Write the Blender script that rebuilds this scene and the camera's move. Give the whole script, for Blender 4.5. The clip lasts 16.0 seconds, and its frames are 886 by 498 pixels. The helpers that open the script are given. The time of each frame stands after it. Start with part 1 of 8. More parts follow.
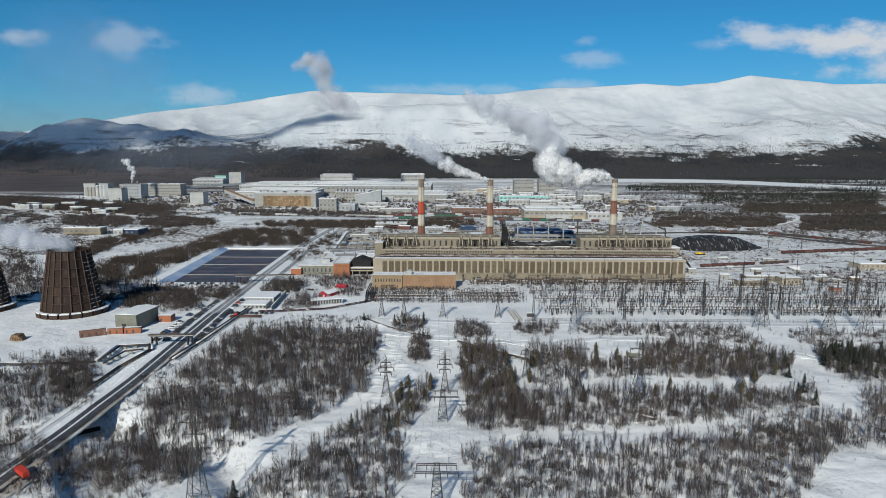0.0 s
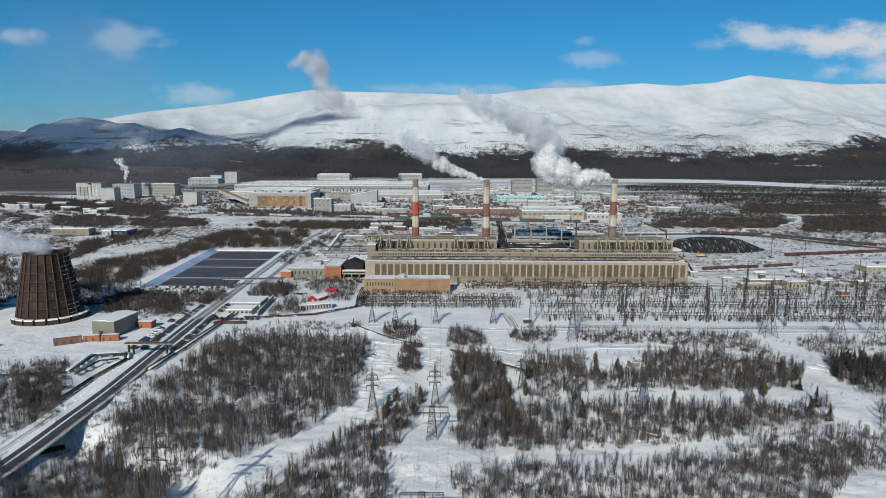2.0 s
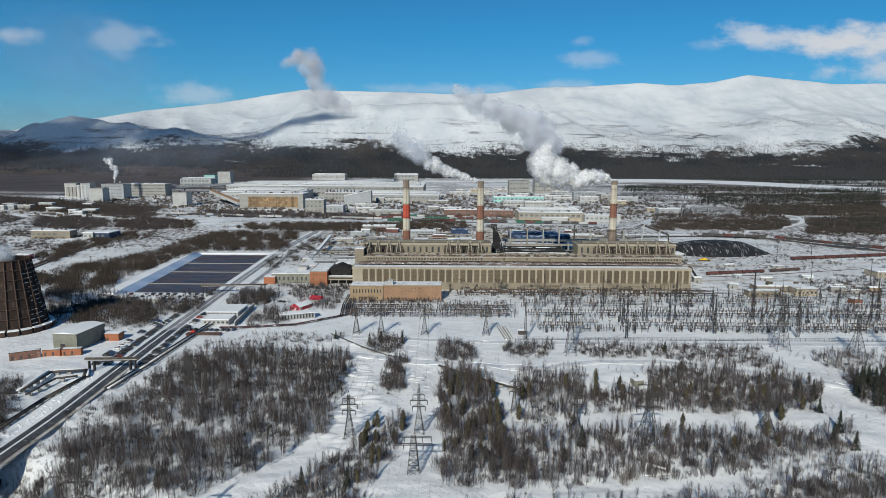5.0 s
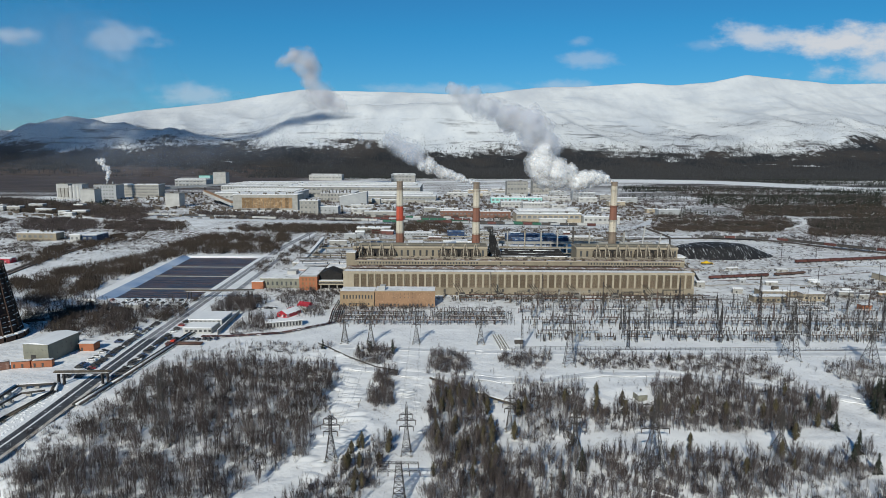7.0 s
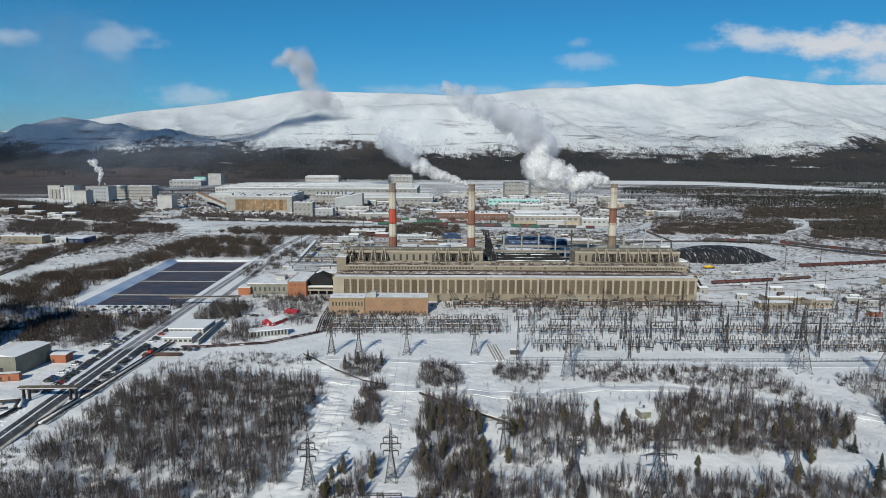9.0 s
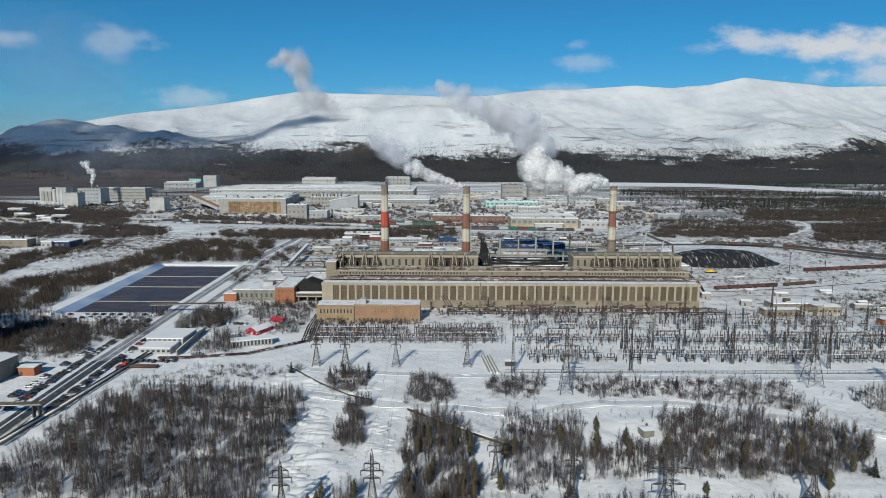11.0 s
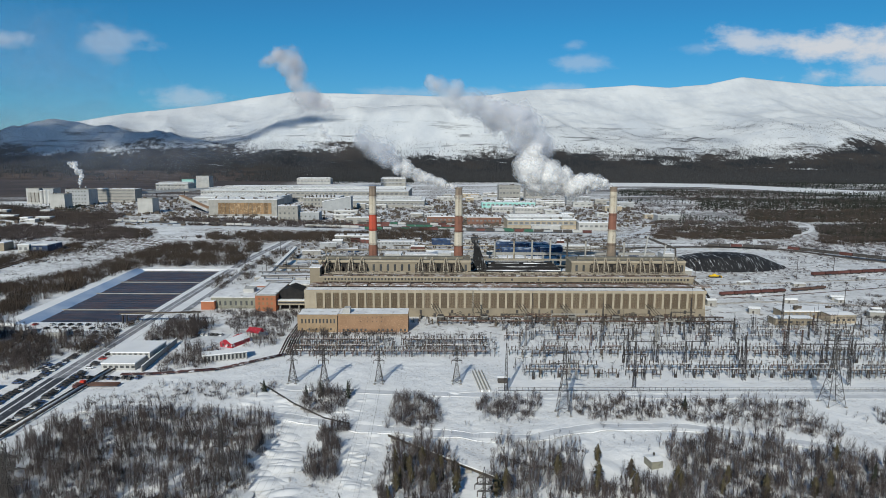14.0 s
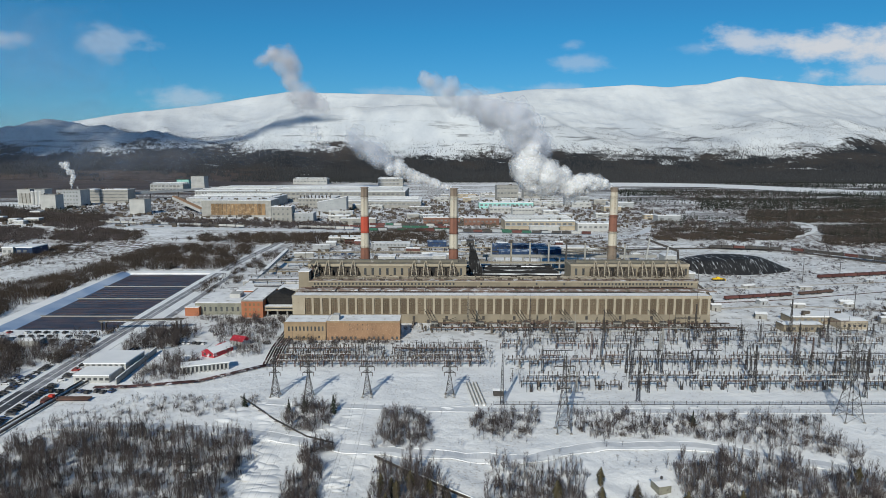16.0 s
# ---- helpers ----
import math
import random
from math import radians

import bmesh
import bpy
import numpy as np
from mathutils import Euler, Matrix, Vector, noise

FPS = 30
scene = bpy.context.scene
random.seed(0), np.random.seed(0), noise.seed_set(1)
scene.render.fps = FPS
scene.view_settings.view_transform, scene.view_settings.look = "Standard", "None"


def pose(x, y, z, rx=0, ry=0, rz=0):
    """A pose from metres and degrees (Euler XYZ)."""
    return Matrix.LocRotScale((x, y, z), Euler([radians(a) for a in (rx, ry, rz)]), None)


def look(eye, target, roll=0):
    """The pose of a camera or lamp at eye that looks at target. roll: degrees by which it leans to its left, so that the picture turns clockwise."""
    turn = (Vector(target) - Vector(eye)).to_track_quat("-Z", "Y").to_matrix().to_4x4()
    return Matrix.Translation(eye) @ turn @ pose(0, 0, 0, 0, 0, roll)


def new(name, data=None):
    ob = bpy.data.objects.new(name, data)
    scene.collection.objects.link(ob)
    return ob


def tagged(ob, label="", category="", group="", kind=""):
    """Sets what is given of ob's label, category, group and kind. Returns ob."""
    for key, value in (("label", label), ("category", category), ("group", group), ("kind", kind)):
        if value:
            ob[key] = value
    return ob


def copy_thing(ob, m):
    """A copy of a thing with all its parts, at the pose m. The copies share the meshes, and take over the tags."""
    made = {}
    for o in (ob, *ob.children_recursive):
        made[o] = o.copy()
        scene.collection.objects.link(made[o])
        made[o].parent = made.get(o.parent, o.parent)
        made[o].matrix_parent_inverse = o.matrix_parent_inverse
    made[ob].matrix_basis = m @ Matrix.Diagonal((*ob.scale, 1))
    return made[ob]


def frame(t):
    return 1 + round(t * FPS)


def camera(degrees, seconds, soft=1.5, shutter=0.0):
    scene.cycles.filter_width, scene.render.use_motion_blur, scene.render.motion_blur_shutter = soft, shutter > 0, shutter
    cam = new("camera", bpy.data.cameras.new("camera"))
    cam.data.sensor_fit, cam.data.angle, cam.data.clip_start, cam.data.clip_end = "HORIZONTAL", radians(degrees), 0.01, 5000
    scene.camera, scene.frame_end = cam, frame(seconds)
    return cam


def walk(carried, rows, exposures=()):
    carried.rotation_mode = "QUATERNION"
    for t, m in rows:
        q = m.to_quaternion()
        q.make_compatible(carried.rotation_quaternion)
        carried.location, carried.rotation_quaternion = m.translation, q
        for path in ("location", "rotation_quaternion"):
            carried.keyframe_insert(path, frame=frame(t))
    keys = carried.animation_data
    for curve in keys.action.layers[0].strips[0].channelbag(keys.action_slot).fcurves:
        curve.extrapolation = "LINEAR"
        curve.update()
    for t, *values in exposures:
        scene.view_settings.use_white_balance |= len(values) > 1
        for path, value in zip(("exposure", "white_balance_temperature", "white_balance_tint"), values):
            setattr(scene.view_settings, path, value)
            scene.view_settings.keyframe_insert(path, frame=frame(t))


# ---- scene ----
cam = camera(69.1, 16.0, soft=0.8)
PATH = [
    (0, (70.016, -590.036, 116.272), (69.999, -588.058, 115.979), 0.2),
    (4, (77.216, -551.578, 115.83), (77.208, -549.6, 115.536), 0.3),
    (8, (84.248, -512.196, 115.866), (84.25, -510.217, 115.574), 0.3),
    (12, (92.409, -473.545, 114.967), (92.42, -471.565, 114.684), 0.3),
    (16, (99.16, -435.091, 114.273), (99.181, -433.112, 113.99), 0.2),
]
walk(cam, [(t, look(e, g, r)) for t, e, g, r in PATH], [(0.0, 0.0), (16.0, 0.0)])

# ---- world and sun ----
SUN_EL, SUN_AZ = radians(31), math.atan2(-0.30, -0.955)  # azimuth from +y towards +x
sun_dir = Vector((math.sin(SUN_AZ) * math.cos(SUN_EL), math.cos(SUN_AZ) * math.cos(SUN_EL), math.sin(SUN_EL)))
sun_data = bpy.data.lights.new("sun", "SUN")
sun_data.energy, sun_data.angle, sun_data.color = 3.95, radians(0.5), (0.97, 0.95, 0.835)
sun = new("sun", sun_data)
sun.matrix_world = look(sun_dir * 1000, (0, 0, 0))

world = bpy.data.worlds.new("world")
scene.world = world
world.use_nodes = True
wn, wl = world.node_tree.nodes, world.node_tree.links
wn.clear()


def wnode(kind, *ins, op=None):
    n = wn.new(kind)
    if op:
        n.operation = op
    for i, v in enumerate(ins):
        if v is None:
            continue
        if hasattr(v, "is_linked"):
            wl.new(v, n.inputs[i])
        else:
            n.inputs[i].default_value = v
    return n


def wmath(op, a, b=None, c=None):
    return wnode("ShaderNodeMath", a, b, c, op=op).outputs[0]


sky = wn.new("ShaderNodeTexSky")
sky.sky_type, sky.sun_disc = "NISHITA", False
sky.sun_elevation, sky.sun_rotation = SUN_EL, SUN_AZ
sky.air_density, sky.dust_density, sky.ozone_density = 1.0, 0.0, 2.0
hsv = wn.new("ShaderNodeHueSaturation")
hsv.inputs["Saturation"].default_value = 1.2
wl.new(sky.outputs[0], hsv.inputs["Color"])
tint = wn.new("ShaderNodeMix")
tint.data_type, tint.blend_type = "RGBA", "MULTIPLY"
tint.inputs[0].default_value = 1.0
wl.new(hsv.outputs[0], tint.inputs[6])
deep = wn.new("ShaderNodeValToRGB")
up = wn.new("ShaderNodeMapRange")
up.inputs[1].default_value, up.inputs[2].default_value = 0.0, 0.75
# clear northern air: deep blue over the mountains, paler at the horizon and overhead
deep.color_ramp.elements[0].color = (0.40, 0.66, 1.20, 1)
deep.color_ramp.elements[1].color = (0.62, 0.95, 0.98, 1)
for at, c in ((0.10, (0.32, 0.81, 1.24, 1)), (0.24, (0.25, 0.92, 1.26, 1))):
    deep.color_ramp.elements.new(at).color = c
coord = wn.new("ShaderNodeTexCoord").outputs["Generated"]
sep = wnode("ShaderNodeSeparateXYZ", coord)
wl.new(sep.outputs[2], up.inputs[0])
wl.new(up.outputs[0], deep.inputs[0])
wl.new(deep.outputs[0], tint.inputs[7])
wy = wmath("MAXIMUM", sep.outputs[1], 0.02)
wu, wv = wmath("DIVIDE", sep.outputs[0], wy), wmath("DIVIDE", sep.outputs[2], wy)
flat = wnode("ShaderNodeCombineXYZ", wu, wmath("MULTIPLY", wv, 1.9), 0.0).outputs[0]
puff = wn.new("ShaderNodeTexNoise")
puff.inputs["Scale"].default_value, puff.inputs["Detail"].default_value = 17.0, 8.0
puff.inputs["Roughness"].default_value = 0.58
wl.new(flat, puff.inputs["Vector"])
# fair-weather clouds: where they stand (tangents of azimuth and height), half sizes, density
CLOUDS = [
    (-0.485, 0.168, 0.085, 0.027, 0.36), (-0.378, 0.086, 0.080, 0.026, 0.42), (0.224, 0.142, 0.055, 0.016, 0.34),
    (0.640, 0.168, 0.190, 0.034, 1.0), (0.470, 0.174, 0.090, 0.024, 0.8), (0.70, 0.128, 0.170, 0.022, 0.75), (-0.647, 0.171, 0.055, 0.016, 0.42),
    (0.391, 0.164, 0.040, 0.012, 0.18), (0.200, 0.167, 0.024, 0.010, 0.24), (-0.003, 0.096, 0.150, 0.012, 0.30),
    (0.168, 0.103, 0.070, 0.014, 0.35), (-1.3, 0.25, 0.3, 0.05, 0.6), (1.4, 0.22, 0.4, 0.06, 0.7),
]
cover = None
for a0, e0, sa, se, dens in CLOUDS:
    da = wmath("MULTIPLY", wmath("SUBTRACT", wu, a0), 1 / sa)
    de = wmath("MULTIPLY", wmath("SUBTRACT", wv, e0), 1 / se)
    d2 = wmath("ADD", wmath("MULTIPLY", da, da), wmath("MULTIPLY", de, de))
    m = wmath("SUBTRACT", 1.0, wmath("SQRT", d2))
    m = wmath("ADD", m, wmath("MULTIPLY", wmath("SUBTRACT", puff.outputs[0], 0.5), 2.1))
    ramp = wn.new("ShaderNodeMapRange")
    ramp.interpolation_type = "SMOOTHSTEP"
    for k, v in zip((1, 2, 3, 4), (0.0, 0.85, 0.0, dens)):
        ramp.inputs[k].default_value = v
    wl.new(m, ramp.inputs[0])
    cover = ramp.outputs[0] if cover is None else wmath("MAXIMUM", cover, ramp.outputs[0])
ahead = wmath("GREATER_THAN", sep.outputs[1], 0.05)
cover = wmath("MULTIPLY", cover, ahead)
cmix = wn.new("ShaderNodeMix")
cmix.data_type = "RGBA"
wl.new(cover, cmix.inputs[0])
wl.new(tint.outputs[2], cmix.inputs[6])
cmix.inputs[7].default_value = (10.0, 10.6, 11.4, 1)
back = wn.new("ShaderNodeBackground")
wl.new(cmix.outputs[2], back.inputs[0])
back.inputs[1].default_value = 0.060
wo = wn.new("ShaderNodeOutputWorld")
wl.new(back.outputs[0], wo.inputs[0])


# ---- materials ----
def mat(name, c1, c2=None, scale=0.3, detail=4, rough=0.8, bump=0.0, metal=0.0, c3=None, scale3=3.0, amount3=0.4,
        stretch=(1, 1, 1), per_object=0.0, per_island=0.0, alpha=1.0, translucent=0.0, spec=0.3):
    """A surface of colour c1 that drifts to c2 over 1/scale metres, flecked with c3 at a second, finer scale."""
    m = bpy.data.materials.new(name)
    m.use_nodes = True
    n, l = m.node_tree.nodes, m.node_tree.links
    p = n["Principled BSDF"]
    tc = n.new("ShaderNodeTexCoord")
    mp = n.new("ShaderNodeMapping")
    mp.inputs["Scale"].default_value = stretch
    l.new(tc.outputs["Object"], mp.inputs[0])
    no = n.new("ShaderNodeTexNoise")
    no.inputs["Scale"].default_value, no.inputs["Detail"].default_value = scale, detail
    l.new(mp.outputs[0], no.inputs["Vector"])
    mr = n.new("ShaderNodeMapRange")
    mr.inputs[1].default_value, mr.inputs[2].default_value = 0.32, 0.68
    l.new(no.outputs[0], mr.inputs[0])
    mx = n.new("ShaderNodeMix")
    mx.data_type = "RGBA"
    mx.inputs[6].default_value = (*c1, 1)
    mx.inputs[7].default_value = (*(c2 or c1), 1)
    l.new(mr.outputs[0], mx.inputs[0])
    col = mx.outputs[2]
    if c3:
        n3 = n.new("ShaderNodeTexNoise")
        n3.inputs["Scale"].default_value, n3.inputs["Detail"].default_value = scale3, 5
        l.new(mp.outputs[0], n3.inputs["Vector"])
        r3 = n.new("ShaderNodeMapRange")
        r3.inputs[1].default_value, r3.inputs[2].default_value = 1 - amount3 - 0.06, 1 - amount3 + 0.1
        l.new(n3.outputs[0], r3.inputs[0])
        m3 = n.new("ShaderNodeMix")
        m3.data_type = "RGBA"
        m3.inputs[7].default_value = (*c3, 1)
        l.new(r3.outputs[0], m3.inputs[0])
        l.new(col, m3.inputs[6])
        col = m3.outputs[2]
    if per_object or per_island:
        src = n.new("ShaderNodeObjectInfo").outputs["Random"] if per_object else n.new("ShaderNodeNewGeometry").outputs["Random Per Island"]
        vr = n.new("ShaderNodeMapRange")
        k = per_object or per_island
        vr.inputs[3].default_value, vr.inputs[4].default_value = 1 - k, 1 + k
        l.new(src, vr.inputs[0])
        hs = n.new("ShaderNodeHueSaturation")
        l.new(vr.outputs[0], hs.inputs["Value"])
        l.new(col, hs.inputs["Color"])
        col = hs.outputs[0]
    l.new(col, p.inputs["Base Color"])
    p.inputs["Roughness"].default_value, p.inputs["Metallic"].default_value = rough, metal
    p.inputs["Specular IOR Level"].default_value = spec
    p.inputs["Alpha"].default_value = alpha
    if bump:
        b = n.new("ShaderNodeBump")
        b.inputs["Strength"].default_value, b.inputs["Distance"].default_value = bump, 0.5
        l.new(no.outputs[0], b.inputs["Height"])
        l.new(b.outputs[0], p.inputs["Normal"])
    if translucent:
        out = n["Material Output"]
        tr = n.new("ShaderNodeBsdfTranslucent")
        l.new(col, tr.inputs[0])
        ms = n.new("ShaderNodeMixShader")
        ms.inputs[0].default_value = translucent
        l.new(p.outputs[0], ms.inputs[1])
        l.new(tr.outputs[0], ms.inputs[2])
        l.new(ms.outputs[0], out.inputs[0])
    return m


SNOW = (0.86, 0.86, 0.865)
M = {}
M["snow"] = mat("snow", SNOW, (0.74, 0.745, 0.76), 0.05, 8, 0.65, 0.6)
M["roof_snow"] = mat("roof_snow", SNOW, (0.66, 0.66, 0.68), 0.12, 5, 0.7, 0.3, c3=(0.35, 0.33, 0.30), scale3=0.25, amount3=0.36)
M["packed"] = mat("packed_snow", (0.68, 0.69, 0.72), (0.58, 0.59, 0.61), 0.2, 6, 0.6, 0.3)
M["asphalt"] = mat("asphalt", (0.042, 0.042, 0.045), (0.085, 0.085, 0.088), 0.15, 6, 0.55, 0.1, c3=(0.5, 0.5, 0.52), scale3=0.5, amount3=0.34)
M["beige"] = mat("beige_plaster", (0.285, 0.240, 0.178), (0.215, 0.182, 0.136), 0.10, 6, 0.85, 0.1, c3=(0.24, 0.195, 0.135), scale3=0.5, amount3=0.36)
M["beige_pale"] = mat("pale_plaster", (0.41, 0.35, 0.268), (0.33, 0.28, 0.212), 0.15, 6, 0.85, 0.1, c3=(0.28, 0.225, 0.16), scale3=0.6, amount3=0.34)
M["glazing"] = mat("glass_blocks", (0.160, 0.124, 0.083), (0.112, 0.090, 0.062), 0.25, 6, 0.35, 0.1, c3=(0.23, 0.19, 0.135), scale3=1.5, amount3=0.42, per_object=0.22)
M["tar_roof"] = mat("tar_roof", (0.14, 0.13, 0.105), (0.20, 0.18, 0.145), 0.1, 6, 0.9, 0.1, c3=(0.50, 0.50, 0.50), scale3=0.15, amount3=0.34)
M["rust_roof"] = mat("rust_roof", (0.22, 0.15, 0.12), (0.30, 0.24, 0.20), 0.15, 6, 0.85, 0.1, c3=(0.70, 0.70, 0.72), scale3=0.2, amount3=0.45)
M["flue"] = mat("flue_sheet", (0.42, 0.375, 0.30), (0.20, 0.165, 0.125), 0.6, 5, 0.6, c3=(0.22, 0.15, 0.10), scale3=0.9, amount3=0.36)
M["tower_steel"] = mat("tower_steel", (0.075, 0.044, 0.032), (0.05, 0.031, 0.024), 0.4, 4, 0.8)
M["brick_dull"] = mat("dull_brick", (0.21, 0.105, 0.075), (0.16, 0.085, 0.065), 0.15, 6, 0.9, c3=(0.30, 0.20, 0.16), scale3=0.6, amount3=0.4)
M["olive_wall"] = mat("olive_sheet", (0.24, 0.235, 0.19), (0.18, 0.178, 0.145), 0.2, 6, 0.8, c3=(0.13, 0.12, 0.10), scale3=0.5, amount3=0.36)
M["grey_road"] = mat("salted_road", (0.14, 0.14, 0.15), (0.36, 0.36, 0.38), 0.12, 6, 0.6, 0.1, c3=(0.58, 0.58, 0.6), scale3=0.4, amount3=0.40)
M["far_window"] = mat("far_glass", (0.12, 0.125, 0.13), (0.20, 0.20, 0.20), 0.5, 3, 0.3, per_object=0.3)
M["window"] = mat("dark_glass", (0.05, 0.055, 0.06), (0.09, 0.09, 0.09), 0.5, 3, 0.15, per_object=0.3, spec=0.5)
M["concrete"] = mat("concrete", (0.34, 0.33, 0.305), (0.26, 0.25, 0.235), 0.15, 6, 0.9, 0.1, c3=(0.26, 0.25, 0.23), scale3=0.6, amount3=0.36)
M["white_wall"] = mat("white_wall", (0.46, 0.455, 0.44), (0.35, 0.345, 0.335), 0.08, 6, 0.85, 0.1, c3=(0.42, 0.41, 0.40), scale3=0.3, amount3=0.36)
M["grey_wall"] = mat("grey_wall", (0.36, 0.37, 0.38), (0.29, 0.30, 0.31), 0.08, 6, 0.8, 0.1, c3=(0.22, 0.22, 0.23), scale3=0.3, amount3=0.36)
M["brick"] = mat("brown_brick", (0.33, 0.20, 0.12), (0.25, 0.15, 0.092), 0.15, 6, 0.9, 0.1, c3=(0.42, 0.28, 0.18), scale3=1.2, amount3=0.40)
M["brick_orange"] = mat("orange_brick", (0.38, 0.145, 0.075), (0.31, 0.12, 0.065), 0.2, 6, 0.9, 0.1, c3=(0.34, 0.13, 0.07), scale3=1.0, amount3=0.38)
M["brick_pale"] = mat("pale_brick", (0.35, 0.255, 0.16), (0.27, 0.19, 0.12), 0.2, 6, 0.9, 0.1, c3=(0.36, 0.24, 0.14), scale3=1.0, amount3=0.38)
M["red"] = mat("red_sheet", (0.40, 0.028, 0.045), (0.30, 0.022, 0.032), 0.3, 4, 0.5, c3=(0.66, 0.60, 0.62), scale3=0.35, amount3=0.40)
M["blue"] = mat("blue_paint", (0.014, 0.030, 0.075), (0.030, 0.060, 0.13), 0.2, 4, 0.5, c3=(0.5, 0.55, 0.63), scale3=0.22, amount3=0.33)
M["blue_roof"] = mat("blue_roof", (0.03, 0.065, 0.15), (0.07, 0.11, 0.20), 0.2, 4, 0.5, c3=(0.70, 0.73, 0.78), scale3=0.16, amount3=0.46)
M["green"] = mat("green_paint", (0.026, 0.095, 0.062), (0.034, 0.125, 0.08), 0.2, 4, 0.5)
M["turquoise"] = mat("turquoise_sheet", (0.24, 0.52, 0.47), (0.34, 0.58, 0.54), 0.1, 4, 0.5)
M["yellow"] = mat("yellow_paint", (0.75, 0.48, 0.02), (0.65, 0.42, 0.03), 0.4, 4, 0.5)
M["orange"] = mat("orange_paint", (0.62, 0.055, 0.03), (0.52, 0.05, 0.03), 0.4, 4, 0.5)
M["wagon"] = mat("oxide_red", (0.095, 0.036, 0.034), (0.13, 0.055, 0.045), 0.2, 5, 0.8, c3=(0.10, 0.05, 0.042), scale3=0.6, amount3=0.4, per_object=0.3)
M["wood_panel"] = mat("weathered_panel", (0.27, 0.17, 0.09), (0.14, 0.09, 0.055), 0.15, 6, 0.9, c3=(0.42, 0.31, 0.19), scale3=0.3, amount3=0.42, per_object=0.25)
M["steel"] = mat("galvanised_steel", (0.045, 0.040, 0.039), (0.072, 0.064, 0.061), 0.4, 3, 0.6, metal=0.3)
M["rust_steel"] = mat("rusty_steel", (0.12, 0.066, 0.050), (0.08, 0.052, 0.044), 0.4, 4, 0.8)
M["dark_steel"] = mat("dark_steel", (0.045, 0.042, 0.04), (0.08, 0.07, 0.065), 0.4, 3, 0.7)
M["duct"] = mat("duct_sheet", (0.36, 0.325, 0.265), (0.20, 0.165, 0.125), 0.5, 5, 0.6, metal=0.2)
M["porcelain"] = mat("porcelain", (0.075, 0.055, 0.045), (0.11, 0.08, 0.065), 0.5, 3, 0.3)
M["tower_shell"] = mat("tower_cladding", (0.040, 0.024, 0.018), (0.026, 0.017, 0.014), 0.12, 6, 0.85, 0.1, c3=(0.070, 0.045, 0.034), scale3=0.5, amount3=0.40, per_object=0.25, stretch=(1, 1, 0.3))
M["chimney_cream"] = mat("chimney_cream", (0.55, 0.495, 0.41), (0.47, 0.42, 0.34), 0.2, 6, 0.85, stretch=(1, 1, 0.3), c3=(0.46, 0.38, 0.29), scale3=0.6, amount3=0.36)
M["chimney_red"] = mat("chimney_red", (0.50, 0.085, 0.05), (0.43, 0.075, 0.045), 0.2, 5, 0.8)
M["chimney_brown"] = mat("chimney_brown", (0.25, 0.115, 0.08), (0.20, 0.09, 0.065), 0.2, 5, 0.85)
M["chimney_soot"] = mat("chimney_soot", (0.26, 0.20, 0.155), (0.18, 0.145, 0.115), 0.2, 5, 0.9)
M["coal"] = mat("coal", (0.012, 0.012, 0.014), (0.022, 0.022, 0.024), 0.3, 6, 0.8, 0.6, c3=(0.55, 0.57, 0.6), scale3=0.42, amount3=0.375, stretch=(1.5, 0.18, 0.3))
M["water"] = mat("basin_water", (0.026, 0.023, 0.030), (0.040, 0.043, 0.064), 0.018, 6, 0.35, 0.15, c3=(0.088, 0.058, 0.056), scale3=0.10, amount3=0.52, spec=0.2, stretch=(0.5, 1.6, 1))
M["river"] = mat("river_water", (0.03, 0.025, 0.02), (0.05, 0.045, 0.04), 0.1, 4, 0.2, 0.1)
# bank snow with its blue shade painted into the colour
M["ice"] = mat("blue_ice", (0.22, 0.33, 0.52), (0.60, 0.66, 0.75), 0.03, 5, 0.4, 0.2)
M["frosted"] = mat("snow_dusted_twigs", (0.72, 0.72, 0.73), (0.36, 0.345, 0.335), 0.12, 4, 0.9, per_island=0.35)
M["bark"] = mat("bare_twigs", (0.044, 0.036, 0.035), (0.104, 0.085, 0.082), 0.08, 4, 0.9, per_island=0.45)
M["twigs"] = mat("fine_twigs", (0.135, 0.118, 0.112), (0.21, 0.19, 0.185), 0.08, 4, 0.9, per_island=0.35)
M["pipe_wrap"] = mat("tarred_pipe_wrap", (0.085, 0.034, 0.034), (0.035, 0.026, 0.028), 0.25, 5, 0.8, c3=(0.66, 0.66, 0.69), scale3=0.4, amount3=0.40)
M["bark_red"] = mat("reddish_twigs", (0.070, 0.052, 0.040), (0.052, 0.042, 0.036), 0.03, 4, 0.9, per_island=0.35)
# far needles carry the distance haze as a blue-grey tint in their colour
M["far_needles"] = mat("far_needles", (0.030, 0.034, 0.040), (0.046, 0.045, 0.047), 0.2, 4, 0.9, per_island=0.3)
M["needles"] = mat("needles", (0.017, 0.022, 0.015), (0.030, 0.034, 0.024), 0.2, 4, 0.85, per_island=0.4)
M["pine"] = mat("pine_needles", (0.058, 0.050, 0.026), (0.092, 0.076, 0.046), 0.2, 4, 0.85, per_island=0.4)
M["trunk"] = mat("trunk_bark", (0.10, 0.07, 0.05), (0.14, 0.10, 0.075), 1.0, 4, 0.9)
M["car_paint"] = mat("car_paint", (0.05, 0.05, 0.053), (0.05, 0.05, 0.053), 1, 2, 0.5, per_object=0.9, spec=0.2)
M["car_white"] = mat("car_white", (0.7, 0.7, 0.7), None, 1, 2, 0.3, spec=0.5)
M["car_red"] = mat("car_red", (0.32, 0.03, 0.025), None, 1, 2, 0.3, spec=0.5)
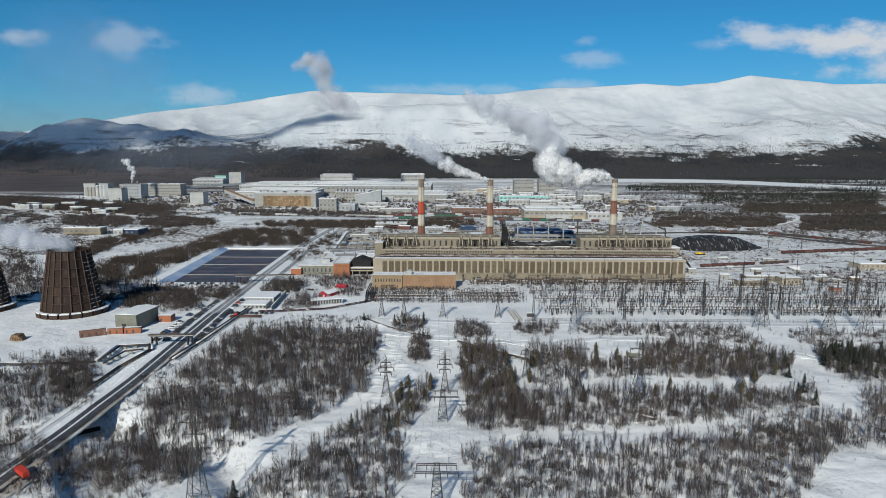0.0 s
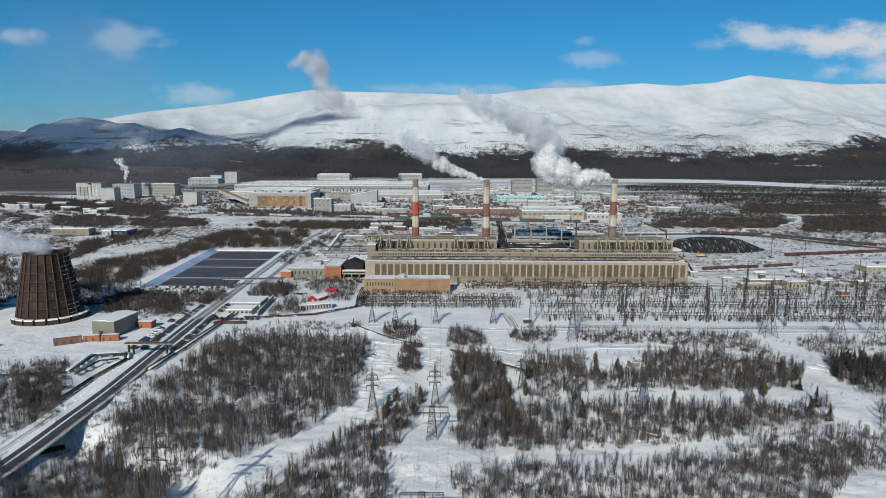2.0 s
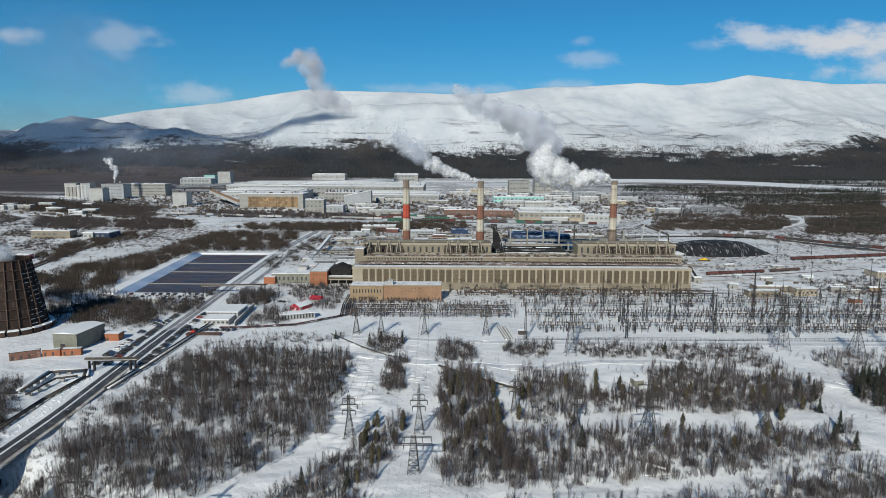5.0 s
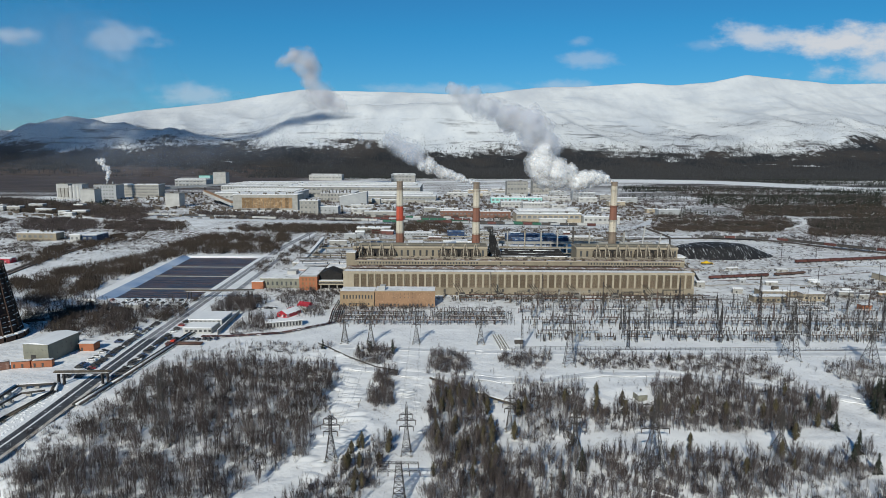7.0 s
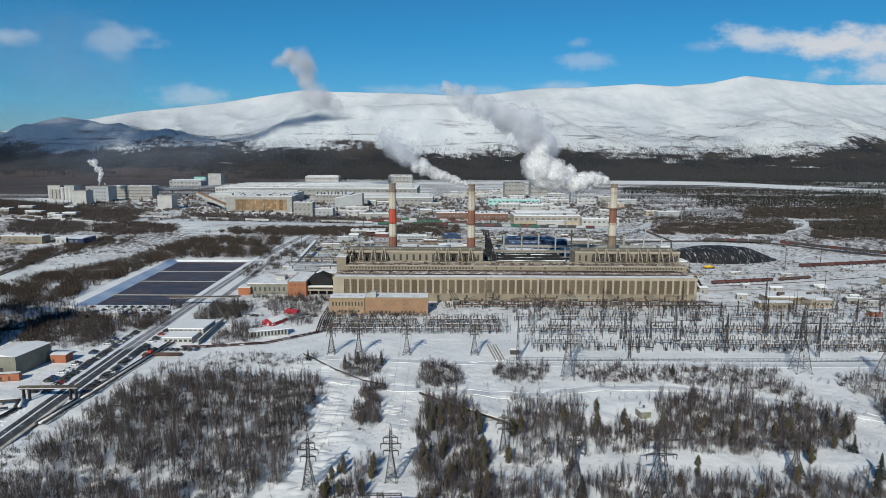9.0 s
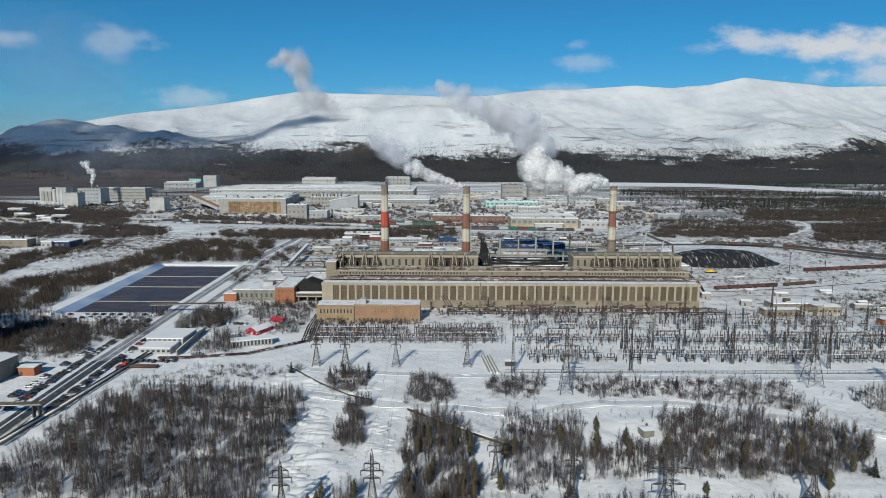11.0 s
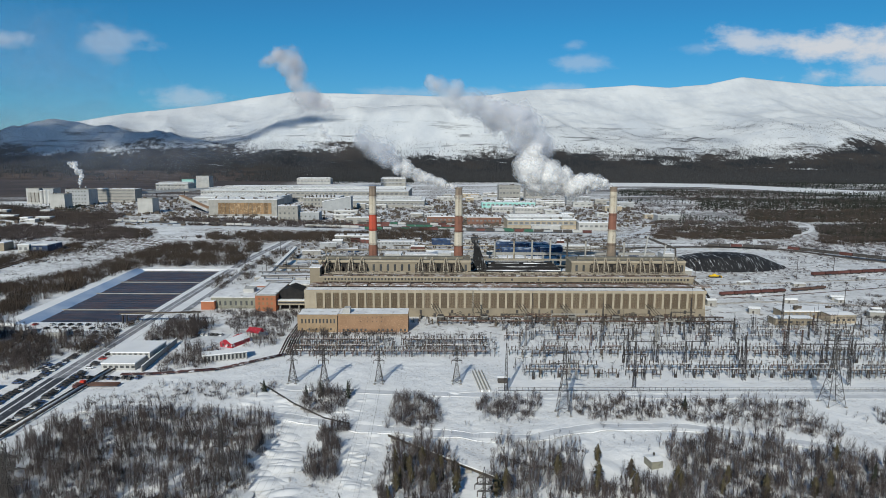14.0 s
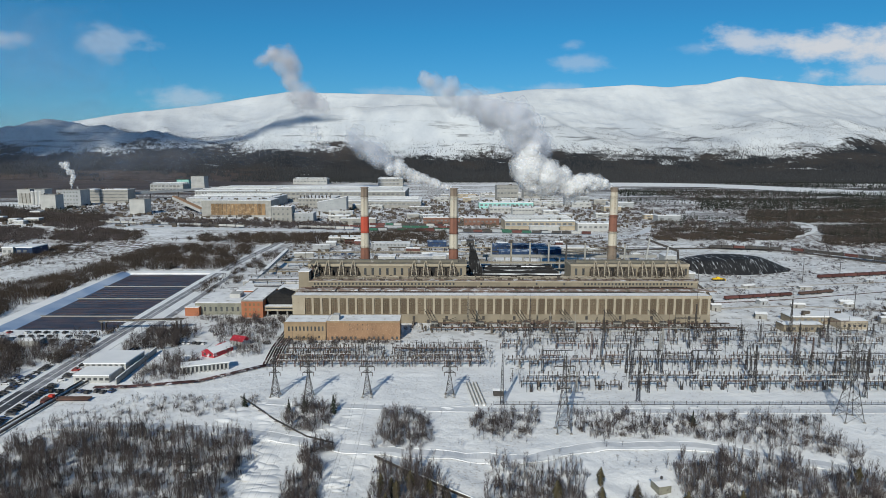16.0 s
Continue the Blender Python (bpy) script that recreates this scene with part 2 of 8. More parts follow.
M["car_blue"] = mat("car_blue", (0.04, 0.07, 0.16), None, 1, 2, 0.3, spec=0.5)
M["rubber"] = mat("rubber", (0.02, 0.02, 0.02), (0.03, 0.03, 0.03), 2, 3, 0.9)
M["logs"] = mat("cut_logs", (0.30, 0.19, 0.11), (0.18, 0.115, 0.07), 0.8, 4, 0.9, per_object=0.3)
M["bank_earth"] = mat("bank_earth", (0.10, 0.075, 0.06), (0.17, 0.13, 0.105), 0.12, 6, 0.9, 0.2, c3=(0.6, 0.6, 0.62), scale3=0.3, amount3=0.38)
M["dirt"] = mat("dirty_track", (0.30, 0.25, 0.20), (0.62, 0.60, 0.57), 0.15, 6, 0.8, 0.3)


def mesh_obj(name, verts, faces, material, parent=None, label="", smooth=False):
    me = bpy.data.meshes.new(name)
    me.from_pydata([tuple(v) for v in verts], [], faces)
    me.materials.append(material)
    if smooth:
        me.polygons.foreach_set("use_smooth", [True] * len(me.polygons))
    ob = new(name, me)
    if parent is not None:
        ob.parent = parent
    if label:
        tagged(ob, label)
    return ob


class Form:
    """Gathers boxes, beams, tubes and slabs into one mesh."""

    def __init__(self):
        self.v, self.f = [], []

    def add(self, vs, fs):
        k = len(self.v)
        self.v += [tuple(v) for v in vs]
        self.f += [tuple(i + k for i in f) for f in fs]
        return self

    def box(self, x0, x1, y0, y1, z0, z1):
        return self.add([(x, y, z) for z in (z0, z1) for x, y in ((x0, y0), (x1, y0), (x1, y1), (x0, y1))],
                        [(3, 2, 1, 0), (4, 5, 6, 7), (0, 1, 5, 4), (1, 2, 6, 5), (2, 3, 7, 6), (3, 0, 4, 7)])

    def beam(self, p, q, w, h=None):
        p, q, h = Vector(p), Vector(q), h or w
        d = (q - p).normalized()
        up = Vector((0, 0, 1)) if abs(d.z) < 0.95 else Vector((1, 0, 0))
        s = d.cross(up).normalized()
        u = s.cross(d).normalized()
        ring = [s * a * w / 2 + u * b * h / 2 for a, b in ((-1, -1), (1, -1), (1, 1), (-1, 1))]
        return self.add([p + r for r in ring] + [q + r for r in ring],
                        [(3, 2, 1, 0), (4, 5, 6, 7), (0, 1, 5, 4), (1, 2, 6, 5), (2, 3, 7, 6), (3, 0, 4, 7)])

    def tube(self, p, q, r0, r1=None, n=8, caps=True):
        p, q, r1 = Vector(p), Vector(q), r0 if r1 is None else r1
        d = (q - p).normalized()
        up = Vector((0, 0, 1)) if abs(d.z) < 0.95 else Vector((1, 0, 0))
        s = d.cross(up).normalized()
        u = s.cross(d).normalized()
        ang = [2 * math.pi * i / n for i in range(n)]
        vs = [p + (s * math.cos(a) + u * math.sin(a)) * r0 for a in ang] + [q + (s * math.cos(a) + u * math.sin(a)) * r1 for a in ang]
        fs = [(i, (i + 1) % n, n + (i + 1) % n, n + i) for i in range(n)]
        if caps:
            fs += [tuple(range(n - 1, -1, -1)), tuple(range(n, 2 * n))]
        return self.add(vs, fs)

    def slab(self, poly, z0, z1):
        n = len(poly)
        return self.add([(x, y, z0) for x, y in poly] + [(x, y, z1) for x, y in poly],
                        [tuple(range(n - 1, -1, -1)), tuple(range(n, 2 * n))] + [(i, (i + 1) % n, n + (i + 1) % n, n + i) for i in range(n)])

    def sweep(self, pts, radii, n=6):
        """One tube through pts with a radius at each."""
        P = [Vector(p) for p in pts]
        vs = []
        for i, p in enumerate(P):
            d = (P[min(i + 1, len(P) - 1)] - P[max(i - 1, 0)]).normalized()
            s = d.cross(Vector((0, 0, 1)) if abs(d.z) < 0.95 else Vector((1, 0, 0))).normalized()
            u = s.cross(d)
            r = radii[i] if hasattr(radii, "__len__") else radii
            vs += [p + (s * math.cos(2 * math.pi * k / n) + u * math.sin(2 * math.pi * k / n)) * r for k in range(n)]
        fs = [(i * n + k, i * n + (k + 1) % n, (i + 1) * n + (k + 1) % n, (i + 1) * n + k) for i in range(len(P) - 1) for k in range(n)]
        return self.add(vs, fs + [tuple(range(n - 1, -1, -1)), tuple(range(len(vs) - n, len(vs)))])

    def path(self, pts, w, h):
        for a, b in zip(pts, pts[1:]):
            self.beam(a, b, w, h)
        return self


def part(name, form, material, parent, label="", smooth=False):
    return mesh_obj(name, form.v, form.f, M[material] if isinstance(material, str) else material, parent, label, smooth)


def thing(name, x, y, z, label, category, group="", rz=0.0, kind=""):
    ob = new(name)
    ob.matrix_basis = pose(x, y, z, 0, 0, rz)
    return tagged(ob, label, category, group, kind)


def tri_mesh(name, V, F, material, smooth=False):
    me = bpy.data.meshes.new(name)
    V, F = np.asarray(V, np.float32), np.asarray(F, np.int32)
    me.vertices.add(len(V))
    me.vertices.foreach_set("co", V.ravel())
    me.loops.add(F.size)
    me.loops.foreach_set("vertex_index", F.ravel())
    me.polygons.add(len(F))
    me.polygons.foreach_set("loop_start", np.arange(0, F.size, F.shape[1], dtype=np.int32))
    me.polygons.foreach_set("loop_total", np.full(len(F), F.shape[1], np.int32))
    me.update(calc_edges=True)
    me.materials.append(material)
    if smooth:
        me.polygons.foreach_set("use_smooth", [True] * len(F))
    return me


# ---- ground ----
def fbm(x, y, s, octaves=4):
    """A cheap sum of waves, for arrays."""
    z = np.zeros_like(np.asarray(x, float))
    a, k = 1.0, 1.0 / s
    for i in range(octaves):
        t = 0.7 + 1.9 * i
        z = z + a * np.sin((x * math.cos(t) + y * math.sin(t)) * k * 6.28 + 1.3 * i + 1.6 * np.sin((y * math.cos(2.1 * t) - x * math.sin(2.1 * t)) * k * 4.1 + i))
        a, k = a * 0.5, k * 2.03
    return z / 2


RIVER = [(-330, -300), (-190, -335), (-118, -338), (-85, -319), (-50, -336), (-17, -356), (20, -400), (60, -470), (120, -640)]


def line_dist(x, y, pts):
    best = np.full(np.shape(x), 1e9)
    for (ax, ay), (bx, by) in zip(pts, pts[1:]):
        dx, dy = bx - ax, by - ay
        t = np.clip(((x - ax) * dx + (y - ay) * dy) / (dx * dx + dy * dy), 0, 1)
        best = np.minimum(best, np.hypot(x - ax - t * dx, y - ay - t * dy))
    return best


POOL = (-204.0, -106.0, -16.0, 192.0)


def ground_z(x, y):
    x, y = np.asarray(x, float), np.asarray(y, float)
    near = np.clip((-160 - y) / 60, 0, 1)
    z = (1.05 * fbm(x, y, 34, 4) + 0.5 * fbm(y, x, 15, 2)) * near - 0.5 * near
    z = z - 6.0 * np.exp(-(line_dist(x, y, RIVER) / 10.0) ** 2)
    z = z - 3.5 * np.exp(-((x + 88) / 16) ** 2 - ((y + 318) / 13) ** 2)
    # a steep bank falls away beside the bend of the road
    d = np.clip(((x + 79) * 0.8 + (y + 366) * 0.6) / 4.5, 0, 1)
    z = z - 5.5 * d * np.exp(-(((x + 66) ** 2 + (y + 364) ** 2) / 800.0) ** 2)
    far = np.clip((y - 2000) / 2600, 0, 1)
    return z + 40 * far ** 2


gx = np.concatenate([np.linspace(-4600, -500, 26)[:-1], np.arange(-500, -120, 5.0), np.arange(-120, -40, 2.0), np.arange(-40, 560, 5.0), np.linspace(560, 4800, 26)])
gy = np.concatenate([np.linspace(-1600, -640, 12)[:-1], np.arange(-640, -400, 6.0), np.arange(-400, -300, 2.0), np.arange(-300, -120, 4.0), np.arange(-120, 320, 20.0), np.linspace(320, 4320, 40)])
GX, GY = np.meshgrid(gx, gy)
nx, ny = len(gx), len(gy)
idx = np.arange(nx * ny).reshape(ny, nx)
quads = np.stack([idx[:-1, :-1], idx[:-1, 1:], idx[1:, 1:], idx[1:, :-1]], -1).reshape(-1, 4)


def ground_material():
    m = bpy.data.materials.new("snowy_ground")
    m.use_nodes = True
    n, l = m.node_tree.nodes, m.node_tree.links
    p = n["Principled BSDF"]
    pos = n.new("ShaderNodeNewGeometry").outputs["Position"]

    def noise_at(scale, detail, stretch=(1, 1, 1), rough=0.55):
        mp = n.new("ShaderNodeMapping")
        mp.inputs["Scale"].default_value = stretch
        l.new(pos, mp.inputs[0])
        t = n.new("ShaderNodeTexNoise")
        t.inputs["Scale"].default_value, t.inputs["Detail"].default_value, t.inputs["Roughness"].default_value = scale, detail, rough
        l.new(mp.outputs[0], t.inputs["Vector"])
        return t.outputs[0]

    def rng(v, a, b, c=0.0, d=1.0):
        r = n.new("ShaderNodeMapRange")
        for k, w in zip((1, 2, 3, 4), (a, b, c, d)):
            r.inputs[k].default_value = w
        l.new(v, r.inputs[0])
        return r.outputs[0]

    def mix(f, a, b):
        x = n.new("ShaderNodeMix")
        x.data_type = "RGBA"
        l.new(f, x.inputs[0])
        for i, w in ((6, a), (7, b)):
            if hasattr(w, "is_linked"):
                l.new(w, x.inputs[i])
            else:
                x.inputs[i].default_value = (*w, 1)
        return x.outputs[2]

    def mul(a, b):
        x = n.new("ShaderNodeMath")
        x.operation = "MULTIPLY"
        l.new(a, x.inputs[0])
        l.new(b, x.inputs[1])
        return x.outputs[0]

    yy = n.new("ShaderNodeSeparateXYZ")
    l.new(pos, yy.inputs[0])
    snow = mix(rng(noise_at(0.03, 6), 0.35, 0.65), (0.85, 0.853, 0.862), (0.72, 0.73, 0.75))
    # dry grass and dwarf scrub that stands out of the snow
    tuft = mul(rng(noise_at(0.7, 5), 0.56, 0.66), rng(noise_at(0.03, 4), 0.42, 0.58, 0, 0.5))
    snow = mix(tuft, snow, (0.22, 0.16, 0.115))
    # the open country behind the works is streaked with scrub
    scrub = mul(rng(noise_at(0.0085, 7, (0.6, 1.1, 1), 0.65), 0.41, 0.55), rng(yy.outputs[1], 60, 380))
    fine = rng(noise_at(0.16, 6, (1, 0.6, 1)), 0.42, 0.56)
    snow = mix(mul(scrub, fine), snow, (0.14, 0.105, 0.085))
    aside = n.new("ShaderNodeMath")
    aside.operation = "ABSOLUTE"
    l.new(yy.outputs[0], aside.inputs[0])
    heath = mul(rng(noise_at(0.004, 6, (0.45, 1.6, 1)), 0.47, 0.53), mul(rng(yy.outputs[1], 560, 1000), rng(aside.outputs[0], 420, 800)))
    snow = mix(mul(heath, rng(noise_at(0.06, 5), 0.30, 0.48)), snow, (0.070, 0.058, 0.050))
    moor = mul(rng(noise_at(0.004, 6, (0.4, 1.6, 1)), 0.47, 0.54), rng(yy.outputs[1], 1300, 2100))
    moor = mul(moor, rng(aside.outputs[0], 450, 1000))
    snow = mix(mul(moor, rng(noise_at(0.05, 5), 0.3, 0.5)), snow, (0.070, 0.058, 0.052))
    # brown bog west of the works, bare of snow
    wet = n.new("ShaderNodeMath")
    wet.operation = "ADD"
    l.new(noise_at(0.009, 6, (0.3, 1.4, 1)), wet.inputs[0])
    far = n.new("ShaderNodeMath")
    far.operation = "MAXIMUM"
    l.new(rng(yy.outputs[1], 1880, 2200, 0, 0.3), far.inputs[0])
    l.new(rng(yy.outputs[0], -900, -1250, 0, 0.3), far.inputs[1])
    l.new(far.outputs[0], wet.inputs[1])
    bog = mul(rng(yy.outputs[0], -260, -600), mul(rng(yy.outputs[1], 1120, 1420), rng(wet.outputs[0], 0.47, 0.55)))
    snow = mix(bog, snow, mix(rng(noise_at(0.02, 6, (0.25, 1, 1)), 0.4, 0.6), (0.110, 0.086, 0.076), (0.066, 0.053, 0.049)))
    # soot and dust on the snow of the industrial site
    site = mul(mul(rng(yy.outputs[0], -260, -90), rng(yy.outputs[0], 620, 380)), mul(rng(yy.outputs[1], -66, -26), rng(yy.outputs[1], 640, 440)))
    snow = mix(mul(site, rng(noise_at(0.05, 6), 0.42, 0.68, 0.05, 0.65)), snow, (0.40, 0.39, 0.38))
    snow = mix(mul(site, rng(noise_at(0.16, 6), 0.56, 0.64, 0.0, 0.8)), snow, (0.17, 0.14, 0.12))
    l.new(snow, p.inputs["Base Color"])
    p.inputs["Roughness"].default_value, p.inputs["Specular IOR Level"].default_value = 0.7, 0.2
    b = n.new("ShaderNodeBump")
    b.inputs["Strength"].default_value, b.inputs["Distance"].default_value = 0.7, 1.5
    l.new(noise_at(0.13, 7), b.inputs["Height"])
    l.new(b.outputs[0], p.inputs["Normal"])
    return m


GZ = ground_z(GX, GY)
inside = (GX > POOL[0] - 3) & (GX < POOL[1] + 6) & (GY > POOL[2] - 6) & (GY < POOL[3] + 3)
GZ = np.where(inside, -6.0, GZ)
ground = new("ground", tri_mesh("ground", np.stack([GX, GY, GZ], -1).reshape(-1, 3), quads, ground_material(), True))
tagged(ground, "snow-covered plain with tufts of dry scrub reaching the mountains", "ground", kind="structure")


# ---- mountains ----
RIDGE_X = (-4700, -3241, -2901, -2562, -2227, -1558, -1226, -895, -566, 92, 420, 747, 1032, 1480, 1725, 2009, 2249, 2535, 2862, 3219, 4800)
RIDGE_Z = (170, 238, 288, 345, 389, 468, 528, 563, 560, 534, 543, 584, 597, 627, 612, 632, 685, 654, 623, 625, 600)


def value_noise(x, y, seed):
    """Smooth random heights, 0 to 1, on a lattice of unit cells."""
    g = np.random.default_rng(seed).random((64, 64))
    i, j = np.floor(x).astype(int), np.floor(y).astype(int)
    u, v = x - i, y - j
    u, v = u * u * (3 - 2 * u), v * v * (3 - 2 * v)
    a, b, c, d = g[i % 64, j % 64], g[(i + 1) % 64, j % 64], g[i % 64, (j + 1) % 64], g[(i + 1) % 64, (j + 1) % 64]
    return (a * (1 - u) + b * u) * (1 - v) + (c * (1 - u) + d * u) * v


def relief(x, y, s, seed, octaves=5):
    z, a = 0.0, 1.0
    for k in range(octaves):
        z = z + a * (1 - np.abs(2 * value_noise(x / s + 9.1 * k, y / s + 4.7 * k, seed + k) - 1))
        a, s = a * 0.5, s / 2.1
    return z - 1.0


def mountain_z(x, y):
    ridge = np.interp(x, RIDGE_X, RIDGE_Z)
    t = np.clip((y - 2500) / (4220 - 2500), 0, 1.0)
    rise = 0.10 * t + 0.12 * t ** 2 + 0.78 * np.clip((t - 0.22) / 0.78, 0, 1) ** 1.55
    z = ridge * rise
    # foothills: centre, half widths, height
    for cx, cy, sx, sy, h in ((-2130, 3330, 420, 240, 190), (-1500, 3180, 330, 200, 118), (-650, 3380, 420, 250, 140), (60, 3420, 520, 270, 215),
                              (640, 3380, 260, 220, 60), (1500, 3300, 620, 280, 75), (2400, 3450, 520, 300, 90), (-2900, 3500, 420, 260, 90)):
        z = z + h * np.exp(-((x - cx) / sx) ** 2 - ((y - cy) / sy) ** 2)
    # gullies run down the slopes
    z = z + relief(x + 0.3 * y, 0.62 * y, 640, 3) * 88 * np.clip(t * 1.8, 0, 1) * (1 - np.clip((t - 0.72) / 0.28, 0, 1) * 0.85)
    return z - 8 * (1 - np.clip(t * 12, 0, 1))


def mountain_material():
    m = bpy.data.materials.new("mountain_snow_and_forest")
    m.use_nodes = True
    n, l = m.node_tree.nodes, m.node_tree.links
    p = n["Principled BSDF"]
    pos = n.new("ShaderNodeNewGeometry").outputs["Position"]
    sp = n.new("ShaderNodeSeparateXYZ")
    l.new(pos, sp.inputs[0])

    def noise_at(scale, detail, stretch):
        mp = n.new("ShaderNodeMapping")
        mp.inputs["Scale"].default_value = stretch
        l.new(pos, mp.inputs[0])
        t = n.new("ShaderNodeTexNoise")
        t.inputs["Scale"].default_value, t.inputs["Detail"].default_value, t.inputs["Roughness"].default_value = scale, detail, 0.62
        l.new(mp.outputs[0], t.inputs["Vector"])
        return t.outputs[0]

    def calc(op, a, b):
        x = n.new("ShaderNodeMath")
        x.operation = op
        for i, w in enumerate((a, b)):
            if hasattr(w, "is_linked"):
                l.new(w, x.inputs[i])
            else:
                x.inputs[i].default_value = w
        return x.outputs[0]

    def rng(v, a, b):
        r = n.new("ShaderNodeMapRange")
        r.inputs[1].default_value, r.inputs[2].default_value = a, b
        l.new(v, r.inputs[0])
        return r.outputs[0]

    def mix(f, a, b):
        x = n.new("ShaderNodeMix")
        x.data_type = "RGBA"
        l.new(f, x.inputs[0])
        for i, w in ((6, a), (7, b)):
            if hasattr(w, "is_linked"):
                l.new(w, x.inputs[i])
            else:
                x.inputs[i].default_value = (*w, 1)
        return x.outputs[2]

    big = noise_at(0.0022, 6, (1, 1, 1))
    fine = noise_at(0.05, 4, (0.8, 0.35, 1.0))
    mid = noise_at(0.012, 5, (0.30, 0.8, 1.4))
    # the tree line: height, ragged at three scales
    h = calc("ADD", sp.outputs[2], calc("MULTIPLY", calc("SUBTRACT", big, 0.5), -230.0))
    h = calc("ADD", h, calc("MULTIPLY", calc("SUBTRACT", fine, 0.5), -120.0))
    h = calc("ADD", h, calc("MULTIPLY", calc("SUBTRACT", mid, 0.5), -240.0))
    # forest climbs higher in the side valley, towards the east and on the western foothills
    side = calc("MULTIPLY", calc("SUBTRACT", sp.outputs[0], 690.0), 1 / 210.0)
    h = calc("SUBTRACT", h, calc("DIVIDE", 85.0, calc("ADD", 1.0, calc("MULTIPLY", side, side))))
    h = calc("SUBTRACT", h, calc("MULTIPLY", rng(sp.outputs[0], 1300.0, 2500.0), 92.0))
    h = calc("SUBTRACT", h, calc("MULTIPLY", rng(sp.outputs[0], -500.0, -1300.0), 60.0))
    spur = calc("MULTIPLY", calc("ADD", sp.outputs[0], 480.0), 1 / 420.0)
    h = calc("SUBTRACT", h, calc("DIVIDE", 60.0, calc("ADD", 1.0, calc("MULTIPLY", spur, spur))))
    forest = rng(h, 112.0, 74.0)
    # forest colours are tinted blue-grey, which paints in the haze of distance
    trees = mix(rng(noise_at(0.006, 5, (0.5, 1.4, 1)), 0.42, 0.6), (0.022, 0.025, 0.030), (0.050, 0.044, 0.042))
    # snow greyer and bluer than nearby: haze and soft slope shade painted in
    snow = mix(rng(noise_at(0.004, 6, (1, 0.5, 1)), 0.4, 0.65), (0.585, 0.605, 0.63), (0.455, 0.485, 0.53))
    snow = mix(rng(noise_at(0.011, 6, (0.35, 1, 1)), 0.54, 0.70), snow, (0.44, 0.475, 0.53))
    # bare stone and dwarf birch streak the middle slopes along the contours
    streak = calc("MULTIPLY", rng(noise_at(0.018, 6, (0.16, 0.7, 1.6)), 0.57, 0.67), rng(sp.outputs[2], 360.0, 250.0))
    snow = mix(streak, snow, (0.13, 0.135, 0.145))
    glade = rng(noise_at(0.010, 6, (0.22, 1, 1)), 0.62, 0.66)
    trees = mix(glade, trees, (0.50, 0.51, 0.55))
    # open brown moor below the western forest
    moor = calc("MULTIPLY", rng(calc("ADD", sp.outputs[2], calc("MULTIPLY", calc("SUBTRACT", mid, 0.5), 70.0)), 48.0, 28.0), rng(sp.outputs[0], -420.0, -900.0))
    trees = mix(moor, trees, mix(rng(noise_at(0.02, 6, (0.25, 1, 1)), 0.4, 0.6), (0.105, 0.082, 0.074), (0.068, 0.055, 0.052)))
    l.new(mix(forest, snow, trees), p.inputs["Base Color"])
    p.inputs["Roughness"].default_value, p.inputs["Specular IOR Level"].default_value = 0.8, 0.1
    b = n.new("ShaderNodeBump")
    b.inputs["Strength"].default_value, b.inputs["Distance"].default_value = 0.42, 22.0
    l.new(noise_at(0.0035, 7, (1, 0.5, 1)), b.inputs["Height"])
    l.new(b.outputs[0], p.inputs["Normal"])
    return m


mx, my = np.linspace(-4700, 4800, 420), np.linspace(2450, 4330, 130)
MX, MY = np.meshgrid(mx, my)
idx = np.arange(MX.size).reshape(MX.shape)
quads = np.stack([idx[:-1, :-1], idx[:-1, 1:], idx[1:, 1:], idx[1:, :-1]], -1).reshape(-1, 4)
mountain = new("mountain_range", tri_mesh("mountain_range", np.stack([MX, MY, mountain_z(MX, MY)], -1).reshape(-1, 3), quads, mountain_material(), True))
tagged(mountain, "snow-covered rounded mountains with dark forest at their foot", "mountains", kind="structure")

M["coal_snow"] = mat("coal_and_snow", (0.014, 0.014, 0.016), (0.035, 0.035, 0.038), 0.3, 5, 0.9, 0.2, c3=(0.72, 0.73, 0.76), scale3=0.5, amount3=0.50, stretch=(0.10, 1.1, 1))
# near-black: soot on steelwork, and painted shade on the crusher house
M["soot"] = mat("sooty_sheet", (0.014, 0.014, 0.015), (0.028, 0.026, 0.026), 0.3, 4, 0.9)
M["grime"] = mat("sooty_steel", (0.05, 0.042, 0.036), (0.11, 0.09, 0.072), 0.5, 5, 0.85, c3=(0.22, 0.19, 0.15), scale3=1.2, amount3=0.38)


# ---- the power station ----
plant = thing("turbine_hall", 0, 0, 0, "long beige turbine hall with tall brown glass-block windows between piers", "power station")
BAYS, BAY, FIRST = 47, 5.97, 8.0
shell = Form().box(0, 290, 0.6, 30, -1, 19.2)
part("wall", shell, "beige", plant)
part("parapet", Form().box(-0.3, 290.3, -0.25, 0.6, 17.6, 19.55).box(-0.3, 0.6, 0.6, 30, 18.6, 19.55).box(289.4, 290.3, 0.6, 30, 18.6, 19.55), "beige_pale", plant)
part("plinth", Form().box(0, 290, -0.1, 0.6, -1, 6.3), "beige", plant)
part("end_bay", Form().box(0, FIRST - 0.7, -0.12, 0.6, 6.3, 17.6), "beige_pale", plant)
pier_mesh = Form().box(-0.75, 0.75, -0.35, 0.6, 6.3, 17.6)
pane_mesh = Form().box(-2.2, 2.2, 0.3, 0.6, 6.6, 17.3)
bar_mesh = Form()
for i in range(1, 9):
    bar_mesh.box(-2.2, 2.2, 0.24, 0.32, 6.6 + i * 1.19 - 0.05, 6.6 + i * 1.19 + 0.05)
